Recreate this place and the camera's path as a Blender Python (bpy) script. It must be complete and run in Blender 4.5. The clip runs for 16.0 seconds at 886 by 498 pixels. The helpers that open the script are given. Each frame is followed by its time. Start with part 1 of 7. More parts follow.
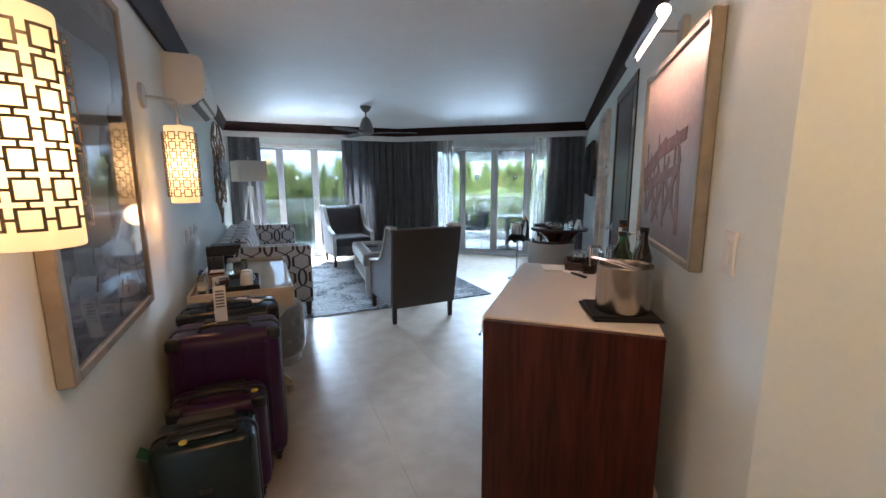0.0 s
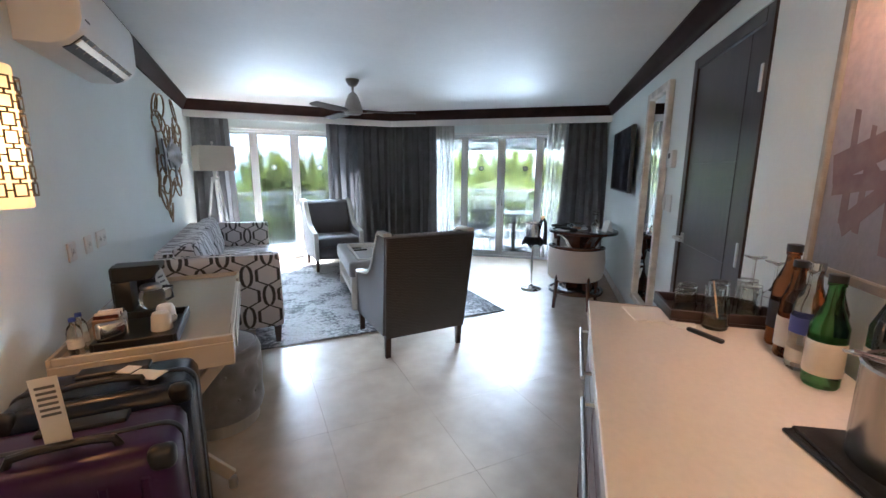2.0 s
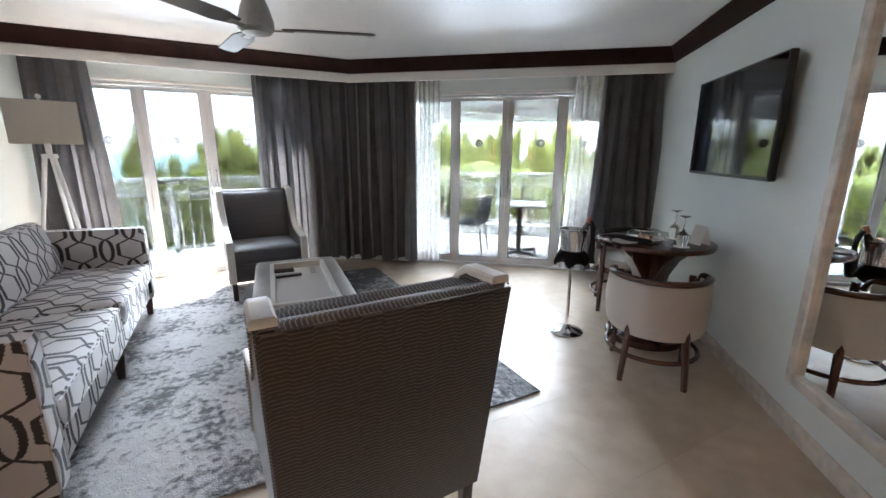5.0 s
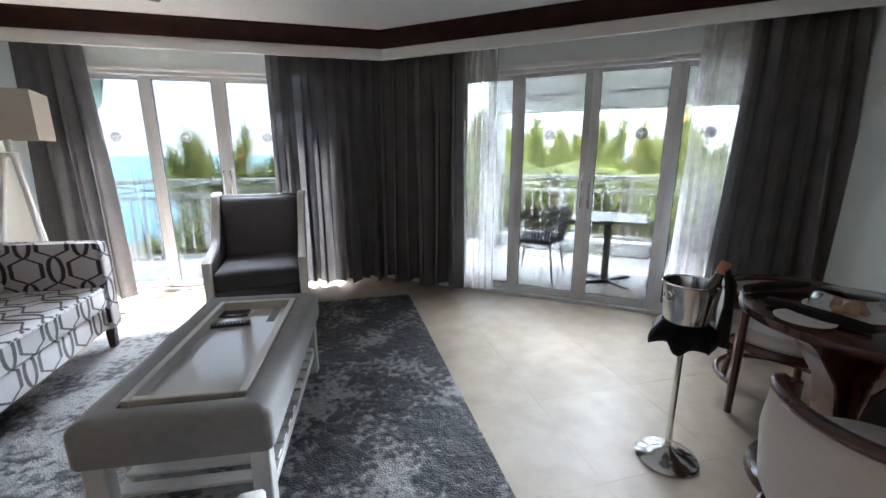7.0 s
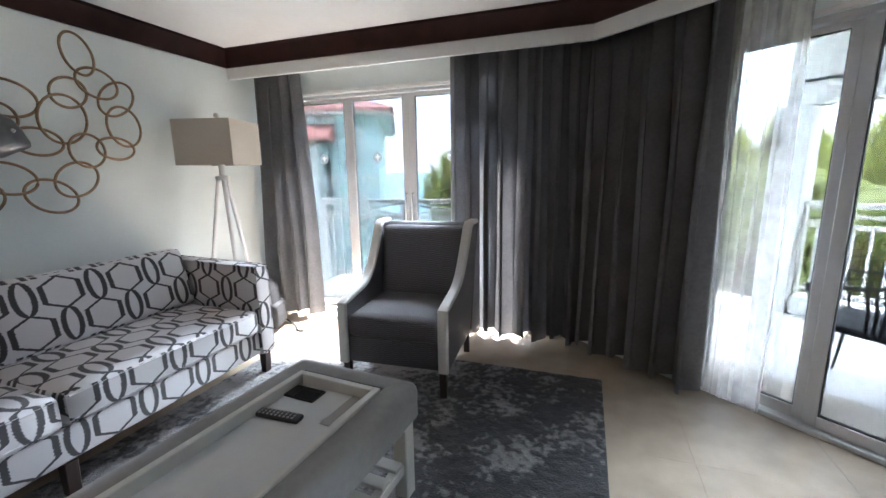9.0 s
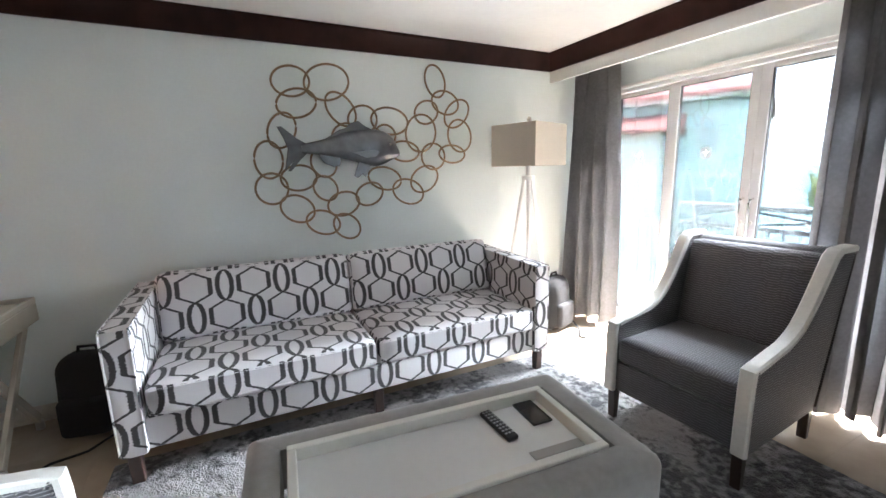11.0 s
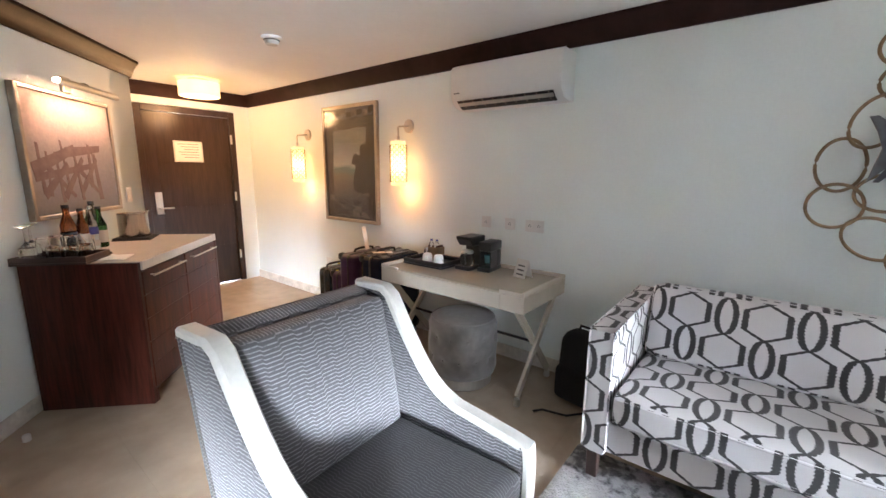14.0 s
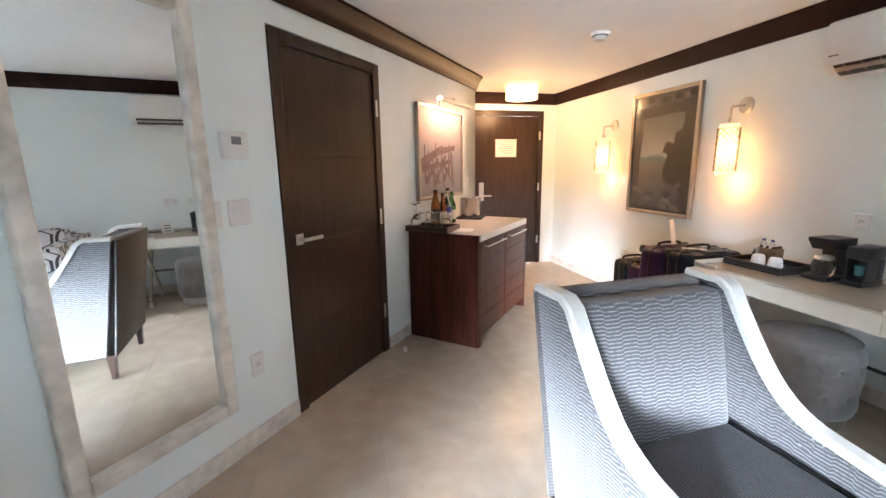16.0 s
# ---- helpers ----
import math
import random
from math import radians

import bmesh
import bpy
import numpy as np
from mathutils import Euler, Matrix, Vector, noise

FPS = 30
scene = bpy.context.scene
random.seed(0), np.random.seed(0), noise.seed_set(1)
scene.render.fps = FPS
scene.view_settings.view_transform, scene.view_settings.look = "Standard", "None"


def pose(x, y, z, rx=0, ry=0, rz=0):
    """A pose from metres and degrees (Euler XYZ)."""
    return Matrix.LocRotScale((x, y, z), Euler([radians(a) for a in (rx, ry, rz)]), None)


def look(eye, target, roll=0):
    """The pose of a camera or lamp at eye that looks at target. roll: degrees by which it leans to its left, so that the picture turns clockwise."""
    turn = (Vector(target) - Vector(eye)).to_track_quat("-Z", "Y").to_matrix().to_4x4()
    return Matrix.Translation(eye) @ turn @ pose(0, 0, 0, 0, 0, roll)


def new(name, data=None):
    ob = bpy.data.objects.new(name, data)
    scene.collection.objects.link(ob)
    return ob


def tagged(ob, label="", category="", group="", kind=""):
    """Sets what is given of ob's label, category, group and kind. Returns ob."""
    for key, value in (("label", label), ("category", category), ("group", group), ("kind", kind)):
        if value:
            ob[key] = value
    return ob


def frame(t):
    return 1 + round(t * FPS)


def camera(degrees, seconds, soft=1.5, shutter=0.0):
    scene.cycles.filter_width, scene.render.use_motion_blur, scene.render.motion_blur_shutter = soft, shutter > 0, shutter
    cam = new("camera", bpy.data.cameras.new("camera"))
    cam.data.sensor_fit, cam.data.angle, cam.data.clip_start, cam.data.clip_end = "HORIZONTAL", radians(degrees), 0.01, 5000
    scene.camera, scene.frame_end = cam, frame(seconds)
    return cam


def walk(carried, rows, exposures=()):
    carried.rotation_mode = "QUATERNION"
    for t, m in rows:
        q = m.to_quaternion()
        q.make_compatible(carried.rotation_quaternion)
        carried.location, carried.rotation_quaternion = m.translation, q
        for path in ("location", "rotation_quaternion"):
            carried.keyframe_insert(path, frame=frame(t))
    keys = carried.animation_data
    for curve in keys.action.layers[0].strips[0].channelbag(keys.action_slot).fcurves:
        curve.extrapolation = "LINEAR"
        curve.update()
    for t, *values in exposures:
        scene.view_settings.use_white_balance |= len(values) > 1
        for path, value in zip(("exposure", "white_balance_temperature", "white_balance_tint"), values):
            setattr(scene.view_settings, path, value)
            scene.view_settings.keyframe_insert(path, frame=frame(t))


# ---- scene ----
cam = camera(94.4, 16.0)
PATH = [
    (0, (0.486, 0.135, 1.42), (1.28, 1.939, 1.088), -0.3),
    (0.5, (0.565, 0.27, 1.412), (1.349, 2.077, 1.064), 0.1),
    (1, (0.694, 0.493, 1.401), (1.437, 2.313, 1.036), 1.3),
    (1.5, (0.728, 0.778, 1.417), (1.501, 2.586, 1.052), 0.4),
    (2, (0.75, 1.054, 1.417), (1.58, 2.835, 1.046), 0.3),
    (2.5, (0.838, 1.363, 1.415), (1.682, 3.138, 1.04), 1.0),
    (3, (0.88, 1.7, 1.414), (1.764, 3.454, 1.041), 1.2),
    (3.5, (0.959, 1.966, 1.41), (1.873, 3.699, 1.007), 0.2),
    (4, (1.173, 2.233, 1.413), (2.082, 3.959, 0.972), 0.5),
    (4.2, (1.25, 2.345, 1.399), (2.167, 4.064, 0.946), 0.3),
    (6.3, (2.118, 3.486, 1.326), (2.855, 5.29, 0.875), 0.3),
    (6.5, (2.217, 3.546, 1.318), (2.897, 5.372, 0.867), 0.3),
    (7, (2.447, 3.755, 1.321), (2.932, 5.642, 0.866), -0.1),
    (7.5, (2.578, 4.08, 1.327), (2.834, 6.015, 0.893), -0.4),
    (8, (2.735, 4.338, 1.308), (2.742, 6.297, 0.905), -0.5),
    (8.2, (2.774, 4.434, 1.317), (2.675, 6.392, 0.923), -0.5),
    (10.3, (3.032, 5.177, 1.371), (1.508, 6.419, 1.006), -1.5),
    (10.5, (3.036, 5.182, 1.378), (1.422, 6.304, 1.009), -1.5),
    (11, (3.003, 5.142, 1.381), (1.237, 6.004, 1.01), -1.3),
    (11.5, (2.935, 5.119, 1.383), (1.061, 5.707, 1.004), -1.5),
    (12, (2.822, 5.078, 1.386), (0.881, 5.373, 1.003), -1.5),
    (12.5, (2.751, 5.064, 1.384), (0.788, 5.037, 1.003), -1.5),
    (13, (2.69, 5.099, 1.43), (0.771, 4.7, 1.033), -0.8),
    (13.5, (2.67, 5.138, 1.44), (0.906, 4.275, 1.057), 0.0),
    (14, (2.695, 5.129, 1.436), (1.166, 3.894, 1.065), 0.5),
    (14.5, (2.748, 5.113, 1.432), (1.472, 3.619, 1.056), 0.4),
    (15, (2.828, 5.085, 1.434), (1.788, 3.422, 1.044), -0.2),
    (15.5, (2.924, 5.098, 1.424), (2.14, 3.301, 1.027), -0.8),
    (16, (2.963, 5.131, 1.404), (2.501, 3.225, 1.01), -0.8),
]
walk(cam, [(t, look(eye, target, roll)) for t, eye, target, roll in PATH], [(0.0, 4.25, 5000, 6), (2.0, 4.65, 5300, 9), (4.0, 4.85, 5900, 12), (6.5, 4.1, 5950, 13), (8.0, 4.05, 5800, 12), (11.0, 4.9, 6100, 13), (12.5, 4.7, 6300, 15), (14.0, 5.15, 6100, 14), (16.0, 5.4, 5850, 12)])

# ---- light ----
world = bpy.data.worlds.new("overcast_sky")
scene.world = world
world.use_nodes = True
wn = world.node_tree.nodes
wl = world.node_tree.links
sky = wn.new("ShaderNodeTexSky")
sky.sky_type = "NISHITA"
sky.sun_disc = False
SUN_EL, SUN_ROT = radians(60), radians(20)
sky.sun_elevation, sky.sun_rotation = SUN_EL, SUN_ROT
sky.air_density, sky.dust_density, sky.ozone_density = 0.8, 0.6, 1.0
haze = wn.new("ShaderNodeMix")      # thin bright overcast
haze.data_type = "RGBA"
haze.inputs["Factor"].default_value = 0.72
haze.inputs["B"].default_value = (29.0, 31.0, 33.2, 1)
wl.new(sky.outputs["Color"], haze.inputs["A"])
wn["Background"].inputs["Strength"].default_value = 0.15
wl.new(haze.outputs["Result"], wn["Background"].inputs["Color"])
sun = new("sun", bpy.data.lights.new("sun", "SUN"))
sun.data.energy, sun.data.angle, sun.data.color = 5.0, radians(10), (1.0, 0.95, 0.88)
sun.matrix_world = look((0, 0, 40), (-40 * math.sin(SUN_ROT) / math.tan(SUN_EL), -40 * math.cos(SUN_ROT) / math.tan(SUN_EL), 0))


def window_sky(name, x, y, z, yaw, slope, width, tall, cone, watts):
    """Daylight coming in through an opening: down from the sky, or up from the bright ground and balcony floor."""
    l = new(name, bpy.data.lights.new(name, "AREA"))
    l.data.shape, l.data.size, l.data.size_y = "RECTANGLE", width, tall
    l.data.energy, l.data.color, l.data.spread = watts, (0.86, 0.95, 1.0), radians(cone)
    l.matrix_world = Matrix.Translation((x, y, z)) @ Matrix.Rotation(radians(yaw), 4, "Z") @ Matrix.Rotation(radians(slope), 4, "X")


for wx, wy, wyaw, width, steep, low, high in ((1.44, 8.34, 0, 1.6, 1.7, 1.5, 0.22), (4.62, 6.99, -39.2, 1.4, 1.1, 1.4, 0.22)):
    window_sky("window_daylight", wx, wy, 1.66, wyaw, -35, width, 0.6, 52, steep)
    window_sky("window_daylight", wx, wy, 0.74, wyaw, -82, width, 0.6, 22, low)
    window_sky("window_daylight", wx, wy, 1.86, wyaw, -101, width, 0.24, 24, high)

# ---- helpers of the scene ----
HEAD = 39.2  # the room bends: the mirror wall runs this many degrees off the sofa wall
UX, UY = math.sin(radians(HEAD)), math.cos(radians(HEAD))
NX, NY = -UY, UX
OX, OY = 2.665, 2.077
CEIL = 2.35
RWALL = Matrix(((UX, NX, 0, OX), (UY, NY, 0, OY), (0, 0, 1, 0), (0, 0, 0, 1)))  # (along, out, up) of the mirror wall


def rw(s, n, z=0.0):
    return Vector((OX + s * UX + n * NX, OY + s * UY + n * NY, z))


def box(bm, x0, x1, y0, y1, z0, z1, bevel=0.0, m=None, seg=1):
    r = bmesh.ops.create_cube(bm, size=1.0, matrix=Matrix.Translation(((x0 + x1) / 2, (y0 + y1) / 2, (z0 + z1) / 2)) @ Matrix.Diagonal((x1 - x0, y1 - y0, z1 - z0, 1)))
    vs = r["verts"]
    if m is not None:
        bmesh.ops.transform(bm, matrix=m, verts=vs)
    if bevel:
        es = list({e for v in vs for e in v.link_edges})
        bmesh.ops.bevel(bm, geom=es, offset=bevel, segments=seg, affect="EDGES", profile=0.5)
    return bm


def abox(*a, **k):
    return box(bmesh.new(), *a, **k)


def lathe(bm, prof, seg=24, m=None, cap=True):
    """A turned body: prof is a run of (radius, height)."""
    rings = []
    for r, z in prof:
        rings.append([bm.verts.new((r * math.cos(2 * math.pi * i / seg), r * math.sin(2 * math.pi * i / seg), z)) for i in range(seg)])
    for a, b in zip(rings, rings[1:]):
        for i in range(seg):
            bm.faces.new((a[i], a[(i + 1) % seg], b[(i + 1) % seg], b[i]))
    if cap:
        if prof[0][0] > 1e-4:
            bm.faces.new(rings[0][::-1])
        if prof[-1][0] > 1e-4:
            bm.faces.new(rings[-1])
    if m is not None:
        bmesh.ops.transform(bm, matrix=m, verts=[v for r in rings for v in r])
    return bm


def tube(bm, pts, r, seg=8, closed=False, flat=1.0):
    """A round bar along a run of points; r is one radius or one for each point."""
    pts = [Vector(p) for p in pts]
    k = len(pts)
    rings = []
    up = Vector((0, 0, 1))
    for i, p in enumerate(pts):
        a = pts[(i - 1) % k] if (closed or i > 0) else p
        b = pts[(i + 1) % k] if (closed or i < k - 1) else p
        d = (b - a).normalized()
        side = d.cross(up)
        if side.length < 0.05:
            side = d.cross(Vector((0, 1, 0)))
        side.normalize()
        top = side.cross(d).normalized()
        rr = r[i] if isinstance(r, (list, tuple)) else r
        rings.append([bm.verts.new(p + side * (rr * math.cos(2 * math.pi * j / seg)) + top * (rr * flat * math.sin(2 * math.pi * j / seg))) for j in range(seg)])
    last = k if closed else k - 1
    for i in range(last):
        a, b = rings[i], rings[(i + 1) % k]
        for j in range(seg):
            bm.faces.new((a[j], b[j], b[(j + 1) % seg], a[(j + 1) % seg]))
    if not closed:
        bm.faces.new(rings[0])
        bm.faces.new(rings[-1][::-1])
    return bm


def prism(bm, outline, axis, a, b, bevel=0.0, m=None, seg=1):
    """An outline of (p, q) pairs pushed along an axis from a to b. axis x: (y, z); y: (x, z); z: (x, y)."""
    def at(p, q, v):
        return {"x": (v, p, q), "y": (p, v, q), "z": (p, q, v)}[axis]
    lo = [bm.verts.new(at(p, q, a)) for p, q in outline]
    hi = [bm.verts.new(at(p, q, b)) for p, q in outline]
    k = len(outline)
    fs = [bm.faces.new(lo[::-1]), bm.faces.new(hi)]
    for i in range(k):
        fs.append(bm.faces.new((lo[i], lo[(i + 1) % k], hi[(i + 1) % k], hi[i])))
    if m is not None:
        bmesh.ops.transform(bm, matrix=m, verts=lo + hi)
    bmesh.ops.recalc_face_normals(bm, faces=fs)
    if bevel:
        es = list({e for f in (fs[0], fs[1]) for e in f.edges})
        bmesh.ops.bevel(bm, geom=es, offset=bevel, segments=seg, affect="EDGES", profile=0.5)
    return bm


def mesh_of(bm, name, material, smooth=30):
    bmesh.ops.recalc_face_normals(bm, faces=bm.faces[:])
    me = bpy.data.meshes.new(name)
    bm.to_mesh(me)
    bm.free()
    if material is not None:
        me.materials.append(material)
    if smooth:
        me.polygons.foreach_set("use_smooth", [True] * len(me.polygons))
        me.set_sharp_from_angle(angle=radians(smooth))
    return me


def part(name, bm, material, parent, label="", at=None, smooth=35):
    ob = new(name, mesh_of(bm, name, material, smooth))
    ob.parent = parent
    if at is not None:
        ob.matrix_basis = at
    if label:
        ob["label"] = label
    return ob


def thing(name, m, label, category, group="", kind=""):
    ob = new(name)
    ob.empty_display_size = 0.1
    ob.matrix_basis = m
    return tagged(ob, label, category, group, kind)


def solid(name, bm, material, label, category, group="", kind="", at=None, smooth=35):
    ob = new(name, mesh_of(bm, name, material, smooth))
    if at is not None:
        ob.matrix_basis = at
    return tagged(ob, label, category, group, kind)


# ---- materials ----
def mat(name, colour, rough=0.6, metal=0.0, grain=0.0, scale=40.0, second=None, big=3.0, bump=0.0, bscale=80.0, stretch=(1, 1, 1), place="object", **more):
    """A plain surface with two scales of variation and a fine relief."""
    m = bpy.data.materials.new(name)
    m.use_nodes = True
    nt = m.node_tree
    b = nt.nodes["Principled BSDF"]
    b.inputs["Roughness"].default_value = rough
    b.inputs["Metallic"].default_value = metal
    for key, v in more.items():
        b.inputs[key.replace("_", " ")].default_value = v
    col = (*colour, 1)
    b.inputs["Base Color"].default_value = col
    if not (grain or bump):
        return m
    tc = nt.nodes.new("ShaderNodeTexCoord")
    mp = nt.nodes.new("ShaderNodeMapping")
    mp.inputs["Scale"].default_value = stretch
    if place == "world":
        nt.links.new(nt.nodes.new("ShaderNodeNewGeometry").outputs["Position"], mp.inputs["Vector"])
    else:
        nt.links.new(tc.outputs["Object"], mp.inputs["Vector"])
    n1 = nt.nodes.new("ShaderNodeTexNoise")
    n1.inputs["Scale"].default_value = scale
    n1.inputs["Detail"].default_value = 4
    n2 = nt.nodes.new("ShaderNodeTexNoise")
    n2.inputs["Scale"].default_value = big
    nt.links.new(mp.outputs[0], n1.inputs["Vector"])
    nt.links.new(mp.outputs[0], n2.inputs["Vector"])
    add = nt.nodes.new("ShaderNodeMath")
    add.operation = "ADD"
    nt.links.new(n1.outputs["Fac"], add.inputs[0])
    nt.links.new(n2.outputs["Fac"], add.inputs[1])
    ramp = nt.nodes.new("ShaderNodeMapRange")
    ramp.inputs["From Min"].default_value, ramp.inputs["From Max"].default_value = 0.7, 1.3
    nt.links.new(add.outputs[0], ramp.inputs["Value"])
    mix = nt.nodes.new("ShaderNodeMix")
    mix.data_type = "RGBA"
    dark = second if second else tuple(c * (1 - grain) for c in colour)
    mix.inputs["A"].default_value = (*dark, 1)
    mix.inputs["B"].default_value = (*(min(1, c * (1 + grain * 0.5)) for c in colour), 1)
    nt.links.new(ramp.outputs[0], mix.inputs["Factor"])
    nt.links.new(mix.outputs["Result"], b.inputs["Base Color"])
    if bump:
        n3 = nt.nodes.new("ShaderNodeTexNoise")
        n3.inputs["Scale"].default_value = bscale
        n3.inputs["Detail"].default_value = 3
        nt.links.new(mp.outputs[0], n3.inputs["Vector"])
        bp = nt.nodes.new("ShaderNodeBump")
        bp.inputs["Strength"].default_value = bump
        bp.inputs["Distance"].default_value = 0.01
        nt.links.new(n3.outputs["Fac"], bp.inputs["Height"])
        nt.links.new(bp.outputs[0], b.inputs["Normal"])
    return m


def glass_mat(name, colour=(1, 1, 1), rough=0.0, ior=1.45):
    m = bpy.data.materials.new(name)
    m.use_nodes = True
    b = m.node_tree.nodes["Principled BSDF"]
    b.inputs["Base Color"].default_value = (*colour, 1)
    b.inputs["Transmission Weight"].default_value = 1
    b.inputs["Roughness"].default_value = rough
    b.inputs["IOR"].default_value = ior
    return m


def glow(name, colour, strength):
    m = bpy.data.materials.new(name)
    m.use_nodes = True
    b = m.node_tree.nodes["Principled BSDF"]
    b.inputs["Base Color"].default_value = (0.8, 0.75, 0.65, 1)
    b.inputs["Emission Color"].default_value = (*colour, 1)
    b.inputs["Emission Strength"].default_value = strength
    return m


WALL = mat("pale_mint_paint", (0.79, 0.85, 0.84), 0.55, grain=0.03, scale=60, bump=0.06, bscale=250)
CEILM = mat("white_ceiling_paint", (0.84, 0.85, 0.85), 0.7, grain=0.03, scale=30, bump=0.05, bscale=200)
DARKWOOD = mat("dark_stained_wood", (0.034, 0.015, 0.012), 0.42, grain=0.45, scale=14, big=3, bump=0.05, bscale=60, stretch=(1, 1, 6))
WHITE = mat("white_paint", (0.78, 0.78, 0.76), 0.45, grain=0.03, bump=0.03)
ALU = mat("white_powder_coat", (0.60, 0.61, 0.62), 0.35, grain=0.03, bump=0.02)
CHROME = mat("polished_steel", (0.75, 0.74, 0.72), 0.15, 1.0, grain=0.05, scale=30)
STEEL = mat("brushed_steel", (0.62, 0.60, 0.57), 0.3, 1.0, grain=0.1, scale=60, bump=0.02, stretch=(1, 1, 0.05))
FLOORM = mat("honed_cream_tile", (0.45, 0.37, 0.285), 0.27, Specular_IOR_Level=0.3, grain=0.17, scale=7, big=0.9, bump=0.015, bscale=14, place="world")
GROUT = mat("cream_grout", (0.44, 0.365, 0.285), 0.5, grain=0.1, bump=0.1)
SKIRT = mat("cream_stone_skirting", (0.66, 0.62, 0.56), 0.35, grain=0.22, scale=25, big=8, bump=0.08, bscale=60)
CURTAIN = mat("grey_curtain_cloth", (0.25, 0.245, 0.25), 0.8, grain=0.18, scale=50, big=6, bump=0.12, bscale=300)
CLEAR = glass_mat("clear_glass", (0.98, 1, 0.99))
# Tint dims the bright outdoors against the room; not the glass's own colour.
PANE = glass_mat("outdoor_dimming_glass", (0.024, 0.0255, 0.026))
# Dimmed less, so the shaded balcony looks bright enough.
SHADED_PANE = glass_mat("less_dimmed_balcony_glass", (0.050, 0.0525, 0.0535))
BLACK = mat("black_plastic", (0.012, 0.012, 0.013), 0.35, grain=0.2, scale=60, bump=0.03)
BLACKCLOTH = mat("black_cloth", (0.012, 0.012, 0.014), 0.85, grain=0.3, scale=120, bump=0.3, bscale=300)
MIRROR = mat("mirror_glass", (0.9, 0.92, 0.91), 0.0, 1.0)

# ---- the large structure ----
HX, HY = rw(-1.86, 0).x, rw(-1.86, 0).y   # outer corner where the mirror wall turns into the hall
Y0 = -0.28                               # entry wall
YW, SW = 8.12, 4.80                      # window walls
DOOR_X0, DOOR_X1, DOOR_H = 0.24, 1.20, 2.09

# floor slab under everything indoors
fl = bmesh.new()
prism(fl, [(-0.3, Y0 - 0.4), (1.9, Y0 - 0.4), (6.6, 5.2), (5.2, 7.2), (2.9, 8.6), (-0.3, 8.6)], "z", -0.2, -0.012)
floor = solid("floor", fl, GROUT, "cream honed floor with fine tile joints", "floor", kind="structure")

ce = bmesh.new()
prism(ce, [(-0.2, Y0 - 0.3), (1.9, Y0 - 0.3), (6.4, 5.2), (5.2, 7.0), (2.9, 8.4), (-0.2, 8.4)], "z", CEIL, CEIL + 0.15)
solid("ceiling", ce, CEILM, "smooth white painted flat ceiling", "ceiling", kind="structure")

# sofa wall
solid("wall_west", abox(-0.2, 0, Y0 - 0.2, YW + 0.2, -0.05, CEIL), WALL, "pale mint painted long plain wall", "wall", kind="structure")
# entry wall with the door opening
b = bmesh.new()
box(b, 0, DOOR_X0 - 0.05, Y0 - 0.2, Y0, -0.05, CEIL)
box(b, DOOR_X1 + 0.05, HX + 0.15, Y0 - 0.2, Y0, -0.05, CEIL)
box(b, DOOR_X0 - 0.05, DOOR_X1 + 0.05, Y0 - 0.2, Y0, DOOR_H + 0.05, CEIL)
solid("wall_south", b, WALL, "cream lit entry wall round the door", "wall", kind="structure")
# hall side wall, from the entry to the outer corner
b = bmesh.new()
prism(b, [(HX, Y0), (HX, HY), (HX + 0.2, HY + 0.2 * UY / UX), (HX + 0.2, Y0)], "z", -0.05, CEIL)
solid("wall_hall", b, WALL, "cream painted short hall wall", "wall", kind="structure")
# mirror wall with the inner door opening
b = bmesh.new()
D0, D1, DH = 0.05, 0.93, 2.06
box(b, -1.86, D0 - 0.04, -0.14, 0, -0.05, CEIL)
box(b, D1 + 0.04, SW + 0.2, -0.14, 0, -0.05, CEIL)
box(b, D0 - 0.04, D1 + 0.04, -0.14, 0, DH + 0.04, CEIL)
solid("wall_east", b, WALL, "pale mint painted wall with mirror and door", "wall", kind="structure", at=RWALL)
# bathroom side behind the inner door stays shut; a plain back closes it
solid("wall_closet", abox(-0.2, 1.2, -0.5, -0.4, -0.05, CEIL), WALL, "plain wall behind the closed inner door", "wall", kind="structure", at=RWALL)

# window wall beside the sofa
W1 = (0.24, 0.84, 1.44, 2.04, 2.62)
WT = 2.03
b = bmesh.new()
NB = (YW - (OY + SW * UY)) / NY
BX = rw(SW, NB).x
box(b, 0, W1[0], YW, YW + 0.2, -0.05, CEIL)
prism(b, [(W1[4], YW), (BX, YW), (BX + 0.09, YW + 0.2), (W1[4], YW + 0.2)], "z", -0.05, CEIL)
box(b, W1[0], W1[4], YW, YW + 0.2, WT, CEIL)
solid("wall_north", b, WALL, "pale mint wall round the sea window", "wall", kind="structure")
# window wall beside the table
W2 = (0.42, 0.99, 1.60, 2.215, 2.80)
b = bmesh.new()
box(b, SW, SW + 0.2, -0.14, W2[0], -0.05, CEIL)
box(b, SW, SW + 0.2, W2[4], NB, -0.05, CEIL)
box(b, SW, SW + 0.2, W2[0], W2[4], WT - 0.02, CEIL)
solid("wall_northeast", b, WALL, "pale mint wall round the balcony doors", "wall", kind="structure", at=RWALL)

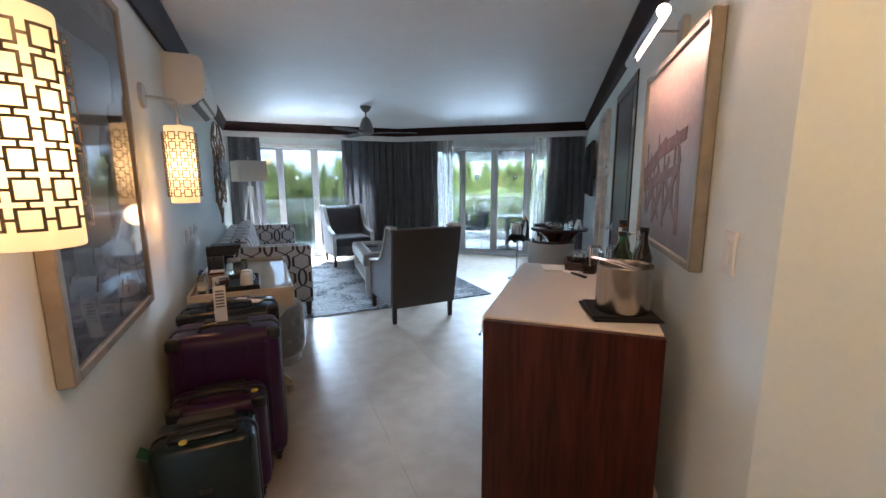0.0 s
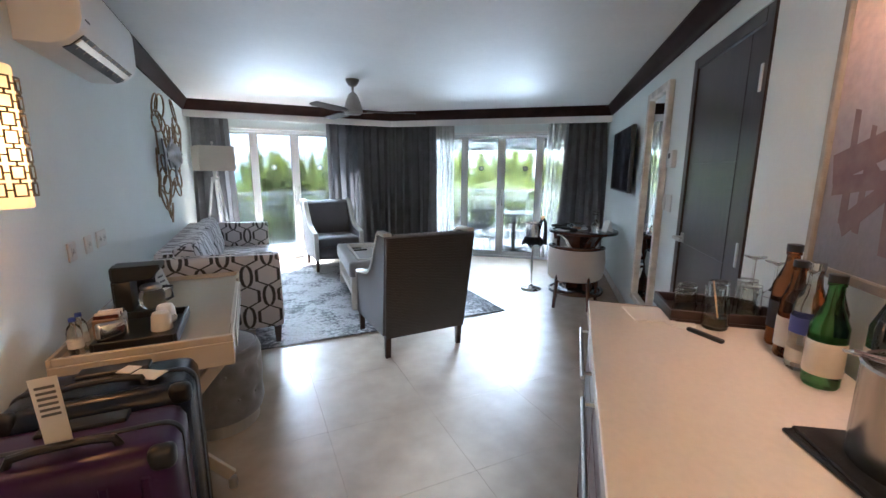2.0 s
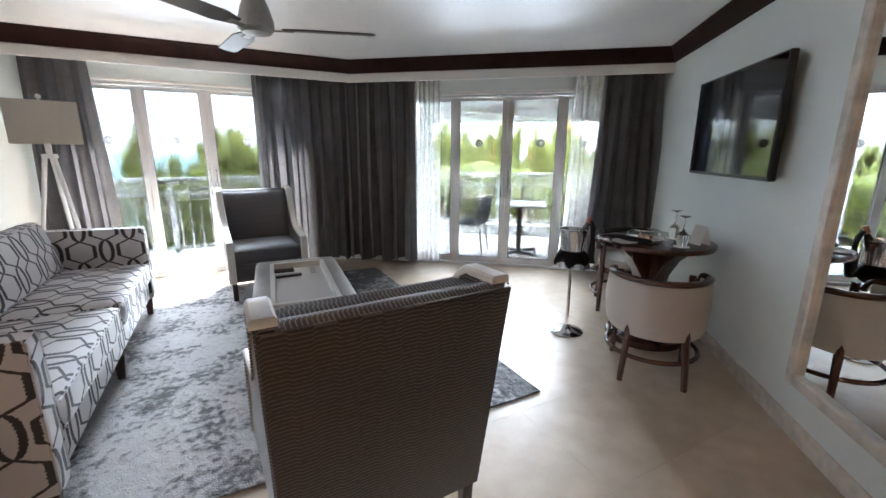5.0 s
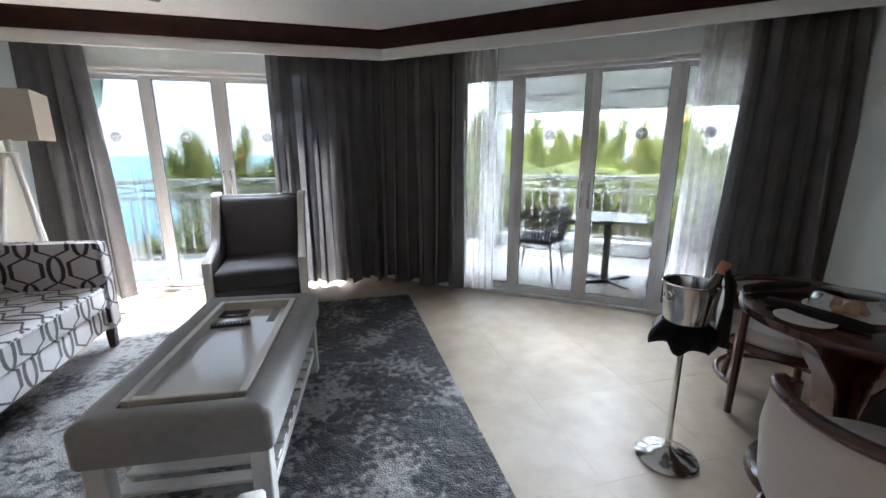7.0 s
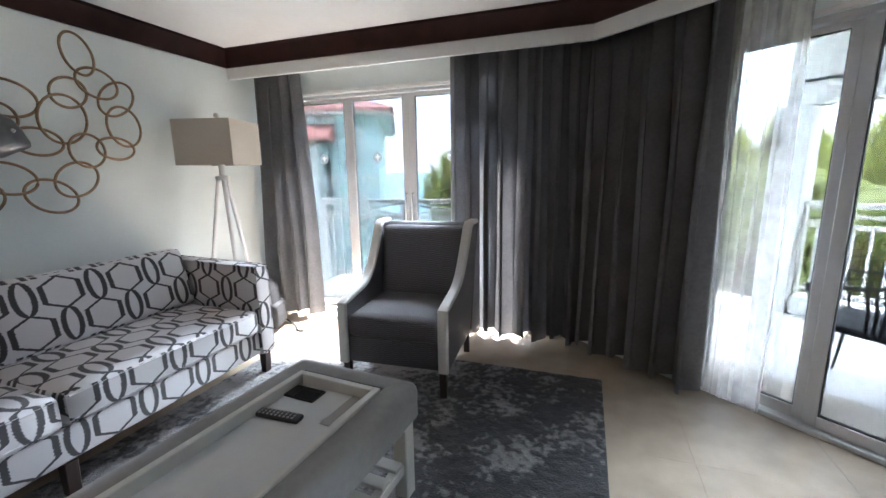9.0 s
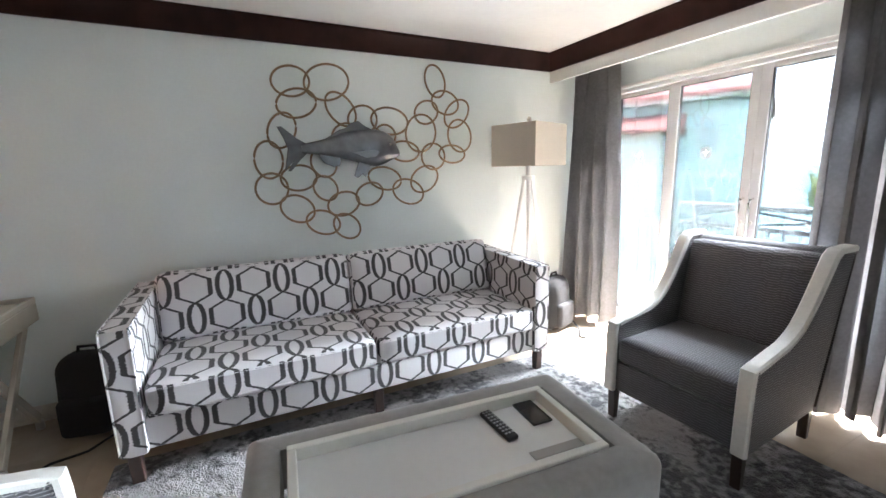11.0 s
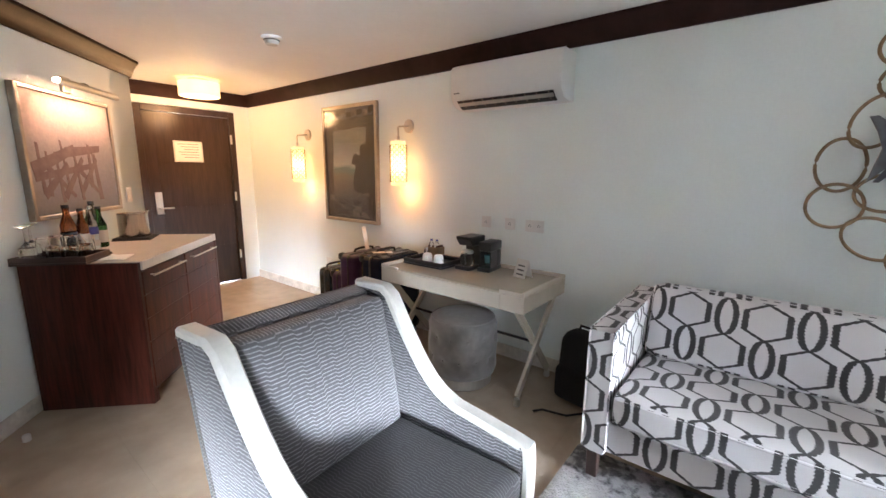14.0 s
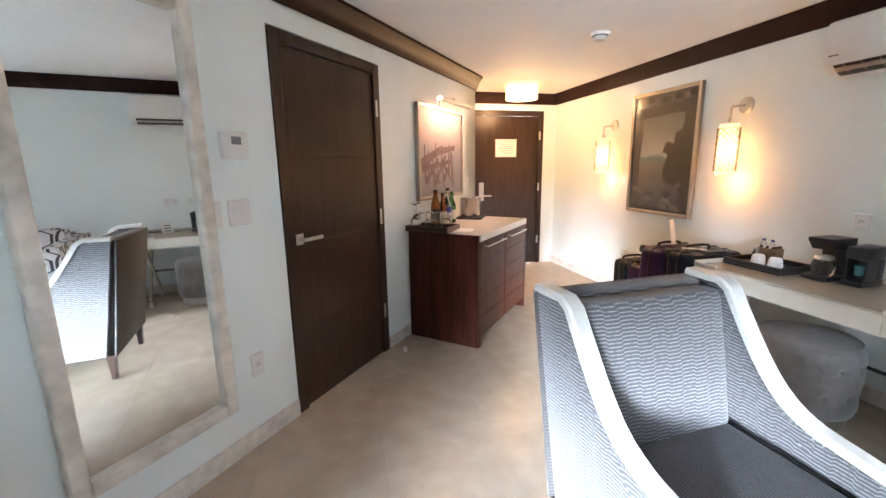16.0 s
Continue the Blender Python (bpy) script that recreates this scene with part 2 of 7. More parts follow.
# curtain pelmet boxes
FY, FS = 7.69, 4.50
FN = (FY - (OY + FS * UY)) / NY
FX = rw(FS, FN).x
b = bmesh.new()
fo = rw(FS, 0)
fi = rw(FS + 0.03, 0)
FN2 = (FY + 0.03 - (OY + (FS + 0.03) * UY)) / NY
fx2 = rw(FS + 0.03, FN2).x
prism(b, [(0, FY), (FX, FY), (fo.x, fo.y), (fi.x, fi.y), (fx2, FY + 0.03), (0, FY + 0.03)], "z", 2.125, CEIL)
solid("curtain_pelmet", b, WHITE, "white painted pelmet board across both windows", "pelmet", kind="structure")

# dark crown moulding: profile (out from wall, height)
CROWN = [(0.0, 2.215), (0.018, 2.215), (0.024, 2.235), (0.045, 2.285), (0.066, 2.32), (0.075, 2.33), (0.075, CEIL), (0.0, CEIL)]


def moulding(name, pts, profile, material, label, category):
    """A profile swept along a run of plan points, with the room to the right of the way."""
    bm = bmesh.new()
    k = len(pts)
    rows = []
    for i in range(k):
        p = Vector(pts[i])
        dirs = []
        if i > 0:
            dirs.append((Vector(pts[i]) - Vector(pts[i - 1])).normalized())
        if i < k - 1:
            dirs.append((Vector(pts[i + 1]) - Vector(pts[i])).normalized())
        ns = [Vector((d.y, -d.x)) for d in dirs]
        nn = sum(ns, Vector((0, 0)))
        nn.normalize()
        nn = nn / max(0.3, nn.dot(ns[0]))
        rows.append([bm.verts.new((p.x + nn.x * o, p.y + nn.y * o, z)) for o, z in profile])
    q = len(profile)
    for a, c in zip(rows, rows[1:]):
        for j in range(q):
            bm.faces.new((a[j], a[(j + 1) % q], c[(j + 1) % q], c[j]))
    bm.faces.new(rows[0])
    bm.faces.new(rows[-1][::-1])
    return solid(name, bm, material, label, category, kind="structure")


CR = mat("dark_mahogany_moulding", (0.030, 0.012, 0.010), 0.5, grain=0.4, scale=10, bump=0.03, Specular_IOR_Level=0.15)
eps = 0.003
moulding("crown_trim", [(HX - 0.0, Y0 + 0.0), (eps, Y0), (eps, FY), (FX, FY), (rw(FS, eps).x, rw(FS, eps).y), (rw(-1.86, eps).x, rw(-1.86, eps).y), (HX, Y0)], CROWN, CR, "dark mahogany crown moulding round the room", "trim")
SK = [(0.0, 0.0), (0.012, 0.0), (0.012, 0.085), (0.008, 0.095), (0.0, 0.095)]
moulding("baseboard_west", [(0, Y0), (0, YW)], SK, SKIRT, "cream stone skirting along the sofa wall", "skirting")
moulding("baseboard_east", [tuple(rw(SW, 0).xy), tuple(rw(D1 + 0.045, 0).xy)], SK, SKIRT, "cream stone skirting under the mirror", "skirting")
moulding("baseboard_bar", [tuple(rw(D0 - 0.045, 0).xy), (HX, HY), (HX, Y0)], SK, SKIRT, "cream stone skirting by the bar cabinet", "skirting")

# ---- windows, curtains, balcony ----
GASKET = mat("dark_rubber_gasket", (0.05, 0.05, 0.05), 0.6, grain=0.1)
DECAL = mat("frosted_grey_sticker", (0.42, 0.44, 0.45), 0.6, grain=0.1)
dn = DECAL.node_tree
dmix, dtr = dn.nodes.new("ShaderNodeMixShader"), dn.nodes.new("ShaderNodeBsdfTransparent")      # see-through film
dmix.inputs[0].default_value = 0.45
dn.links.new(dn.nodes["Principled BSDF"].outputs[0], dmix.inputs[1])
dn.links.new(dtr.outputs[0], dmix.inputs[2])
dn.links.new(dmix.outputs[0], dn.nodes["Material Output"].inputs["Surface"])
SHEER = bpy.data.materials.new("white_sheer_voile")
SHEER.use_nodes = True
nt = SHEER.node_tree
nt.nodes["Principled BSDF"].inputs["Base Color"].default_value = (0.85, 0.84, 0.80, 1)
nt.nodes["Principled BSDF"].inputs["Roughness"].default_value = 0.9
tr = nt.nodes.new("ShaderNodeBsdfTransparent")
tl = nt.nodes.new("ShaderNodeBsdfTranslucent")
tl.inputs["Color"].default_value = (0.85, 0.84, 0.8, 1)
m1, m2 = nt.nodes.new("ShaderNodeMixShader"), nt.nodes.new("ShaderNodeMixShader")
wv = nt.nodes.new("ShaderNodeTexNoise")
wv.inputs["Scale"].default_value = 14
tcs = nt.nodes.new("ShaderNodeTexCoord")
mr = nt.nodes.new("ShaderNodeMapRange")
mr.inputs["To Min"].default_value, mr.inputs["To Max"].default_value = 0.45, 0.7
nt.links.new(tcs.outputs["Object"], wv.inputs["Vector"])
nt.links.new(wv.outputs["Fac"], mr.inputs["Value"])
m1.inputs[0].default_value = 0.5
nt.links.new(nt.nodes["Principled BSDF"].outputs[0], m1.inputs[1])
nt.links.new(tl.outputs[0], m1.inputs[2])
nt.links.new(mr.outputs[0], m2.inputs[0])
nt.links.new(m1.outputs[0], m2.inputs[1])
nt.links.new(tr.outputs[0], m2.inputs[2])
nt.links.new(m2.outputs[0], nt.nodes["Material Output"].inputs["Surface"])


def glazed(name, m, xs, top, label, glass=PANE):
    """A four-light glazed door set: x along the wall, y out of the room; two fixed sides and a pair of sliding leaves."""
    w = thing(name, m, label, "window", kind="structure")
    f = bmesh.new()
    box(f, xs[0], xs[4], 0.02, 0.12, top - 0.03, top, 0.004)
    box(f, xs[0], xs[4], 0.02, 0.12, 0.0, 0.03, 0.004)
    box(f, xs[0], xs[0] + 0.045, 0.02, 0.12, 0.03, top - 0.03, 0.003)
    box(f, xs[4] - 0.045, xs[4], 0.02, 0.12, 0.03, top - 0.03, 0.003)
    part("window_frame", f, ALU, w)
    part("casing", abox(xs[0] - 0.04, xs[4] + 0.04, -0.012, -0.002, top + 0.002, top + 0.028, 0.004), WHITE, w)
    for i in range(4):
        a, c = xs[i], xs[i + 1]
        y = 0.07 if i in (1, 2) else 0.095
        if i == 0:
            a += 0.045
        if i == 3:
            c -= 0.045
        fr = 0.058 if i in (1, 2) else 0.05
        leaf = bmesh.new()
        box(leaf, a, a + fr, y - 0.02, y + 0.02, 0.03, top - 0.032, 0.003)
        box(leaf, c - fr, c, y - 0.02, y + 0.02, 0.03, top - 0.032, 0.003)
        box(leaf, a + fr, c - fr, y - 0.02, y + 0.02, top - 0.062, top - 0.032, 0.003)
        box(leaf, a + fr, c - fr, y - 0.02, y + 0.02, 0.03, 0.095, 0.003)
        lf = part("door_leaf" if i in (1, 2) else "side_light", leaf, ALU, w)
        g = bmesh.new()
        for x0, x1, z0, z1 in ((a + fr, a + fr + 0.006, 0.095, top - 0.062), (c - fr - 0.006, c - fr, 0.095, top - 0.062), (a + fr + 0.006, c - fr - 0.006, 0.095, 0.101), (a + fr + 0.006, c - fr - 0.006, top - 0.068, top - 0.062)):
            box(g, x0, x1, y - 0.012, y + 0.012, z0, z1)
        part("gasket", g, GASKET, lf)
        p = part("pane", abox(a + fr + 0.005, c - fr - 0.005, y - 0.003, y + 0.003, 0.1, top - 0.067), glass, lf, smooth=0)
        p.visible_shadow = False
        d = bmesh.new()
        cx = (a + c) / 2 + (0.08 if i == 2 else -0.02)
        lathe(d, [(0.045, -0.0005), (0.045, 0.0005)], 28, m=Matrix.Translation((cx, y - 0.005, 1.47)) @ Matrix.Rotation(radians(90), 4, "X"))
        part("sticker", d, DECAL, lf, "round frosted grey safety sticker")
        d = bmesh.new()
        prism(d, [(-0.03, 0.004), (-0.008, 0.012), (0.004, 0.03), (0.012, 0.01), (0.032, 0.012), (0.012, -0.004), (0.002, -0.03), (-0.008, -0.004)], "y", y - 0.0075, y - 0.0065, m=Matrix.Translation((cx, 0, 1.47)))
        part("sticker_mark", d, WHITE, lf)
        if i in (1, 2):
            hx = c - 0.03 if i == 1 else a + 0.03
            h = bmesh.new()
            tube(h, [(hx, y - 0.02, 0.86), (hx, y - 0.055, 0.865), (hx, y - 0.065, 0.89), (hx, y - 0.065, 1.13), (hx, y - 0.055, 1.155), (hx, y - 0.02, 1.16)], 0.0085, 8)
            part("pull_handle", h, CHROME, lf, "polished steel bow pull handle")
            k = bmesh.new()
            lathe(k, [(0.011, 0), (0.011, 0.012)], 12, m=Matrix.Translation((hx, y - 0.02, 1.0)) @ Matrix.Rotation(radians(90), 4, "X"))
            part("lock", k, STEEL, lf)
    return w


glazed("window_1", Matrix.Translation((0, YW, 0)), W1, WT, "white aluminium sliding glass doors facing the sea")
# for the second set, x runs from the sofa side to the mirror wall
M2 = Matrix(((-NX, UX, 0, rw(SW, 0).x), (-NY, UY, 0, rw(SW, 0).y), (0, 0, 1, 0), (0, 0, 0, 1)))
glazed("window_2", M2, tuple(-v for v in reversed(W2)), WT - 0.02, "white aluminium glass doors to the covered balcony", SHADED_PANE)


def drape(pts, z0, z1, amp, wave, flare=1.25, lift=0.0, seed=1, thick=0.006, lean=0.0):
    """A pleated cloth hung along a run of plan points."""
    bm = bmesh.new()
    rnd = random.Random(seed)
    P = [Vector(p) for p in pts]
    L = [0.0]
    for a, c in zip(P, P[1:]):
        L.append(L[-1] + (c - a).length)
    n = int(L[-1] / wave * 12)
    rows = 16
    ph = [0.0]
    for i in range(n):
        if i % 9 == 0:
            rate = rnd.uniform(0.6, 1.5)
        ph.append(ph[-1] + 2 * math.pi / 12 * rate)
    amps = [rnd.uniform(0.7, 1.25) for _ in range(n + 1)]
    for i in range(1, n):
        amps[i] = (amps[i - 1] + amps[i] + amps[i + 1]) / 3
    grid = []
    for r in range(rows + 1):
        f = r / rows
        row = []
        for i in range(n + 1):
            s = L[-1] * i / n
            k = max(j for j in range(len(L) - 1) if L[j] <= s + 1e-9)
            d = (P[k + 1] - P[k]).normalized()
            nn = Vector((d.y, -d.x))
            p = P[k] + d * (s - L[k])
            a = amp * (0.55 + 0.45 * min(1, f * 2.2)) * (1 + (flare - 1) * f) * amps[i]
            off = a * math.sin(ph[i] + 0.35 * math.sin(f * 3 + ph[i] * 0.21)) + 0.012 * math.sin(f * 5 + i * 0.13 + seed)
            side = d * (0.4 * a * math.sin(2 * ph[i]) + lean * f * (i / n - 0.5))
            z = z1 + (z0 + lift * (0.5 + 0.5 * math.sin(ph[i] * 0.5)) - z1) * f
            row.append(bm.verts.new((p.x + nn.x * off + side.x, p.y + nn.y * off + side.y, z)))
        grid.append(row)
    for r in range(rows):
        for i in range(n):
            bm.faces.new((grid[r][i], grid[r][i + 1], grid[r + 1][i + 1], grid[r + 1][i]))
    if thick:
        bmesh.ops.solidify(bm, geom=bm.faces[:], thickness=thick)
    return bm


def wpt(n, s):
    v = rw(s, n)
    return (v.x, v.y)


c1 = drape([(0.06, 7.93), (0.52, 7.93)], 0.03, 2.33, 0.05, 0.125, 1.4, 0.03, 3, lean=0.12)
solid("curtain", c1, CURTAIN, "grey pleated floor-length curtain drawn beside the lamp", "curtain", "grey curtains", smooth=60)
yb = 7.93
nb = (yb - (OY + (FS + 0.18) * UY)) / NY
bend = rw(FS + 0.18, nb)
c2 = drape([(1.90, yb), (bend.x, bend.y), wpt(2.68, FS + 0.18)], 0.03, 2.33, 0.075, 0.13, 1.25, 0.05, 8)
solid("curtain", c2, CURTAIN, "grey pleated curtain drawn round the room's bend", "curtain", "grey curtains", smooth=60)
c3 = drape([wpt(0.60, FS + 0.18), wpt(0.06, FS + 0.18)], 0.03, 2.33, 0.055, 0.135, 1.4, 0.03, 5, lean=0.2)
solid("curtain", c3, CURTAIN, "grey pleated floor-length curtain behind the round table", "curtain", "grey curtains", smooth=60)
s1 = drape([wpt(2.72, FS + 0.26), wpt(2.36, FS + 0.26)], 0.04, 2.33, 0.02, 0.06, 1.3, 0.0, 11, thick=0)
solid("sheer_curtain", s1, SHEER, "white see-through voile curtain beside the balcony doors", "curtain", "white sheers", smooth=60)
s2 = drape([wpt(0.88, FS + 0.26), wpt(0.46, FS + 0.26)], 0.04, 2.33, 0.02, 0.06, 1.3, 0.0, 12, thick=0, lean=0.1)
solid("sheer_curtain", s2, SHEER, "white see-through voile curtain by the grey drape", "curtain", "white sheers", smooth=60)
for pts, cat_l in (([(0.03, 7.93), (FX - 0.1, 7.93)], "sea window"), ([wpt(3.2, FS + 0.2), wpt(0.03, FS + 0.2)], "balcony doors")):
    t = bmesh.new()
    (x0, y0), (x1, y1) = pts
    tube(t, [(x0, y0, 2.338), (x1, y1, 2.338)], 0.011, 6)
    solid("curtain_track", t, WHITE, "white curtain track hidden behind the pelmet, " + cat_l, "curtain track", kind="structure")

# balcony
BALC = mat("pale_balcony_tile", (0.78, 0.75, 0.71), 0.35, grain=0.08, scale=12, big=2, bump=0.03)
b = bmesh.new()
RS, RY = 7.05, 9.75
corner_n = (RY - (OY + RS * UY)) / NY
rc = rw(RS, corner_n)
e0, e1 = rw(SW + 0.2, -0.6), rw(RS + 0.15, -0.6)
pb = rw(SW + 0.2, NB + 0.02)
rc2 = rw(RS + 0.15, corner_n)
prism(b, [(-0.2, YW + 0.2), (pb.x, pb.y + 0.02), (e0.x, e0.y), (e1.x, e1.y), (rc2.x, RY + 0.15), (-0.2, RY + 0.15)], "z", -0.25, -0.02)
solid("balcony_floor", b, BALC, "pale tiled balcony floor outside both windows", "floor", kind="structure")
b = bmesh.new()
q0, q1, q2, q3 = rw(SW + 0.2, -0.6), rw(RS + 0.25, -0.6), rw(RS + 0.25, corner_n - 0.3), rw(SW + 0.2, NB - 0.05)
prism(b, [(q0.x, q0.y), (q1.x, q1.y), (q2.x, q2.y), (q3.x, q3.y)], "z", 2.42, 2.55)
solid("balcony_ceiling", b, CEILM, "white painted balcony ceiling with beam", "ceiling", kind="structure")
solid("balcony_beam", abox(RS - 0.12, RS + 0.12, -0.6, corner_n - 0.3, 1.86, 2.418, 0.01), WHITE, "white painted beam at the balcony edge", "beam", kind="structure", at=RWALL)
solid("balcony_side_wall", abox(SW + 0.2, RS + 0.2, -0.62, -0.5, -0.05, 2.418), WHITE, "white rendered balcony side wall", "wall", kind="structure", at=RWALL)
solid("balcony_column", abox(RS - 0.14, RS + 0.14, corner_n - 0.5, corner_n - 0.22, -0.05, 1.858, 0.012), WHITE, "white square balcony corner column", "column", kind="structure", at=RWALL)
rd_ = bmesh.new()
tube(rd_, [(RS - 0.16, -0.5, 2.06), (RS - 0.16, corner_n - 0.35, 2.06)], 0.012, 8)
solid("balcony_curtain_rod", rd_, GASKET, "thin dark rod along the balcony beam", "rod", kind="structure", at=RWALL)
solid("balcony_kerb", abox(RS - 0.1, RS + 0.1, -0.5, corner_n - 0.5, -0.02, 0.16, 0.01), WHITE, "low white plinth under the balcony railing", "plinth", kind="structure", at=RWALL)


def railing(m, x0, x1, zb, label, posts):
    """White timber balustrade along x: rails, crossed top panel, posts and balusters."""
    r = thing("balcony_railing", m, label, "railing", "balcony railings")
    part("top_rail", abox(x0, x1, -0.04, 0.04, 0.98, 1.03, 0.008), WHITE, r)
    part("mid_rail", abox(x0, x1, -0.02, 0.02, 0.80, 0.84, 0.004), WHITE, r)
    part("bottom_rail", abox(x0, x1, -0.02, 0.02, zb, zb + 0.045, 0.004), WHITE, r)
    xs = [x0 + (x1 - x0) * i / posts for i in range(posts + 1)]
    for x in xs:
        part("post", abox(x - 0.03, x + 0.03, -0.031, 0.031, zb - 0.06, 0.98, 0.004), WHITE, r)
    for a, c in zip(xs, xs[1:]):
        k = bmesh.new()
        for z0, z1 in ((0.845, 0.975), (0.975, 0.845)):
            d = Vector((c - a - 0.06, 0, z1 - z0))
            mm = Matrix.Translation(((a + c) / 2, 0.008 if z0 < z1 else -0.008, (z0 + z1) / 2)) @ Matrix.Rotation(-math.atan2(d.z, d.x), 4, "Y")
            box(k, -d.length / 2, d.length / 2, -0.007, 0.007, -0.011, 0.011, m=mm)
        part("cross_brace", k, WHITE, r)
    n = int((x1 - x0) / 0.115)
    me = mesh_of(abox(-0.011, 0.011, -0.011, 0.011, zb + 0.045, 0.80), "baluster", WHITE, 0)
    for i in range(1, n):
        x = x0 + (x1 - x0) * i / n
        if min(abs(x - p) for p in xs) < 0.045:
            continue
        o = new("baluster", me)
        o.parent = r
        o.location = (x, 0, 0)


MR = Matrix(((NX, UX, 0, rw(RS, 0).x), (NY, UY, 0, rw(RS, 0).y), (0, 0, 1, 0), (0, 0, 0, 1)))
railing(MR, -0.5, corner_n - 0.5, 0.19, "white painted balcony railing with crossed top panels", 4)
railing(Matrix.Translation((0, 9.2, 0)), -0.2, 3.1, 0.08, "white painted railing outside the sea window", 3)

# woven-rope balcony chairs and table
ROPE = mat("charcoal_rope", (0.035, 0.037, 0.042), 0.7, grain=0.3, scale=80, bump=0.3, bscale=120, stretch=(1, 1, 3))
IRON = mat("charcoal_metal", (0.03, 0.032, 0.036), 0.45, 0.6, grain=0.2)


def balcony_chair(m):
    c = thing("balcony_chair", m, "charcoal woven-rope balcony armchair with slim metal legs", "chair", "balcony chairs")
    for sx, sy in ((-1, 1), (1, 1), (-1, -1), (1, -1)):
        l = bmesh.new()
        tube(l, [(sx * 0.2, sy * 0.19, 0.42), (sx * 0.26, sy * 0.25, 0.0)], [0.012, 0.009], 6)
        part("leg", l, IRON, c)
    part("seat", abox(-0.24, 0.24, -0.22, 0.25, 0.405, 0.455, 0.02, seg=2), ROPE, c)

    def rim(z, k, pull):
        out = []
        for i in range(25):
            a = math.pi * (i / 24) * 1.12 - math.pi * 0.06
            out.append(Vector((k * 0.29 * math.cos(a), -0.05 - pull * 0.27 * math.sin(a), z)))
        return out
    top = rim(0.70, 1.0, 1.0)
    for i, p in enumerate(top):
        p.z += 0.08 * math.sin(math.pi * i / 24)
    low = rim(0.43, 0.84, 0.8)
    t = bmesh.new()
    tube(t, [top[0] + Vector((0, 0.26, -0.02)), *top, top[-1] + Vector((0, 0.26, -0.02))], 0.012, 6)
    tube(t, [top[0] + Vector((0, 0.26, -0.02)), (0.24, 0.21, 0.43)], 0.01, 6)
    tube(t, [top[-1] + Vector((0, 0.26, -0.02)), (-0.24, 0.21, 0.43)], 0.01, 6)
    part("frame", t, IRON, c)
    for a, d in zip(top, low):
        s = bmesh.new()
        tube(s, [a, (a + d) / 2 + Vector((0, -0.012, 0)), d], 0.009, 5)
        part("strap", s, ROPE, c)


balcony_chair(Matrix.Translation(rw(5.62, 2.14, -0.02)) @ Matrix.Rotation(radians(-HEAD + 196), 4, "Z") @ Matrix.Rotation(radians(-110), 4, "Z"))
balcony_chair(Matrix.Translation(rw(5.85, 0.72, -0.02)) @ Matrix.Rotation(radians(-HEAD + 75), 4, "Z"))
tb = thing("balcony_table", Matrix.Translation(rw(5.72, 1.43, -0.02)) @ Matrix.Rotation(radians(-HEAD), 4, "Z"), "square charcoal balcony table with white top on one column", "table")
part("tabletop", abox(-0.35, 0.35, -0.35, 0.35, 0.685, 0.70, 0.004), mat("pale_laminate", (0.6, 0.6, 0.6), 0.2, grain=0.05), tb)
part("edge", abox(-0.352, 0.352, -0.352, 0.352, 0.67, 0.684, 0.004), IRON, tb)
part("column", abox(-0.035, 0.035, -0.035, 0.035, 0.03, 0.67, 0.004), IRON, tb)
for a in (45, 135):
    part("foot", abox(-0.33, 0.33, -0.025, 0.025, 0.0, 0.03, 0.004, m=Matrix.Rotation(radians(a), 4, "Z") @ Matrix.Translation((0, 0, 0.0 if a == 45 else 0.002))), IRON, tb)

# ---- outdoors ----
GZ = -9.5
SAND = mat("pale_sand", (0.55, 0.47, 0.36), 0.9, grain=0.2, scale=0.4, big=0.05, bump=0.3, bscale=2)
SEA = mat("turquoise_sea", (0.33, 0.54, 0.62), 0.6, grain=0.3, scale=0.02, big=0.004, bump=0.5, bscale=0.4, second=(0.26, 0.48, 0.58), Specular_IOR_Level=0.1)
GRASS = mat("mown_lawn", (0.06, 0.11, 0.03), 0.9, grain=0.4, scale=2, big=0.1, bump=0.4, bscale=10)
g = bmesh.new()
prism(g, [(-3000, -3000), (3000, -3000), (3000, 3000), (-3000, 3000)], "z", GZ - 1, GZ)
solid("ground", g, SAND, "pale sand ground running out to the shore", "ground", kind="structure")
g = bmesh.new()
prism(g, [(-3000, 62), (-60, 55), (60, 75), (3000, 60), (3000, 3000), (-3000, 3000)], "z", GZ, GZ + 0.05)
solid("water", g, SEA, "calm turquoise sea out to the horizon", "sea", kind="structure")
g = bmesh.new()
prism(g, [(-40, 12), (60, 8), (60, 34), (-40, 34)], "z", GZ, GZ + 0.04)
solid("lawn", g, GRASS, "green garden ground under the trees", "lawn", kind="structure")

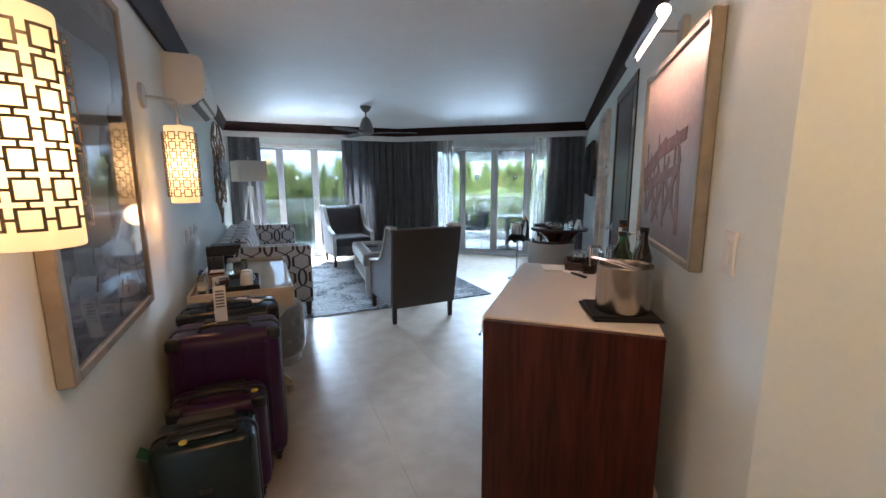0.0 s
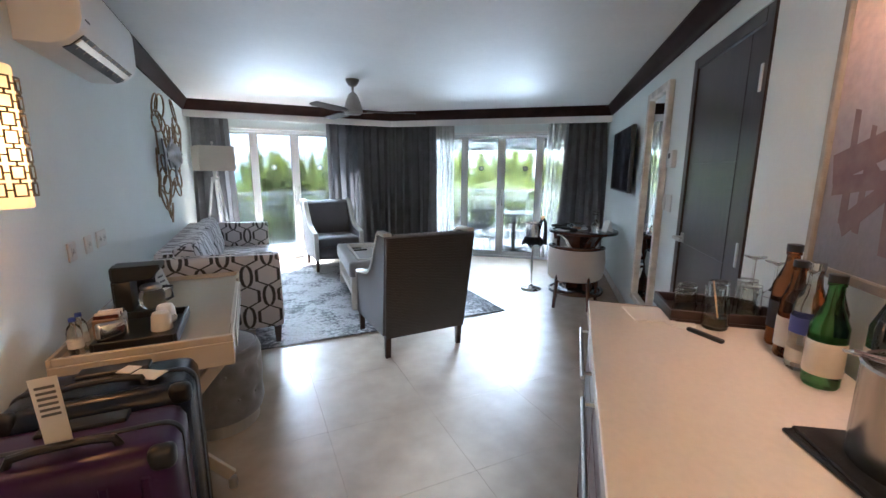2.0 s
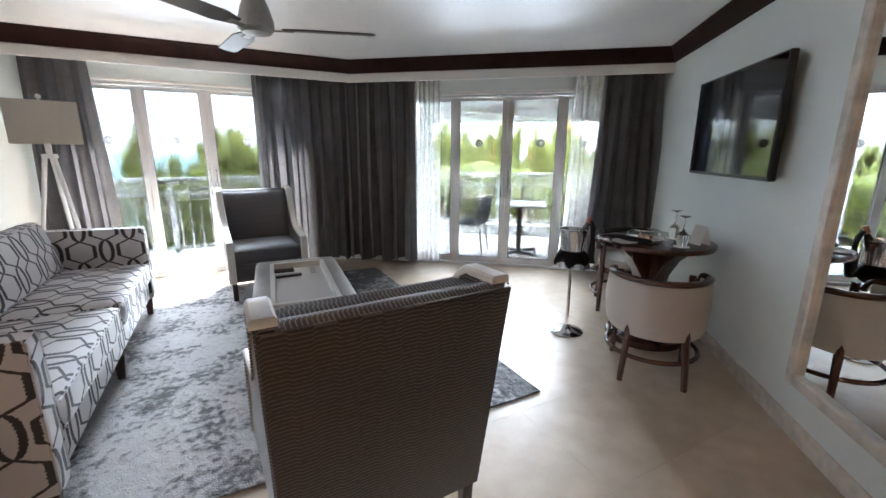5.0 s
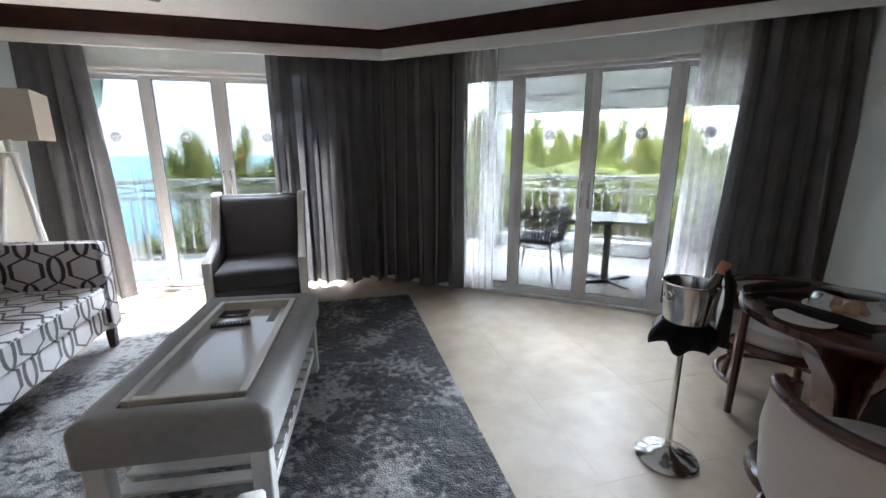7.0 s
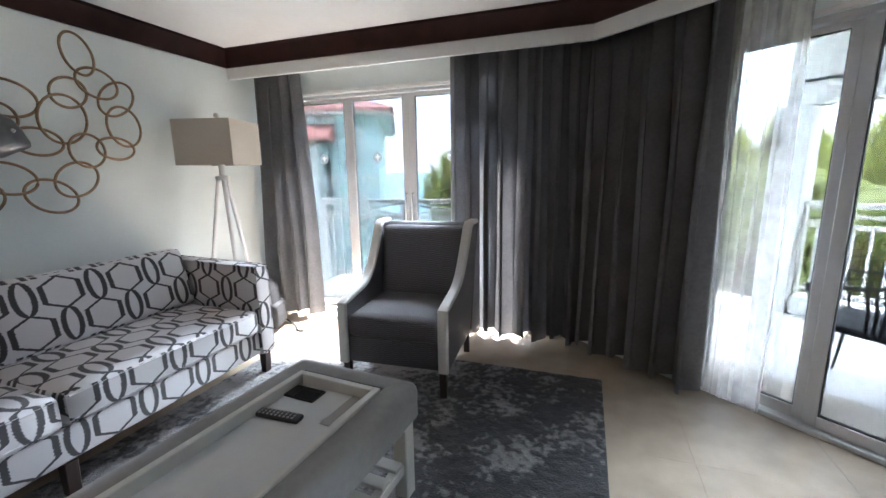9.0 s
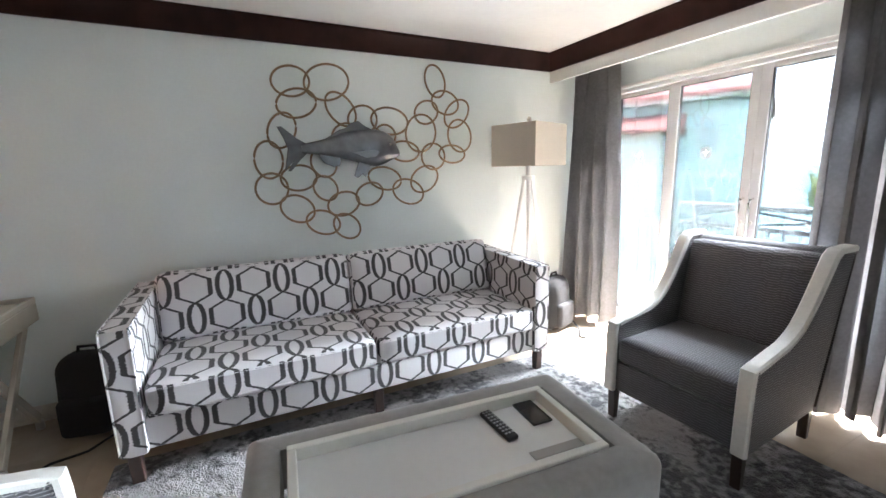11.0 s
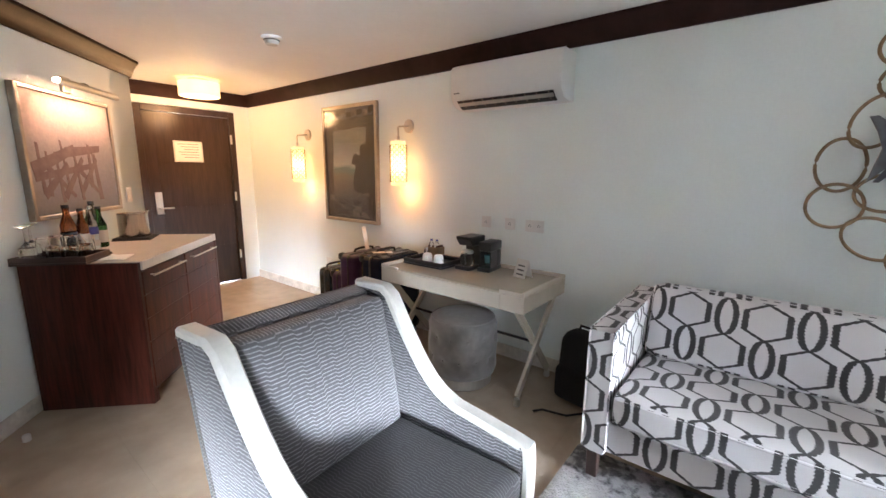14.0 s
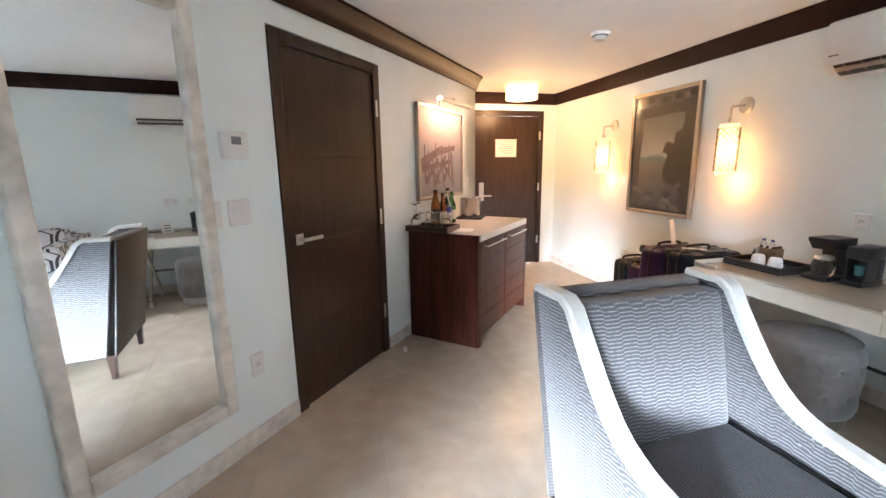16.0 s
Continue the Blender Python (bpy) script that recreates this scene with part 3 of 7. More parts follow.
BARK = mat("grey_brown_bark", (0.16, 0.12, 0.09), 0.9, grain=0.4, scale=20, bump=0.5, bscale=30)
NEEDLE = mat("soft_yellow_green_needles", (0.38, 0.40, 0.15), 0.7, grain=0.5, scale=1.5, big=0.4)
FROND = mat("palm_frond_green", (0.34, 0.38, 0.14), 0.55, grain=0.4, scale=3, big=0.6)
for leafy, through_ in ((NEEDLE, (0.46, 0.50, 0.16, 1)), (FROND, (0.42, 0.48, 0.16, 1))):
    tree_ = leafy.node_tree      # sunlight shines through the leaves
    tlu = tree_.nodes.new("ShaderNodeBsdfTranslucent")
    tlu.inputs["Color"].default_value = through_
    mx = tree_.nodes.new("ShaderNodeMixShader")
    mx.inputs[0].default_value = 0.5
    tree_.links.new(tree_.nodes["Principled BSDF"].outputs[0], mx.inputs[1])
    tree_.links.new(tlu.outputs[0], mx.inputs[2])
    tree_.links.new(mx.outputs[0], tree_.nodes["Material Output"].inputs["Surface"])


def casuarina(rnd, h, spread, n):
    """Crown of many short drooping needle sprays in clumps round upswept limbs."""
    verts, faces = [], []
    tips = []
    for k in range(34):
        a, f = rnd.uniform(0, 6.28), rnd.uniform(0.45, 1.0) ** 0.7
        r = spread * (1.12 - f) ** 0.35 * rnd.uniform(0.4, 1.3)
        tips.append(Vector((r * math.cos(a), r * math.sin(a), h * f * rnd.uniform(0.93, 1.07))))
    for t in tips:
        base = Vector((t.x * 0.45, t.y * 0.45, t.z - 2.3))
        for j in range(n):
            f = rnd.uniform(0.25, 1.0)
            p = base.lerp(t, f) + Vector((rnd.gauss(0, 0.34 * (1.15 - f)), rnd.gauss(0, 0.34 * (1.15 - f)), rnd.gauss(0, 0.3)))
            d = Vector((rnd.gauss(0, 0.35) + t.x * 0.10, rnd.gauss(0, 0.35) + t.y * 0.10, rnd.uniform(0.2, 1.3))).normalized() * rnd.uniform(0.35, 0.95)
            s = d.cross(Vector((rnd.gauss(0, 1), rnd.gauss(0, 1), rnd.gauss(0, 1)))).normalized() * 0.026
            i = len(verts)
            verts += [p - s, p + s, p + d]
            faces.append((i, i + 1, i + 2))
    me = bpy.data.meshes.new("crown")
    me.from_pydata([tuple(v) for v in verts], [], faces)
    me.materials.append(NEEDLE)
    tk = bmesh.new()
    tube(tk, [(0, 0, 0), (0.1, 0, h * 0.35), (0.02, 0.1, h * 0.7), (0, 0, h * 0.95)], [0.22, 0.17, 0.1, 0.03], 8)
    for t in tips[::2]:
        tube(tk, [(0, 0, max(0.5, t.z - 2.2)), (t.x * 0.5, t.y * 0.5, t.z - 0.8), tuple(t)], [0.06, 0.035, 0.01], 5)
    return me, mesh_of(tk, "trunk", BARK)


def palm(rnd, h):
    verts, faces = [], []
    top = Vector((0.4, 0.2, h))
    for k in range(18):
        a = k * 2.399 + rnd.uniform(-0.2, 0.2)
        el = rnd.uniform(-0.1, 1.1)
        L = rnd.uniform(2.2, 2.9)
        d = Vector((math.cos(a), math.sin(a), 0))
        prev = None
        for j in range(46):
            f = j / 45
            p = top + d * (L * f * math.cos(el * (1 - f * 0.5))) + Vector((0, 0, L * (math.sin(el) * f - 0.75 * f * f)))
            if prev is not None:
                way = (p - prev).normalized()
                sd = way.cross(Vector((0, 0, 1))).normalized()
                ll = 0.62 * math.sin(math.pi * min(1, 0.12 + f * 0.9)) + 0.06
                for q in (-1, 1):
                    tip = p + sd * (q * ll * 0.75) + way * ll * 0.5 + Vector((0, 0, -ll * 0.45))
                    i = len(verts)
                    verts += [prev, p, tip]
                    faces.append((i, i + 1, i + 2))
            prev = p
    me = bpy.data.meshes.new("crown")
    me.from_pydata([tuple(v) for v in verts], [], faces)
    me.materials.append(FROND)
    tk = bmesh.new()
    tube(tk, [(0, 0, 0), (0.1, 0.0, h * 0.4), (0.3, 0.1, h * 0.8), tuple(top)], [0.2, 0.15, 0.12, 0.13], 8)
    return me, mesh_of(tk, "trunk", BARK)


rt = random.Random(4)
kinds = [casuarina(rt, 11.0, 3.3, 480), casuarina(rt, 10.6, 3.6, 480), casuarina(rt, 11.4, 3.0, 480)]
palms = [palm(rt, 10.2), palm(rt, 9.6)]


def plant_tree(kind, x, y, turn, k, label, cat_l):
    o = thing("tree" if cat_l == "tree" else "palm_tree", Matrix.Translation((x, y, GZ + 0.03)) @ Matrix.Rotation(turn, 4, "Z") @ Matrix.Scale(k, 4), label, cat_l, "garden trees")
    for nm, me in (("crown", kind[0]), ("trunk", kind[1])):
        c = new(nm, me)
        c.parent = o


for i, (x, y, k) in enumerate([(3.4, 24, 1.0), (6.2, 25.5, 1.0), (9.0, 24, 0.95), (11.5, 22.5, 1.02), (14.2, 21, 0.98), (1.6, 30, 1.0), (17.5, 20, 1.0), (8, 31, 1.0), (13, 29, 1.02), (20.5, 17, 0.98), (23, 13, 1.0), (18, 27, 1.03), (-3.0, 26, 1.0), (-0.4, 27.5, 0.98), (10.2, 27, 1.05), (15.8, 24, 1.04), (12.4, 25.5, 1.03), (20, 22, 1.05), (5, 29, 1.02), (4.8, 26.5, 0.97), (7.6, 27.5, 1.0), (13.0, 23.4, 0.96), (16.2, 21.6, 0.97), (2.0, 26.2, 0.96)]):
    plant_tree(kinds[i % 3], x, y, i * 1.7, k, "feathery yellow-green seaside tree beyond the balcony", "tree")
for i, (x, y, k) in enumerate([(10.5, 18.5, 0.97), (13.6, 17.2, 1.0), (16.5, 15.5, 0.95), (7.6, 20.5, 0.93), (9.2, 21.4, 1.0), (6.0, 22.5, 1.0), (18.6, 16.2, 1.0), (11.2, 20.6, 1.02)]):
    plant_tree(palms[i % 2], x, y, i * 2.1, k, "green coconut palm with drooping fronds", "palm")

# neighbouring hotel wing
AQUA = mat("pale_aqua_render", (0.52, 0.72, 0.74), 0.8, grain=0.05, scale=3, bump=0.1, bscale=20)
TILE = mat("red_clay_roof", (0.55, 0.26, 0.23), 0.7, grain=0.25, scale=6, bump=0.3, bscale=12, stretch=(1, 1, 1))
PALE = mat("pale_stucco", (0.66, 0.74, 0.74), 0.8, grain=0.05, scale=3)
bd = thing("hotel_wing", Matrix.Translation((-7.2, 24.0, GZ)) @ Matrix.Rotation(radians(25), 4, "Z"), "pale aqua hotel wing with red tiled roof", "building")
part("wall", abox(-14, 0, 0, 12, 0, 13.6), AQUA, bd)
part("wall", abox(-9, -2.7, -1.8, -0.01, 0, 12.3), PALE, bd)
part("eave", abox(-14.6, 0.75, -0.75, 12.75, 13.602, 13.76, 0.02), PALE, bd)
r = bmesh.new()
for (x0, y0, z), (x1, y1, zz) in (((-14.7, -0.85, 13.762), (0.85, 12.85, 13.9)), ((-11.0, 2.9, 15.4), (-3.0, 9.1, 15.45))):
    hip = [r.verts.new(v) for v in ((x0, y0, zz), (x1, y0, zz), (x1, y1, zz), (x0, y1, zz))]
    if zz < 15:
        low = [r.verts.new(v) for v in ((x0, y0, z), (x1, y0, z), (x1, y1, z), (x0, y1, z))]
        r.faces.new(low[::-1])
        for k in range(4):
            r.faces.new((low[k], low[(k + 1) % 4], hip[(k + 1) % 4], hip[k]))
        under = hip
for k in range(4):
    r.faces.new((under[k], under[(k + 1) % 4], hip[(k + 1) % 4], hip[k]))
r.faces.new(hip)
part("roof", r, TILE, bd)
r = bmesh.new()
prism(r, [(-2.4, 12.3), (-0.02, 12.3), (-0.02, 13.2), (-2.4, 12.44)], "x", -9.6, -2.1)
part("roof", r, TILE, bd)
for z in (8.2, 11.2):
    w = part("window", abox(-1.5, -0.8, -0.06, -0.01, z, z + 1.7, 0.01), WHITE, bd)
    part("pane", abox(-1.42, -0.88, -0.075, -0.062, z + 0.1, z + 1.6), mat("pale_far_glass", (0.30, 0.42, 0.45), 0.1), w)
part("ledge", abox(-3.4, 0.0, -0.12, -0.01, 10.4, 10.6), WHITE, bd)
dp = bmesh.new()
tube(dp, [(-2.2, -1.9, 12.28), (-2.3, -0.9, 11.9), (-2.45, -0.1, 11.6), (-2.45, -0.1, 0)], 0.06, 6)
part("downpipe", dp, IRON, bd)

# ---- patterned cloths ----
def boxuv(me):
    """Metres as texture coordinates, laid on by the side that each face looks to."""
    uv = me.uv_layers.new(name="cloth")
    for p in me.polygons:
        n = p.normal
        ax = max(range(3), key=lambda i: abs(n[i]) * (1.15 if i != 2 else 1.0))
        for li in p.loop_indices:
            v = me.vertices[me.loops[li].vertex_index].co
            uv.data[li].uv = (v.y, v.z) if ax == 0 else (v.x, v.z) if ax == 1 else (v.y, v.x)
    return me


class Graph:
    """Short hand for sums of math nodes."""
    def __init__(self, nt):
        self.nt = nt

    def op(self, kind, a, b=0.0, c=None):
        n = self.nt.nodes.new("ShaderNodeMath")
        n.operation = kind
        for i, v in enumerate((a, b) if c is None else (a, b, c)):
            if isinstance(v, (int, float)):
                n.inputs[i].default_value = v
            else:
                self.nt.links.new(v, n.inputs[i])
        return n.outputs[0]

    def noise(self, vec, scale, detail=2):
        n = self.nt.nodes.new("ShaderNodeTexNoise")
        n.inputs["Scale"].default_value, n.inputs["Detail"].default_value = scale, detail
        self.nt.links.new(vec, n.inputs["Vector"])
        return n.outputs["Fac"]

    def mix(self, f, a, b):
        n = self.nt.nodes.new("ShaderNodeMix")
        n.data_type = "RGBA"
        if isinstance(f, (int, float)):
            n.inputs["Factor"].default_value = f
        else:
            self.nt.links.new(f, n.inputs["Factor"])
        for key, v in (("A", a), ("B", b)):
            if isinstance(v, tuple):
                n.inputs[key].default_value = (*v, 1)
            else:
                self.nt.links.new(v, n.inputs[key])
        return n.outputs["Result"]

    def ramp(self, v, lo, hi):
        n = self.nt.nodes.new("ShaderNodeMapRange")
        n.inputs["From Min"].default_value, n.inputs["From Max"].default_value = lo, hi
        self.nt.links.new(v, n.inputs["Value"])
        return n.outputs[0]

    def bump(self, h, strength, dist=0.004):
        n = self.nt.nodes.new("ShaderNodeBump")
        n.inputs["Strength"].default_value, n.inputs["Distance"].default_value = strength, dist
        self.nt.links.new(h, n.inputs["Height"])
        self.nt.links.new(n.outputs[0], self.nt.nodes["Principled BSDF"].inputs["Normal"])


def cloth(name, rough=0.85):
    m = bpy.data.materials.new(name)
    m.use_nodes = True
    nt = m.node_tree
    nt.nodes["Principled BSDF"].inputs["Roughness"].default_value = rough
    nt.nodes["Principled BSDF"].inputs["Sheen Weight"].default_value = 0.15
    tc = nt.nodes.new("ShaderNodeTexCoord")
    sp = nt.nodes.new("ShaderNodeSeparateXYZ")
    nt.links.new(tc.outputs["UV"], sp.inputs[0])
    return m, nt, Graph(nt), tc.outputs["UV"], tc.outputs["Object"], sp.outputs[0], sp.outputs[1]


def trellis():
    """White cotton with a charcoal trellis of long octagons and eye shapes, with ikat-frayed edges."""
    m, nt, g, uv, ob, u, v = cloth("trellis_sofa_cloth")
    half, row = 0.155, 0.170
    fray = g.op("MULTIPLY", g.op("SUBTRACT", g.noise(uv, 90, 2), 0.5), 0.010)
    step = g.op("MULTIPLY", g.op("SUBTRACT", g.op("ROUND", g.op("MULTIPLY", v, 70)), g.op("MULTIPLY", v, 70)), 0.004)
    b = g.op("DIVIDE", v, row)
    rw_ = g.op("FLOOR", b)
    vl = g.op("MULTIPLY", g.op("ABSOLUTE", g.op("SUBTRACT", g.op("SUBTRACT", b, rw_), 0.5)), 2.0)
    octo = g.op("MULTIPLY", g.op("MINIMUM", g.op("MULTIPLY", g.op("SUBTRACT", 1.0, vl), 2.1), 1.0), 0.081)
    eye = g.op("MULTIPLY", g.op("SQRT", g.op("MAXIMUM", g.op("SUBTRACT", 1.0, g.op("MULTIPLY", vl, vl)), 0.0)), 0.037)
    lines = []
    for fam in (0, 1):
        a = g.op("ADD", g.op("DIVIDE", u, half * 2), fam * 0.5)
        du = g.op("ADD", g.op("MULTIPLY", g.op("ABSOLUTE", g.op("SUBTRACT", a, g.op("ROUND", a))), half * 2), g.op("ADD", fray, step))
        odd = g.op("FLOORED_MODULO", g.op("ADD", rw_, float(fam)), 2.0)
        w = g.op("ADD", g.op("MULTIPLY", octo, g.op("SUBTRACT", 1.0, odd)), g.op("MULTIPLY", eye, odd))
        lines.append(g.ramp(g.op("ABSOLUTE", g.op("SUBTRACT", du, w)), 0.0140, 0.0108))
    line = g.op("MAXIMUM", lines[0], lines[1])
    ground = g.mix(g.noise(uv, 300), (0.60, 0.57, 0.58), (0.72, 0.70, 0.70))
    ink = g.mix(g.noise(uv, 200), (0.035, 0.031, 0.033), (0.07, 0.064, 0.066))
    nt.links.new(g.mix(line, ground, ink), nt.nodes["Principled BSDF"].inputs["Base Color"])
    g.bump(g.op("ADD", g.noise(uv, 500), g.op("MULTIPLY", g.noise(ob, 9), 2.0)), 0.25, 0.006)
    return m


def hexweave(name, dark, light):
    """Grey upholstery with fine pale lines in offset columns."""
    m, nt, g, uv, ob, u, v = cloth(name, 0.7)
    cw, lh = 0.058, 0.0125
    a = g.op("DIVIDE", u, cw)
    col = g.op("FLOOR", a)
    f = g.op("SUBTRACT", a, col)
    edge = g.op("MULTIPLY", g.op("MINIMUM", g.op("MULTIPLY", g.op("MINIMUM", f, g.op("SUBTRACT", 1.0, f)), 14.0), 1.0), 0.25)
    sign = g.op("SUBTRACT", g.op("MULTIPLY", g.op("FLOORED_MODULO", col, 2.0), 2.0), 1.0)
    b = g.op("ADD", g.op("DIVIDE", v, lh), g.op("MULTIPLY", edge, sign))
    t = g.op("ABSOLUTE", g.op("SUBTRACT", g.op("FRACT", b), 0.5))
    line = g.op("MULTIPLY", g.ramp(t, 0.31, 0.41), g.ramp(g.noise(uv, 60), 0.25, 0.5))
    base = g.mix(g.noise(uv, 400), tuple(c * 0.8 for c in dark), tuple(c * 1.2 for c in dark))
    nt.links.new(g.mix(line, base, light), nt.nodes["Principled BSDF"].inputs["Base Color"])
    g.bump(line, 0.5, 0.002)
    return m


TRELLIS = trellis()
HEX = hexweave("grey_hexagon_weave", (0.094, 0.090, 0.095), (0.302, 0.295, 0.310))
# The HEX weave again, darkened for the shade on the chair by the curtain.
SHADEHEX = hexweave("shaded_hexagon_weave", (0.075, 0.070, 0.074), (0.20, 0.19, 0.20))
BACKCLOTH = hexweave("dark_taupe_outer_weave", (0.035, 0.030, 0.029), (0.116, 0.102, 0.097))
SEATCLOTH = hexweave("dark_grey_seat_weave", (0.060, 0.056, 0.060), (0.12, 0.115, 0.12))
LEATHER = mat("cream_leather_trim", (0.66, 0.64, 0.60), 0.42, grain=0.08, scale=60, bump=0.12, bscale=150)
STUD = mat("antique_nickel_stud", (0.25, 0.24, 0.23), 0.35, 0.9)
LEGWOOD = mat("dark_walnut_leg", (0.045, 0.024, 0.018), 0.35, grain=0.4, scale=20, stretch=(1, 1, 0.2), bump=0.03)


def soft(bm, x0, x1, y0, y1, z0, z1, r, puff=0.0, seg=4, axis=2):
    """A padded block with rounded edges and slightly swollen faces."""
    old = set(bm.verts)
    r0 = bmesh.ops.create_cube(bm, size=1.0, matrix=Matrix.Translation(((x0 + x1) / 2, (y0 + y1) / 2, (z0 + z1) / 2)) @ Matrix.Diagonal((x1 - x0, y1 - y0, z1 - z0, 1)))
    es = list({e for v in r0["verts"] for e in v.link_edges})
    bmesh.ops.subdivide_edges(bm, edges=es, cuts=9, use_grid_fill=True)
    allv = [v for v in bm.verts if v not in old]
    c = Vector(((x0 + x1) / 2, (y0 + y1) / 2, (z0 + z1) / 2))
    h = Vector(((x1 - x0) / 2, (y1 - y0) / 2, (z1 - z0) / 2))
    for v in allv:
        d = v.co - c
        for i in range(3):
            q = d[i] / h[i]
            if abs(q) < 0.999:
                q = math.copysign(abs(q) ** 0.55, q)
                d[i] = q * h[i]
        core = Vector([max(-(h[i] - r), min(h[i] - r, d[i])) for i in range(3)])
        out = d - core
        if out.length > 1e-6:
            far = Vector([1 if abs(d[i]) > h[i] - r - 1e-6 else 0 for i in range(3)])
            out = out.normalized() * min(r, out.length) if sum(far) > 1 else out
        f = [1 - (d[i] / h[i]) ** 2 for i in range(3)]
        grow = Vector((0, 0, 0))
        if puff:
            i, j, k = axis, (axis + 1) % 3, (axis + 2) % 3
            grow[i] = (1 if d[i] > 0 else -1) * puff * max(0, f[j]) ** 0.6 * max(0, f[k]) ** 0.6 * min(1, abs(d[i]) / h[i])
        v.co = c + core + out + grow
    return bm


def upart(name, bm, material, parent, label="", at=None, smooth=50):
    o = part(name, bm, material, parent, label, at, smooth)
    boxuv(o.data)
    return o


def sofa():
    """Local: x out of the wall, y along, back against x = 0."""
    L, D = 2.40, 0.875
    s = thing("sofa", Matrix.Translation((0.05, 4.545, 0.0)), "white sofa with charcoal trellis pattern, two back cushions", "sofa")
    upart("base", abox(0.06, D - 0.03, 0.10, L - 0.10, 0.16, 0.315, 0.012, seg=2), TRELLIS, s)
    for y0, y1 in ((0.0, 0.115), (L - 0.115, L)):
        a = bmesh.new()
        soft(a, 0.0, D, y0, y1, 0.15, 0.775, 0.022)
        for v in a.verts:      # arms sink a little to the front
            if v.co.z > 0.5:
                v.co.z -= 0.02 * (v.co.x / D)
        arm = upart("arm", a, TRELLIS, s)
        p = bmesh.new()
        for yy in (y0 + 0.006, y1 - 0.006):
            tube(p, [(D - 0.004, yy, 0.17), (D - 0.004, yy, 0.745)], 0.005, 6)
            tube(p, [(0.03, yy, 0.773), (D - 0.01, yy, 0.752)], 0.005, 6)
        upart("piping", p, TRELLIS, arm)
    b = bmesh.new()
    soft(b, 0.0, 0.14, 0.115, L - 0.115, 0.2, 0.80, 0.025)
    upart("back", b, TRELLIS, s)
    mid = L / 2
    for y0, y1 in ((0.122, mid - 0.003), (mid + 0.003, L - 0.122)):
        c = bmesh.new()
        soft(c, 0.17, D + 0.005, y0, y1, 0.318, 0.475, 0.035, 0.018, axis=2)
        cu = upart("seat_cushion", c, TRELLIS, s)
        p = bmesh.new()
        for z in (0.345, 0.452):
            tube(p, [(D + 0.0, y0 + 0.02, z), (D + 0.004, (y0 + y1) / 2, z + 0.003), (D + 0.0, y1 - 0.02, z)], 0.0055, 6)
        upart("piping", p, TRELLIS, cu)
        c = bmesh.new()
        soft(c, -0.075, 0.085, y0, y1, -0.2, 0.20, 0.045, 0.035, axis=0)
        upart("back_cushion", c, TRELLIS, s, at=Matrix.Translation((0.235, 0, 0.655)) @ Matrix.Rotation(radians(-14), 4, "Y"))
    for y in (0.05, mid, L - 0.05):
        for x in (D - 0.05, 0.06):
            l = bmesh.new()
            prism(l, [(-0.03, 0.16), (0.03, 0.16), (0.017, 0.0), (-0.02, 0.0)], "y", -0.025, 0.025, 0.003)
            part("leg", l, LEGWOOD, s, at=Matrix.Translation((x, y, 0)))
    return s


sofa()


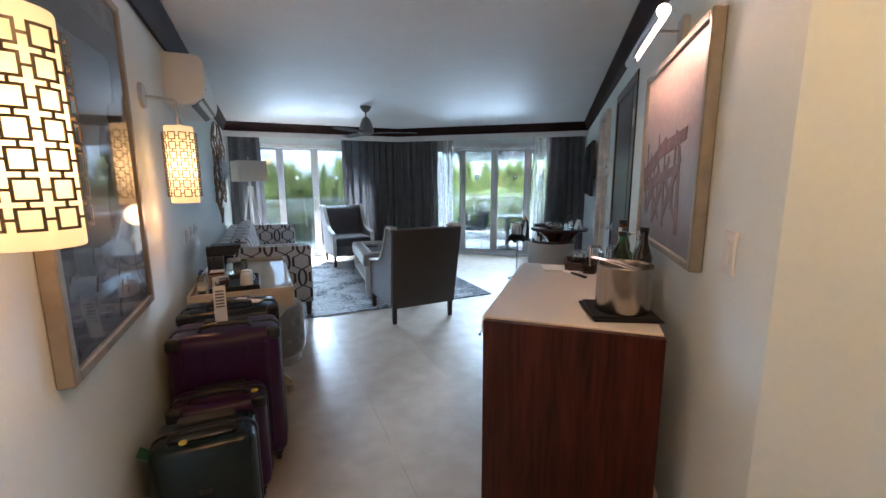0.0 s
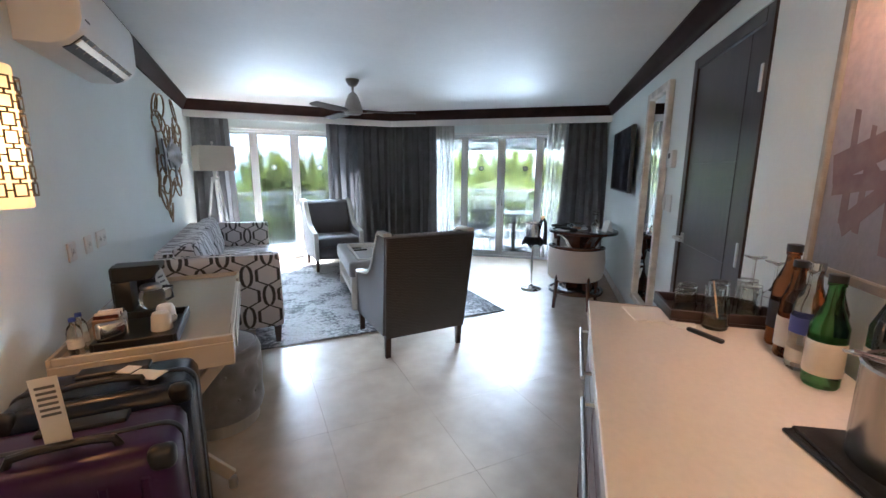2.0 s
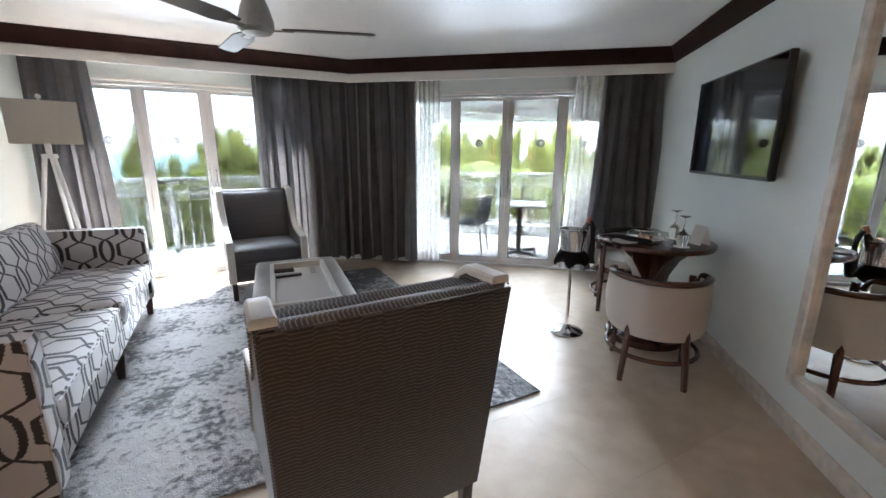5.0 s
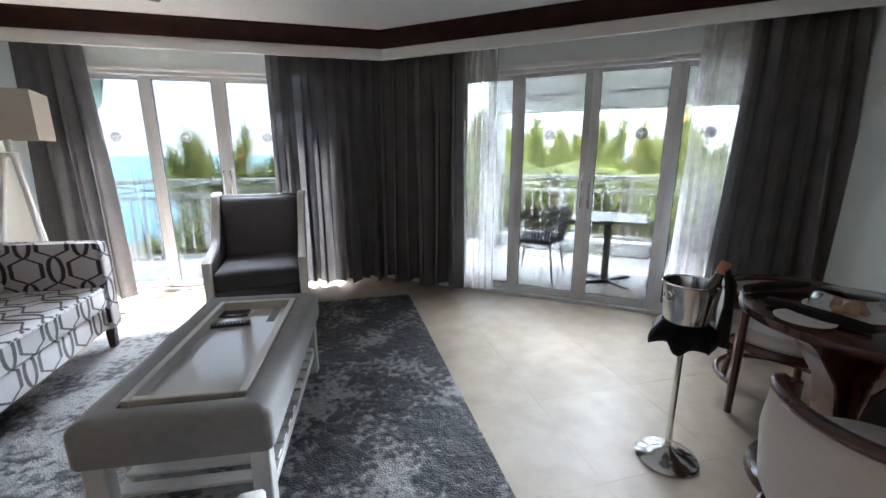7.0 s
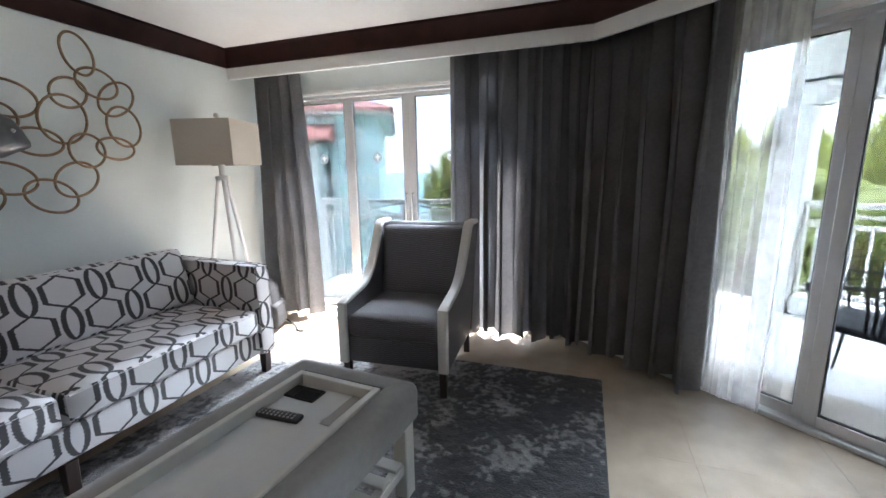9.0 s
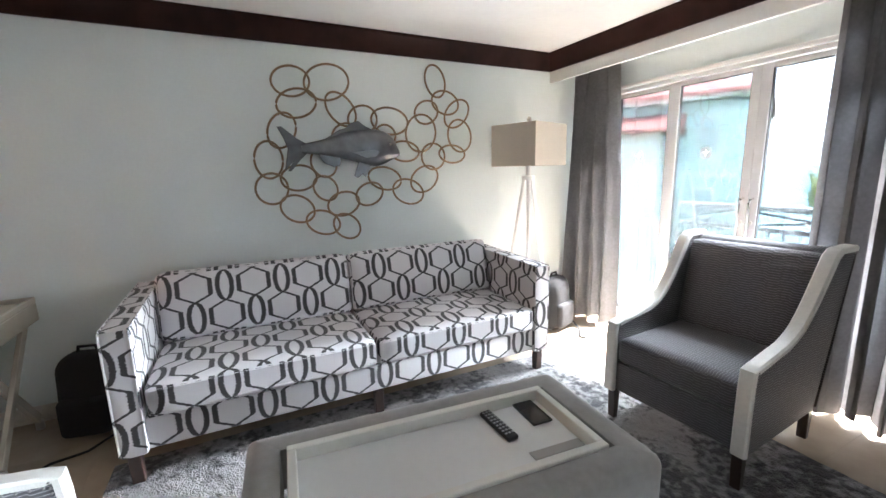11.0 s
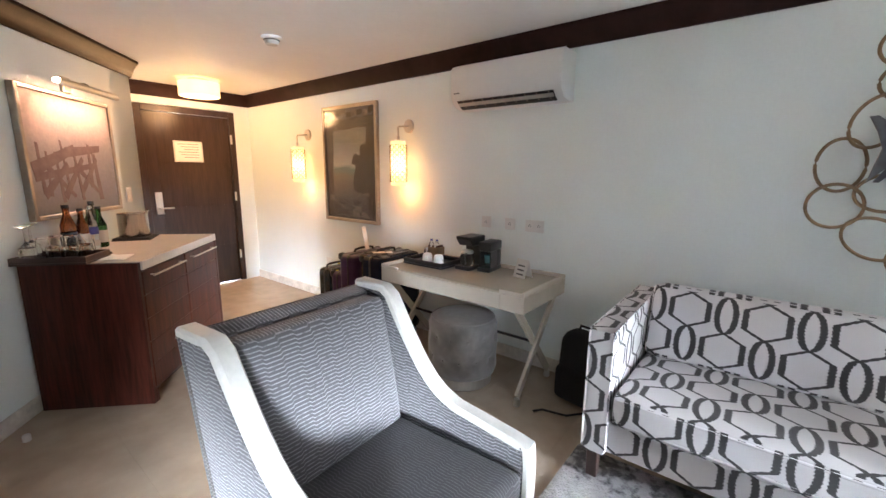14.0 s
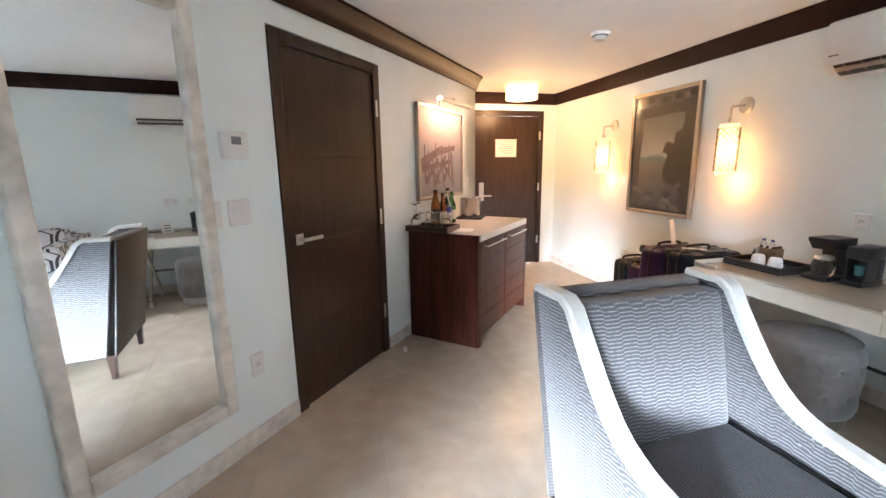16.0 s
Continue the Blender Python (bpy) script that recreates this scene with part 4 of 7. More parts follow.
def armchair(m, label, cloth_in=HEX):
    """Local: faces +y; x across; origin on the floor in the middle."""
    W, D = 0.725, 0.74
    c = thing("armchair", m, label, "armchair", "grey armchairs")
    # side panels: outline in (y, z), high at the back and swept down to the arm
    def crest(y):
        # height of the swept top edge, y from the back
        f = max(0.0, min(1.0, (y + 0.22) / 0.28))
        s = 1 - math.sin(f * math.pi / 2)
        return 0.60 + 0.345 * s ** 1.25 + (0.03 * (1 - f))
    ys = [-0.36 + 0.72 * i / 24 for i in range(25)]
    top = [(y + (0.0 if y > -0.34 else 0.0), crest(y) - (0.05 * max(0, (y - 0.02)) / 0.34)) for y in ys]
    for sx in (-1, 1):
        x0, x1 = (W / 2 - 0.055, W / 2) if sx > 0 else (-W / 2, -W / 2 + 0.055)
        b = bmesh.new()
        prism(b, [(-0.33, 0.17), (0.355, 0.17)] + [(y * 0.985, z - 0.012) for y, z in reversed(top)], "x", x0 + 0.004, x1 - 0.004)
        side = upart("side_panel", b, cloth_in, c)
        t = bmesh.new()
        rows = []
        run = [Vector((0, y, z)) for y, z in top] + [Vector((0, 0.366, 0.48)), Vector((0, 0.366, 0.36)), Vector((0, 0.364, 0.17))]
        for i, p in enumerate(run):
            a, q = run[max(0, i - 1)], run[min(len(run) - 1, i + 1)]
            d = (q - a).normalized()
            nn = Vector((0, -d.z, d.y))
            if i == len(top):
                nn = Vector((0, 0.8, 0.3)).normalized()
            rows.append([t.verts.new((xx, p.y + nn.y * o, p.z + nn.z * o)) for xx, o in ((x0 - 0.004, -0.014), (x0 - 0.004, 0.004), (x0 + 0.004, 0.012), (x1 - 0.004, 0.012), (x1 + 0.004, 0.004), (x1 + 0.004, -0.014))])
        for ra, rb in zip(rows, rows[1:]):
            for j in range(6):
                t.faces.new((ra[j], ra[(j + 1) % 6], rb[(j + 1) % 6], rb[j]))
        t.faces.new(rows[0])
        t.faces.new(rows[-1][::-1])
        part("leather_trim", t, LEATHER, side, "cream leather band along the arm", smooth=40)
        st = bmesh.new()
        for i in range(len(run) - 1):
            seglen = (run[i + 1] - run[i]).length
            for k in range(max(1, int(seglen / 0.016))):
                p = run[i].lerp(run[i + 1], k / max(1, int(seglen / 0.016)))
                d = (run[i + 1] - run[i]).normalized()
                nn = Vector((0, -d.z, d.y))
                for xx in (x0 - 0.003, x1 + 0.003):
                    bmesh.ops.create_icosphere(st, subdivisions=1, radius=0.0045, matrix=Matrix.Translation((xx, p.y - nn.y * 0.02, p.z - nn.z * 0.02)))
        so = part("studs", st, STUD, side, "row of small nickel nail heads")
        so["kind"] = "stuff"
    # back, leaning
    b = bmesh.new()
    prism(b, [(-0.375, 0.17), (-0.375, 0.955), (-0.345, 0.965), (-0.30, 0.95), (-0.23, 0.43), (-0.23, 0.17)], "x", -W / 2 + 0.056, W / 2 - 0.056, 0.006)
    upart("backrest", b, cloth_in, c)
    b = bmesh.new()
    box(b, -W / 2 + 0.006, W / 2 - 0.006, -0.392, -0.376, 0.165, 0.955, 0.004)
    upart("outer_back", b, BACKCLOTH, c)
    b = bmesh.new()
    soft(b, -W / 2 + 0.062, W / 2 - 0.062, -0.045, 0.045, -0.255, 0.25, 0.03, 0.018, axis=1)
    upart("back_cushion", b, cloth_in, c, at=Matrix.Translation((0, -0.235, 0.70)) @ Matrix.Rotation(radians(6), 4, "X"))
    upart("seat_rail", abox(-W / 2 + 0.056, W / 2 - 0.056, -0.22, 0.345, 0.17, 0.335, 0.008), SEATCLOTH, c)
    b = bmesh.new()
    soft(b, -W / 2 + 0.058, W / 2 - 0.058, -0.2, 0.36, 0.337, 0.475, 0.035, 0.02)
    upart("seat_cushion", b, SEATCLOTH, c)
    for x in (-W / 2 + 0.036, W / 2 - 0.036):
        for y in (-0.35, 0.33):
            l = bmesh.new()
            prism(l, [(-0.026, 0.172), (0.026, 0.172), (0.014, 0.0), (-0.014, 0.0)], "x", -0.022, 0.022, 0.003)
            part("leg", l, LEGWOOD, c, at=Matrix.Translation((x, y, 0)))
    for o in list(c.children) + [k for q in c.children for k in q.children]:     # raked back, arms opening to the front
        mb = o.matrix_basis.copy()
        inv = mb.inverted()
        for v in o.data.vertices:
            p = mb @ v.co
            up = max(0.0, min(1.0, (p.z - 0.17) / 0.79))
            rear = max(0.0, min(1.0, (0.02 - p.y) / 0.36))
            p.x *= 0.95 + 0.008 * (p.y + 0.37) / 0.74 + 0.07 * up * rear
            p.y *= 0.92 if p.y > 0 else 1.0
            p.y -= 0.115 * up * rear
            v.co = inv @ p
    return c


RUGZ = 0.012
armchair(Matrix.Translation((1.912, 4.283, 0.002)) @ Matrix.Rotation(radians(3), 4, "Z"), "grey hexagon-weave armchair with cream leather trim, back to the hall")
armchair(Matrix.Translation((1.825, 7.22, RUGZ)) @ Matrix.Rotation(radians(183.5), 4, "Z"), "grey hexagon-weave armchair with cream leather trim by the curtain", SHADEHEX)


def rug():
    m, nt, g, uv, ob, u, v = cloth("distressed_grey_rug", 0.95)
    n1 = g.noise(ob, 3.2, 6)
    n2 = g.noise(ob, 26, 5)
    n3 = g.noise(ob, 120, 2)
    sp = nt.nodes.new("ShaderNodeSeparateXYZ")
    nt.links.new(ob, sp.inputs[0])
    # Dark patches grow towards +x, in place of the pile's changing sheen.
    lean = g.op("MULTIPLY", g.ramp(sp.outputs[0], 1.5, 2.8), 0.10)
    k = g.op("ADD", g.op("ADD", g.op("MULTIPLY", n1, 0.55), g.op("MULTIPLY", n2, 0.45)), lean)
    patch = g.ramp(k, 0.49, 0.585)
    pale = g.mix(n2, (0.22, 0.21, 0.21), (0.40, 0.385, 0.375))
    dark = g.mix(n3, (0.03, 0.03, 0.033), (0.085, 0.083, 0.085))
    nt.links.new(g.mix(patch, pale, dark), nt.nodes["Principled BSDF"].inputs["Base Color"])
    nt.nodes["Principled BSDF"].inputs["Sheen Weight"].default_value = 0.1
    g.bump(g.op("ADD", g.op("MULTIPLY", n3, 0.7), g.op("ADD", n2, g.op("MULTIPLY", g.noise(ob, 9, 3), 2.5))), 0.9, 0.02)
    bm = bmesh.new()
    nx, ny = 60, 76
    vs = [[bm.verts.new((0.70 + 2.355 * i / nx, 4.465 + 2.975 * j / ny, 0.009 + 0.003 * noise.noise((i * 0.5, j * 0.5, 0)))) for i in range(nx + 1)] for j in range(ny + 1)]
    for j in range(ny):
        for i in range(nx):
            bm.faces.new((vs[j][i], vs[j][i + 1], vs[j + 1][i + 1], vs[j + 1][i]))
    edge = bmesh.ops.extrude_edge_only(bm, edges=[e for e in bm.edges if e.is_boundary])
    for e in edge["geom"]:
        if isinstance(e, bmesh.types.BMVert):
            e.co.z = 0.001
    o = solid("rug", bm, m, "distressed grey and charcoal low-pile area rug", "rug")
    return o


rug()

# padded coffee table with a glazed display tray top
VELVET = mat("taupe_grey_velvet", (0.26, 0.245, 0.23), 0.8, grain=0.15, scale=30, big=5, bump=0.1, bscale=200, Sheen_Weight=0.3)
OFFWHITE = mat("off_white_lacquer", (0.62, 0.60, 0.55), 0.35, grain=0.05, scale=20, bump=0.03)
ct = thing("coffee_table", Matrix.Translation((1.945, 5.655, RUGZ)) @ Matrix.Rotation(radians(-5), 4, "Z"), "padded taupe coffee table with glossy white tray top", "coffee table")
tx, ty = 0.305, 0.605
def rim_loft(bm, hx, hy, loops, corner=0.035, seg=5):
    """A closed padded rim round a rectangle: loops of (inset, height)."""
    rows = []
    for inset, z in loops:
        r = max(0.004, corner - inset)
        pts = []
        for q, (sx, sy) in enumerate(((1, 1), (-1, 1), (-1, -1), (1, -1))):
            cx, cy = sx * (hx - inset - r), sy * (hy - inset - r)
            for k in range(seg + 1):
                a = math.pi / 2 * (q + k / seg)
                pts.append(bm.verts.new((cx + r * math.cos(a), cy + r * math.sin(a), z)))
        rows.append(pts)
    n = len(rows[0])
    for ra, rb in zip(rows, rows[1:] + rows[:1]):
        for k in range(n):
            bm.faces.new((ra[k], ra[(k + 1) % n], rb[(k + 1) % n], rb[k]))
    return bm


b = rim_loft(bmesh.new(), tx, ty, [(0.004, 0.352), (0.0, 0.36), (0.0, 0.462), (0.004, 0.478), (0.013, 0.491), (0.028, 0.499), (0.055, 0.503), (0.09, 0.501), (0.105, 0.496), (0.105, 0.352)])
part("padded_rim", b, VELVET, ct, smooth=50)
fr = bmesh.new()
ix, iy = tx - 0.106, ty - 0.126
for x0, x1, y0, y1 in ((-ix, -ix + 0.028, -iy, iy), (ix - 0.028, ix, -iy, iy), (-ix + 0.028, ix - 0.028, -iy, -iy + 0.028), (-ix + 0.028, ix - 0.028, iy - 0.028, iy)):
    box(fr, x0, x1, y0, y1, 0.455, 0.508, 0.003)
part("tray_frame", fr, OFFWHITE, ct, "off-white lacquered tray rim")
TRAYW = mat("glossy_white_tray", (0.70, 0.70, 0.69), 0.12, grain=0.03, Coat_Weight=0.5)
part("tray_bottom", abox(-ix + 0.004, ix - 0.004, -iy + 0.004, iy - 0.004, 0.44, 0.462), TRAYW, ct)
SLOT = mat("grey_slot", (0.3, 0.28, 0.26), 0.5)
part("divider", abox(0.085, 0.125, iy - 0.225, iy - 0.03, 0.4625, 0.465, 0.001), SLOT, ct, "thin grey tray divider")
for x in (-tx + 0.055, tx - 0.055):
    for y in (-ty + 0.055, ty - 0.055):
        part("leg", abox(x - 0.032, x + 0.032, y - 0.032, y + 0.032, 0, 0.36, 0.005), OFFWHITE, ct)
for x in (-tx + 0.055, tx - 0.055):
    part("shelf_rail", abox(x - 0.02, x + 0.02, -ty + 0.088, ty - 0.088, 0.12, 0.16, 0.003), OFFWHITE, ct)
for i in range(11):
    y = -ty + 0.12 + i * (2 * ty - 0.24) / 10
    part("slat", abox(-tx + 0.04, tx - 0.04, y - 0.028, y + 0.028, 0.161, 0.176, 0.003), OFFWHITE, ct)
# things on the tray
rm = thing("remote_control", Matrix.Translation((1.89, 5.89, RUGZ + 0.462)) @ Matrix.Rotation(radians(-88), 4, "Z"), "black television remote control lying in the tray", "remote control")
part("body", abox(-0.022, 0.022, -0.09, 0.09, 0, 0.018, 0.006, seg=2), BLACK, rm)
BTN = mat("grey_rubber_button", (0.35, 0.35, 0.36), 0.6)
for i in range(9):
    for j in range(3):
        part("button", abox(-0.014 + j * 0.014 - 0.0045, -0.014 + j * 0.014 + 0.0045, -0.075 + i * 0.0175 - 0.004, -0.075 + i * 0.0175 + 0.004, 0.018, 0.0205, 0.001), BTN, rm)
cp = thing("phone", Matrix.Translation((1.875, 6.05, RUGZ + 0.462)) @ Matrix.Rotation(radians(-94), 4, "Z"), "small black phone lying in the tray", "phone")
part("body", abox(-0.042, 0.042, -0.075, 0.075, 0, 0.009, 0.004, seg=2), BLACK, cp)
part("screen", abox(-0.038, 0.038, -0.071, 0.071, 0.009, 0.0096), mat("phone_glass", (0.01, 0.01, 0.012), 0.05), cp)

# tripod floor lamp behind the sofa's far arm
LX, LY = 0.345, 7.205
lp = thing("floor_lamp", Matrix.Translation((LX, LY, 0)) @ Matrix.Rotation(radians(16.5), 4, "Z"), "white tripod floor lamp with square cream shade", "floor lamp")
LIN = mat("cream_linen_shade", (0.62, 0.56, 0.47), 0.85, grain=0.06, scale=120, bump=0.15, bscale=300, Transmission_Weight=0.0)
b = bmesh.new()
box(b, -0.205, 0.205, -0.205, 0.205, 1.41, 1.72)
bmesh.ops.delete(b, geom=[f for f in b.faces if abs(f.normal.z) > 0.9], context="FACES_ONLY")
bmesh.ops.solidify(b, geom=b.faces[:], thickness=0.004)
part("shade", b, LIN, lp, "square cream linen drum shade")
b = bmesh.new()
lathe(b, [(0.006, 1.36), (0.006, 1.75), (0.016, 1.752), (0.018, 1.765), (0.010, 1.78), (0.0, 1.783)], 12)
part("finial", b, STEEL, lp)
part("socket", lathe(bmesh.new(), [(0.02, 1.33), (0.022, 1.40), (0.018, 1.45), (0.03, 1.49), (0.03, 1.55), (0.0, 1.58)], 14), WHITE, lp)
part("spider", abox(-0.204, 0.204, -0.005, 0.005, 1.70, 1.705), STEEL, lp)
part("collar", lathe(bmesh.new(), [(0.05, 1.30), (0.05, 1.33), (0.03, 1.335)], 18), WHITE, lp)
for k in range(3):
    a = radians(90 + 120 * k - 20)
    l = bmesh.new()
    tube(l, [(0.03 * math.cos(a), 0.03 * math.sin(a), 1.32), (0.26 * math.cos(a), 0.26 * math.sin(a), 0.0)], [0.017, 0.012], 8)
    part("leg", l, WHITE, lp)

# ceiling fan
NICKEL = mat("dark_brushed_nickel", (0.30, 0.28, 0.26), 0.35, 1.0, grain=0.15, scale=60, bump=0.02)
fn = thing("ceiling_fan", Matrix.Translation((1.79, 5.53, CEIL)), "brushed nickel ceiling fan with three dark blades", "ceiling fan")
part("canopy", lathe(bmesh.new(), [(0.07, 0), (0.068, -0.02), (0.045, -0.06), (0.02, -0.075), (0.0, -0.076)], 24), NICKEL, fn)
part("downrod", lathe(bmesh.new(), [(0.012, -0.07), (0.012, -0.14)], 12), NICKEL, fn)
part("motor", lathe(bmesh.new(), [(0.02, -0.13), (0.045, -0.15), (0.075, -0.22), (0.095, -0.29), (0.095, -0.33), (0.075, -0.35), (0.0, -0.355)], 28), NICKEL, fn)
FANB = mat("dark_grey_fan_blade", (0.06, 0.058, 0.055), 0.4, grain=0.3, scale=10, bump=0.02)
for k in range(3):
    b = bmesh.new()
    prism(b, [(0.14, -0.035), (0.25, -0.062), (0.60, -0.058), (0.64, -0.045), (0.655, 0.0), (0.64, 0.05), (0.25, 0.06), (0.14, 0.035)], "z", -0.004, 0.004, 0.002)
    bl = part("blade", b, FANB, fn, at=Matrix.Rotation(radians(-17 + 120 * k), 4, "Z") @ Matrix.Translation((0, 0, -0.325)) @ Matrix.Rotation(radians(10), 4, "X"))
    part("bracket", abox(0.07, 0.2, -0.02, 0.02, -0.012, -0.005, 0.003), NICKEL, bl)

# wall sculpture: linked rings and a fish; places as (along the wall, height, half width, half height, lean)
BRONZE = mat("antique_bronze", (0.28, 0.19, 0.11), 0.38, 0.85, grain=0.35, scale=25, bump=0.05)
PEWTER = mat("grey_pewter_fish", (0.19, 0.19, 0.20), 0.28, 0.9, grain=0.4, scale=14, bump=0.12, bscale=22)
ws = thing("wall_sculpture", Matrix.Translation((0, 5.24, 0.905)), "bronze ring wall sculpture with a grey metal fish", "wall sculpture")
RINGS = ((180, 143, 68, 52, 5), (312, 138, 84, 64, 12), (195, 220, 72, 52, 15), (360, 235, 48, 72, 35), (135, 320, 48, 68, -25), (80, 428, 50, 68, 0), (82, 535, 58, 58, 30),
         (182, 497, 66, 48, 5), (280, 540, 42, 52, 35), (168, 615, 65, 50, -25), (262, 675, 68, 46, -18), (356, 698, 62, 46, -40), (348, 605, 66, 48, 12), (458, 570, 58, 46, 20),
         (528, 508, 70, 46, -15), (632, 567, 70, 52, -18), (710, 515, 70, 50, 35), (756, 418, 60, 56, 20), (850, 408, 68, 38, -5), (890, 328, 58, 72, 25), (876, 232, 46, 70, -40), (820, 188, 62, 50, -15),
         (773, 102, 46, 68, 8), (728, 232, 60, 46, 30), (700, 320, 72, 78, -20), (560, 274, 80, 52, -8), (445, 272, 58, 54, 15), (620, 396, 64, 42, -5), (280, 440, 48, 56, 15), (540, 330, 45, 42, 0), (370, 330, 55, 40, 25))
PXM = 1.62 / 925.0
for i, (px, py, rx_, ry_, lean) in enumerate(RINGS):
    cy, cz = (px - 25) * PXM, (748 - py) * PXM + 0.015
    pts = []
    ca, sa = math.cos(radians(lean)), math.sin(radians(lean))
    for k in range(36):
        a = 2 * math.pi * k / 36
        ex, ez = rx_ * PXM * math.cos(a), ry_ * PXM * math.sin(a)
        pts.append((0.045 + 0.016 * math.sin(a + i), cy + ex * ca - ez * sa, cz + ex * sa + ez * ca))
    part("ring", tube(bmesh.new(), pts, 0.0075, 8, closed=True), BRONZE, ws)
f = bmesh.new()
body = ((0.30, 0.645, 0.016, 0.03), (0.345, 0.648, 0.022, 0.036), (0.42, 0.653, 0.032, 0.048), (0.50, 0.66, 0.044, 0.066), (0.58, 0.664, 0.052, 0.088), (0.66, 0.664, 0.058, 0.108), (0.74, 0.655, 0.06, 0.124), (0.81, 0.652, 0.058, 0.128), (0.87, 0.655, 0.052, 0.115), (0.92, 0.655, 0.042, 0.09), (0.955, 0.64, 0.03, 0.06), (0.985, 0.615, 0.012, 0.02))
rows = []
for y, z, hx, hz in body:
    rows.append([f.verts.new((0.085 + hx * math.cos(2 * math.pi * k / 16), y, z + hz * math.sin(2 * math.pi * k / 16))) for k in range(16)])
for ra, rb in zip(rows, rows[1:]):
    for k in range(16):
        f.faces.new((ra[k], ra[(k + 1) % 16], rb[(k + 1) % 16], rb[k]))
f.faces.new(rows[0][::-1])
f.faces.new(rows[-1])
prism(f, [(0.30, 0.63), (0.25, 0.58), (0.205, 0.50), (0.225, 0.50), (0.29, 0.575), (0.345, 0.625), (0.345, 0.67), (0.27, 0.715), (0.185, 0.785), (0.158, 0.782), (0.192, 0.715), (0.215, 0.645), (0.20, 0.575), (0.185, 0.50)], "x", 0.078, 0.092, 0.003)
prism(f, [(0.42, 0.69), (0.50, 0.735), (0.55, 0.77), (0.60, 0.785), (0.64, 0.82), (0.69, 0.835), (0.74, 0.80), (0.80, 0.775), (0.70, 0.73), (0.55, 0.70)], "x", 0.079, 0.091, 0.003)
prism(f, [(0.40, 0.615), (0.44, 0.55), (0.50, 0.525), (0.545, 0.53), (0.56, 0.60)], "x", 0.079, 0.091, 0.003)
prism(f, [(0.68, 0.57), (0.64, 0.46), (0.665, 0.445), (0.70, 0.475), (0.72, 0.45), (0.75, 0.50), (0.77, 0.56)], "x", 0.09, 0.102, 0.003)
prism(f, [(0.62, 0.615), (0.72, 0.575), (0.79, 0.585), (0.82, 0.62), (0.78, 0.635)], "x", 0.142, 0.150, 0.003)
part("fish", f, PEWTER, ws, "grey pewter cast fish", at=Matrix.Translation((0.0, 0.0, 0.0)))
e = bmesh.new()
bmesh.ops.create_icosphere(e, subdivisions=2, radius=0.013, matrix=Matrix.Translation((0.128, 0.905, 0.675)))
part("eye", e, CHROME, ws)

# ---- doors ----
DOORWOOD = mat("espresso_door_veneer", (0.040, 0.020, 0.013), 0.32, Specular_IOR_Level=0.35, grain=0.35, scale=12, bump=0.04, bscale=40, stretch=(8, 8, 0.6))
d = thing("door_1", RWALL, "closed dark espresso wood door beside the mirror", "door", kind="structure")
leafm = bmesh.new()
box(leafm, D0 + 0.035, D1 - 0.035, -0.045, -0.005, 0.006, DH - 0.035, 0.002)
part("leaf", leafm, DOORWOOD, d)
for z0, z1 in ((0.02, 0.50), (0.505, 0.985), (0.99, 1.47), (1.475, DH - 0.04)):
    part("panel", abox(D0 + 0.17, D1 - 0.04, -0.0045, -0.0015, z0, z1, 0.0012), DOORWOOD, d)
for x0, x1, z0, z1 in ((D0 - 0.035, D0 + 0.033, 0, DH + 0.03), (D1 - 0.033, D1 + 0.035, 0, DH + 0.03), (D0 + 0.034, D1 - 0.034, DH - 0.033, DH + 0.03)):
    part("door_frame", abox(x0, x1, -0.12, 0.008, z0, z1, 0.003), DOORWOOD, d)
h = bmesh.new()
box(h, D1 - 0.10, D1 - 0.045, -0.003, 0.004, 0.985, 1.045, 0.002)
lathe(h, [(0.011, 0.0), (0.011, 0.05)], 12, m=Matrix.Translation((D1 - 0.073, 0.0, 1.015)) @ Matrix.Rotation(radians(-90), 4, "X"))
box(h, D1 - 0.205, D1 - 0.06, 0.043, 0.056, 1.005, 1.025, 0.004)
part("lever_handle", h, STEEL, d, "brushed steel lever handle")
for z in (0.28, 1.0, 1.75):
    part("hinge", abox(D0 - 0.0, D0 + 0.02, 0.006, 0.013, z, z + 0.11, 0.002), STEEL, d)

e = thing("door_2", Matrix.Translation((0, Y0, 0)), "closed dark wood entry door with evacuation notice", "door", kind="structure")
part("leaf", abox(DOOR_X0 + 0.02, DOOR_X1 - 0.02, -0.07, -0.02, 0.006, DOOR_H - 0.03, 0.002), DOORWOOD, e)
for z0, z1 in ((0.03, 0.5), (0.505, 1.0), (1.005, 1.5), (1.505, DOOR_H - 0.05)):
    part("panel", abox(DOOR_X0 + 0.04, DOOR_X1 - 0.14, -0.0195, -0.0165, z0, z1, 0.0012), DOORWOOD, e)
for x0, x1, z0, z1 in ((DOOR_X0 - 0.045, DOOR_X0 + 0.018, 0, DOOR_H + 0.04), (DOOR_X1 - 0.018, DOOR_X1 + 0.045, 0, DOOR_H + 0.04), (DOOR_X0 + 0.019, DOOR_X1 - 0.019, DOOR_H - 0.028, DOOR_H + 0.04)):
    part("door_frame", abox(x0, x1, -0.15, 0.01, z0, z1, 0.003), DOORWOOD, e)
h = bmesh.new()
box(h, DOOR_X1 - 0.14, DOOR_X1 - 0.07, -0.0163, 0.0, 0.93, 1.18, 0.004)
tube(h, [(DOOR_X1 - 0.10, 0.0, 1.0), (DOOR_X1 - 0.10, 0.05, 1.0), (DOOR_X1 - 0.12, 0.055, 1.0), (DOOR_X1 - 0.23, 0.055, 1.0)], 0.009, 8)
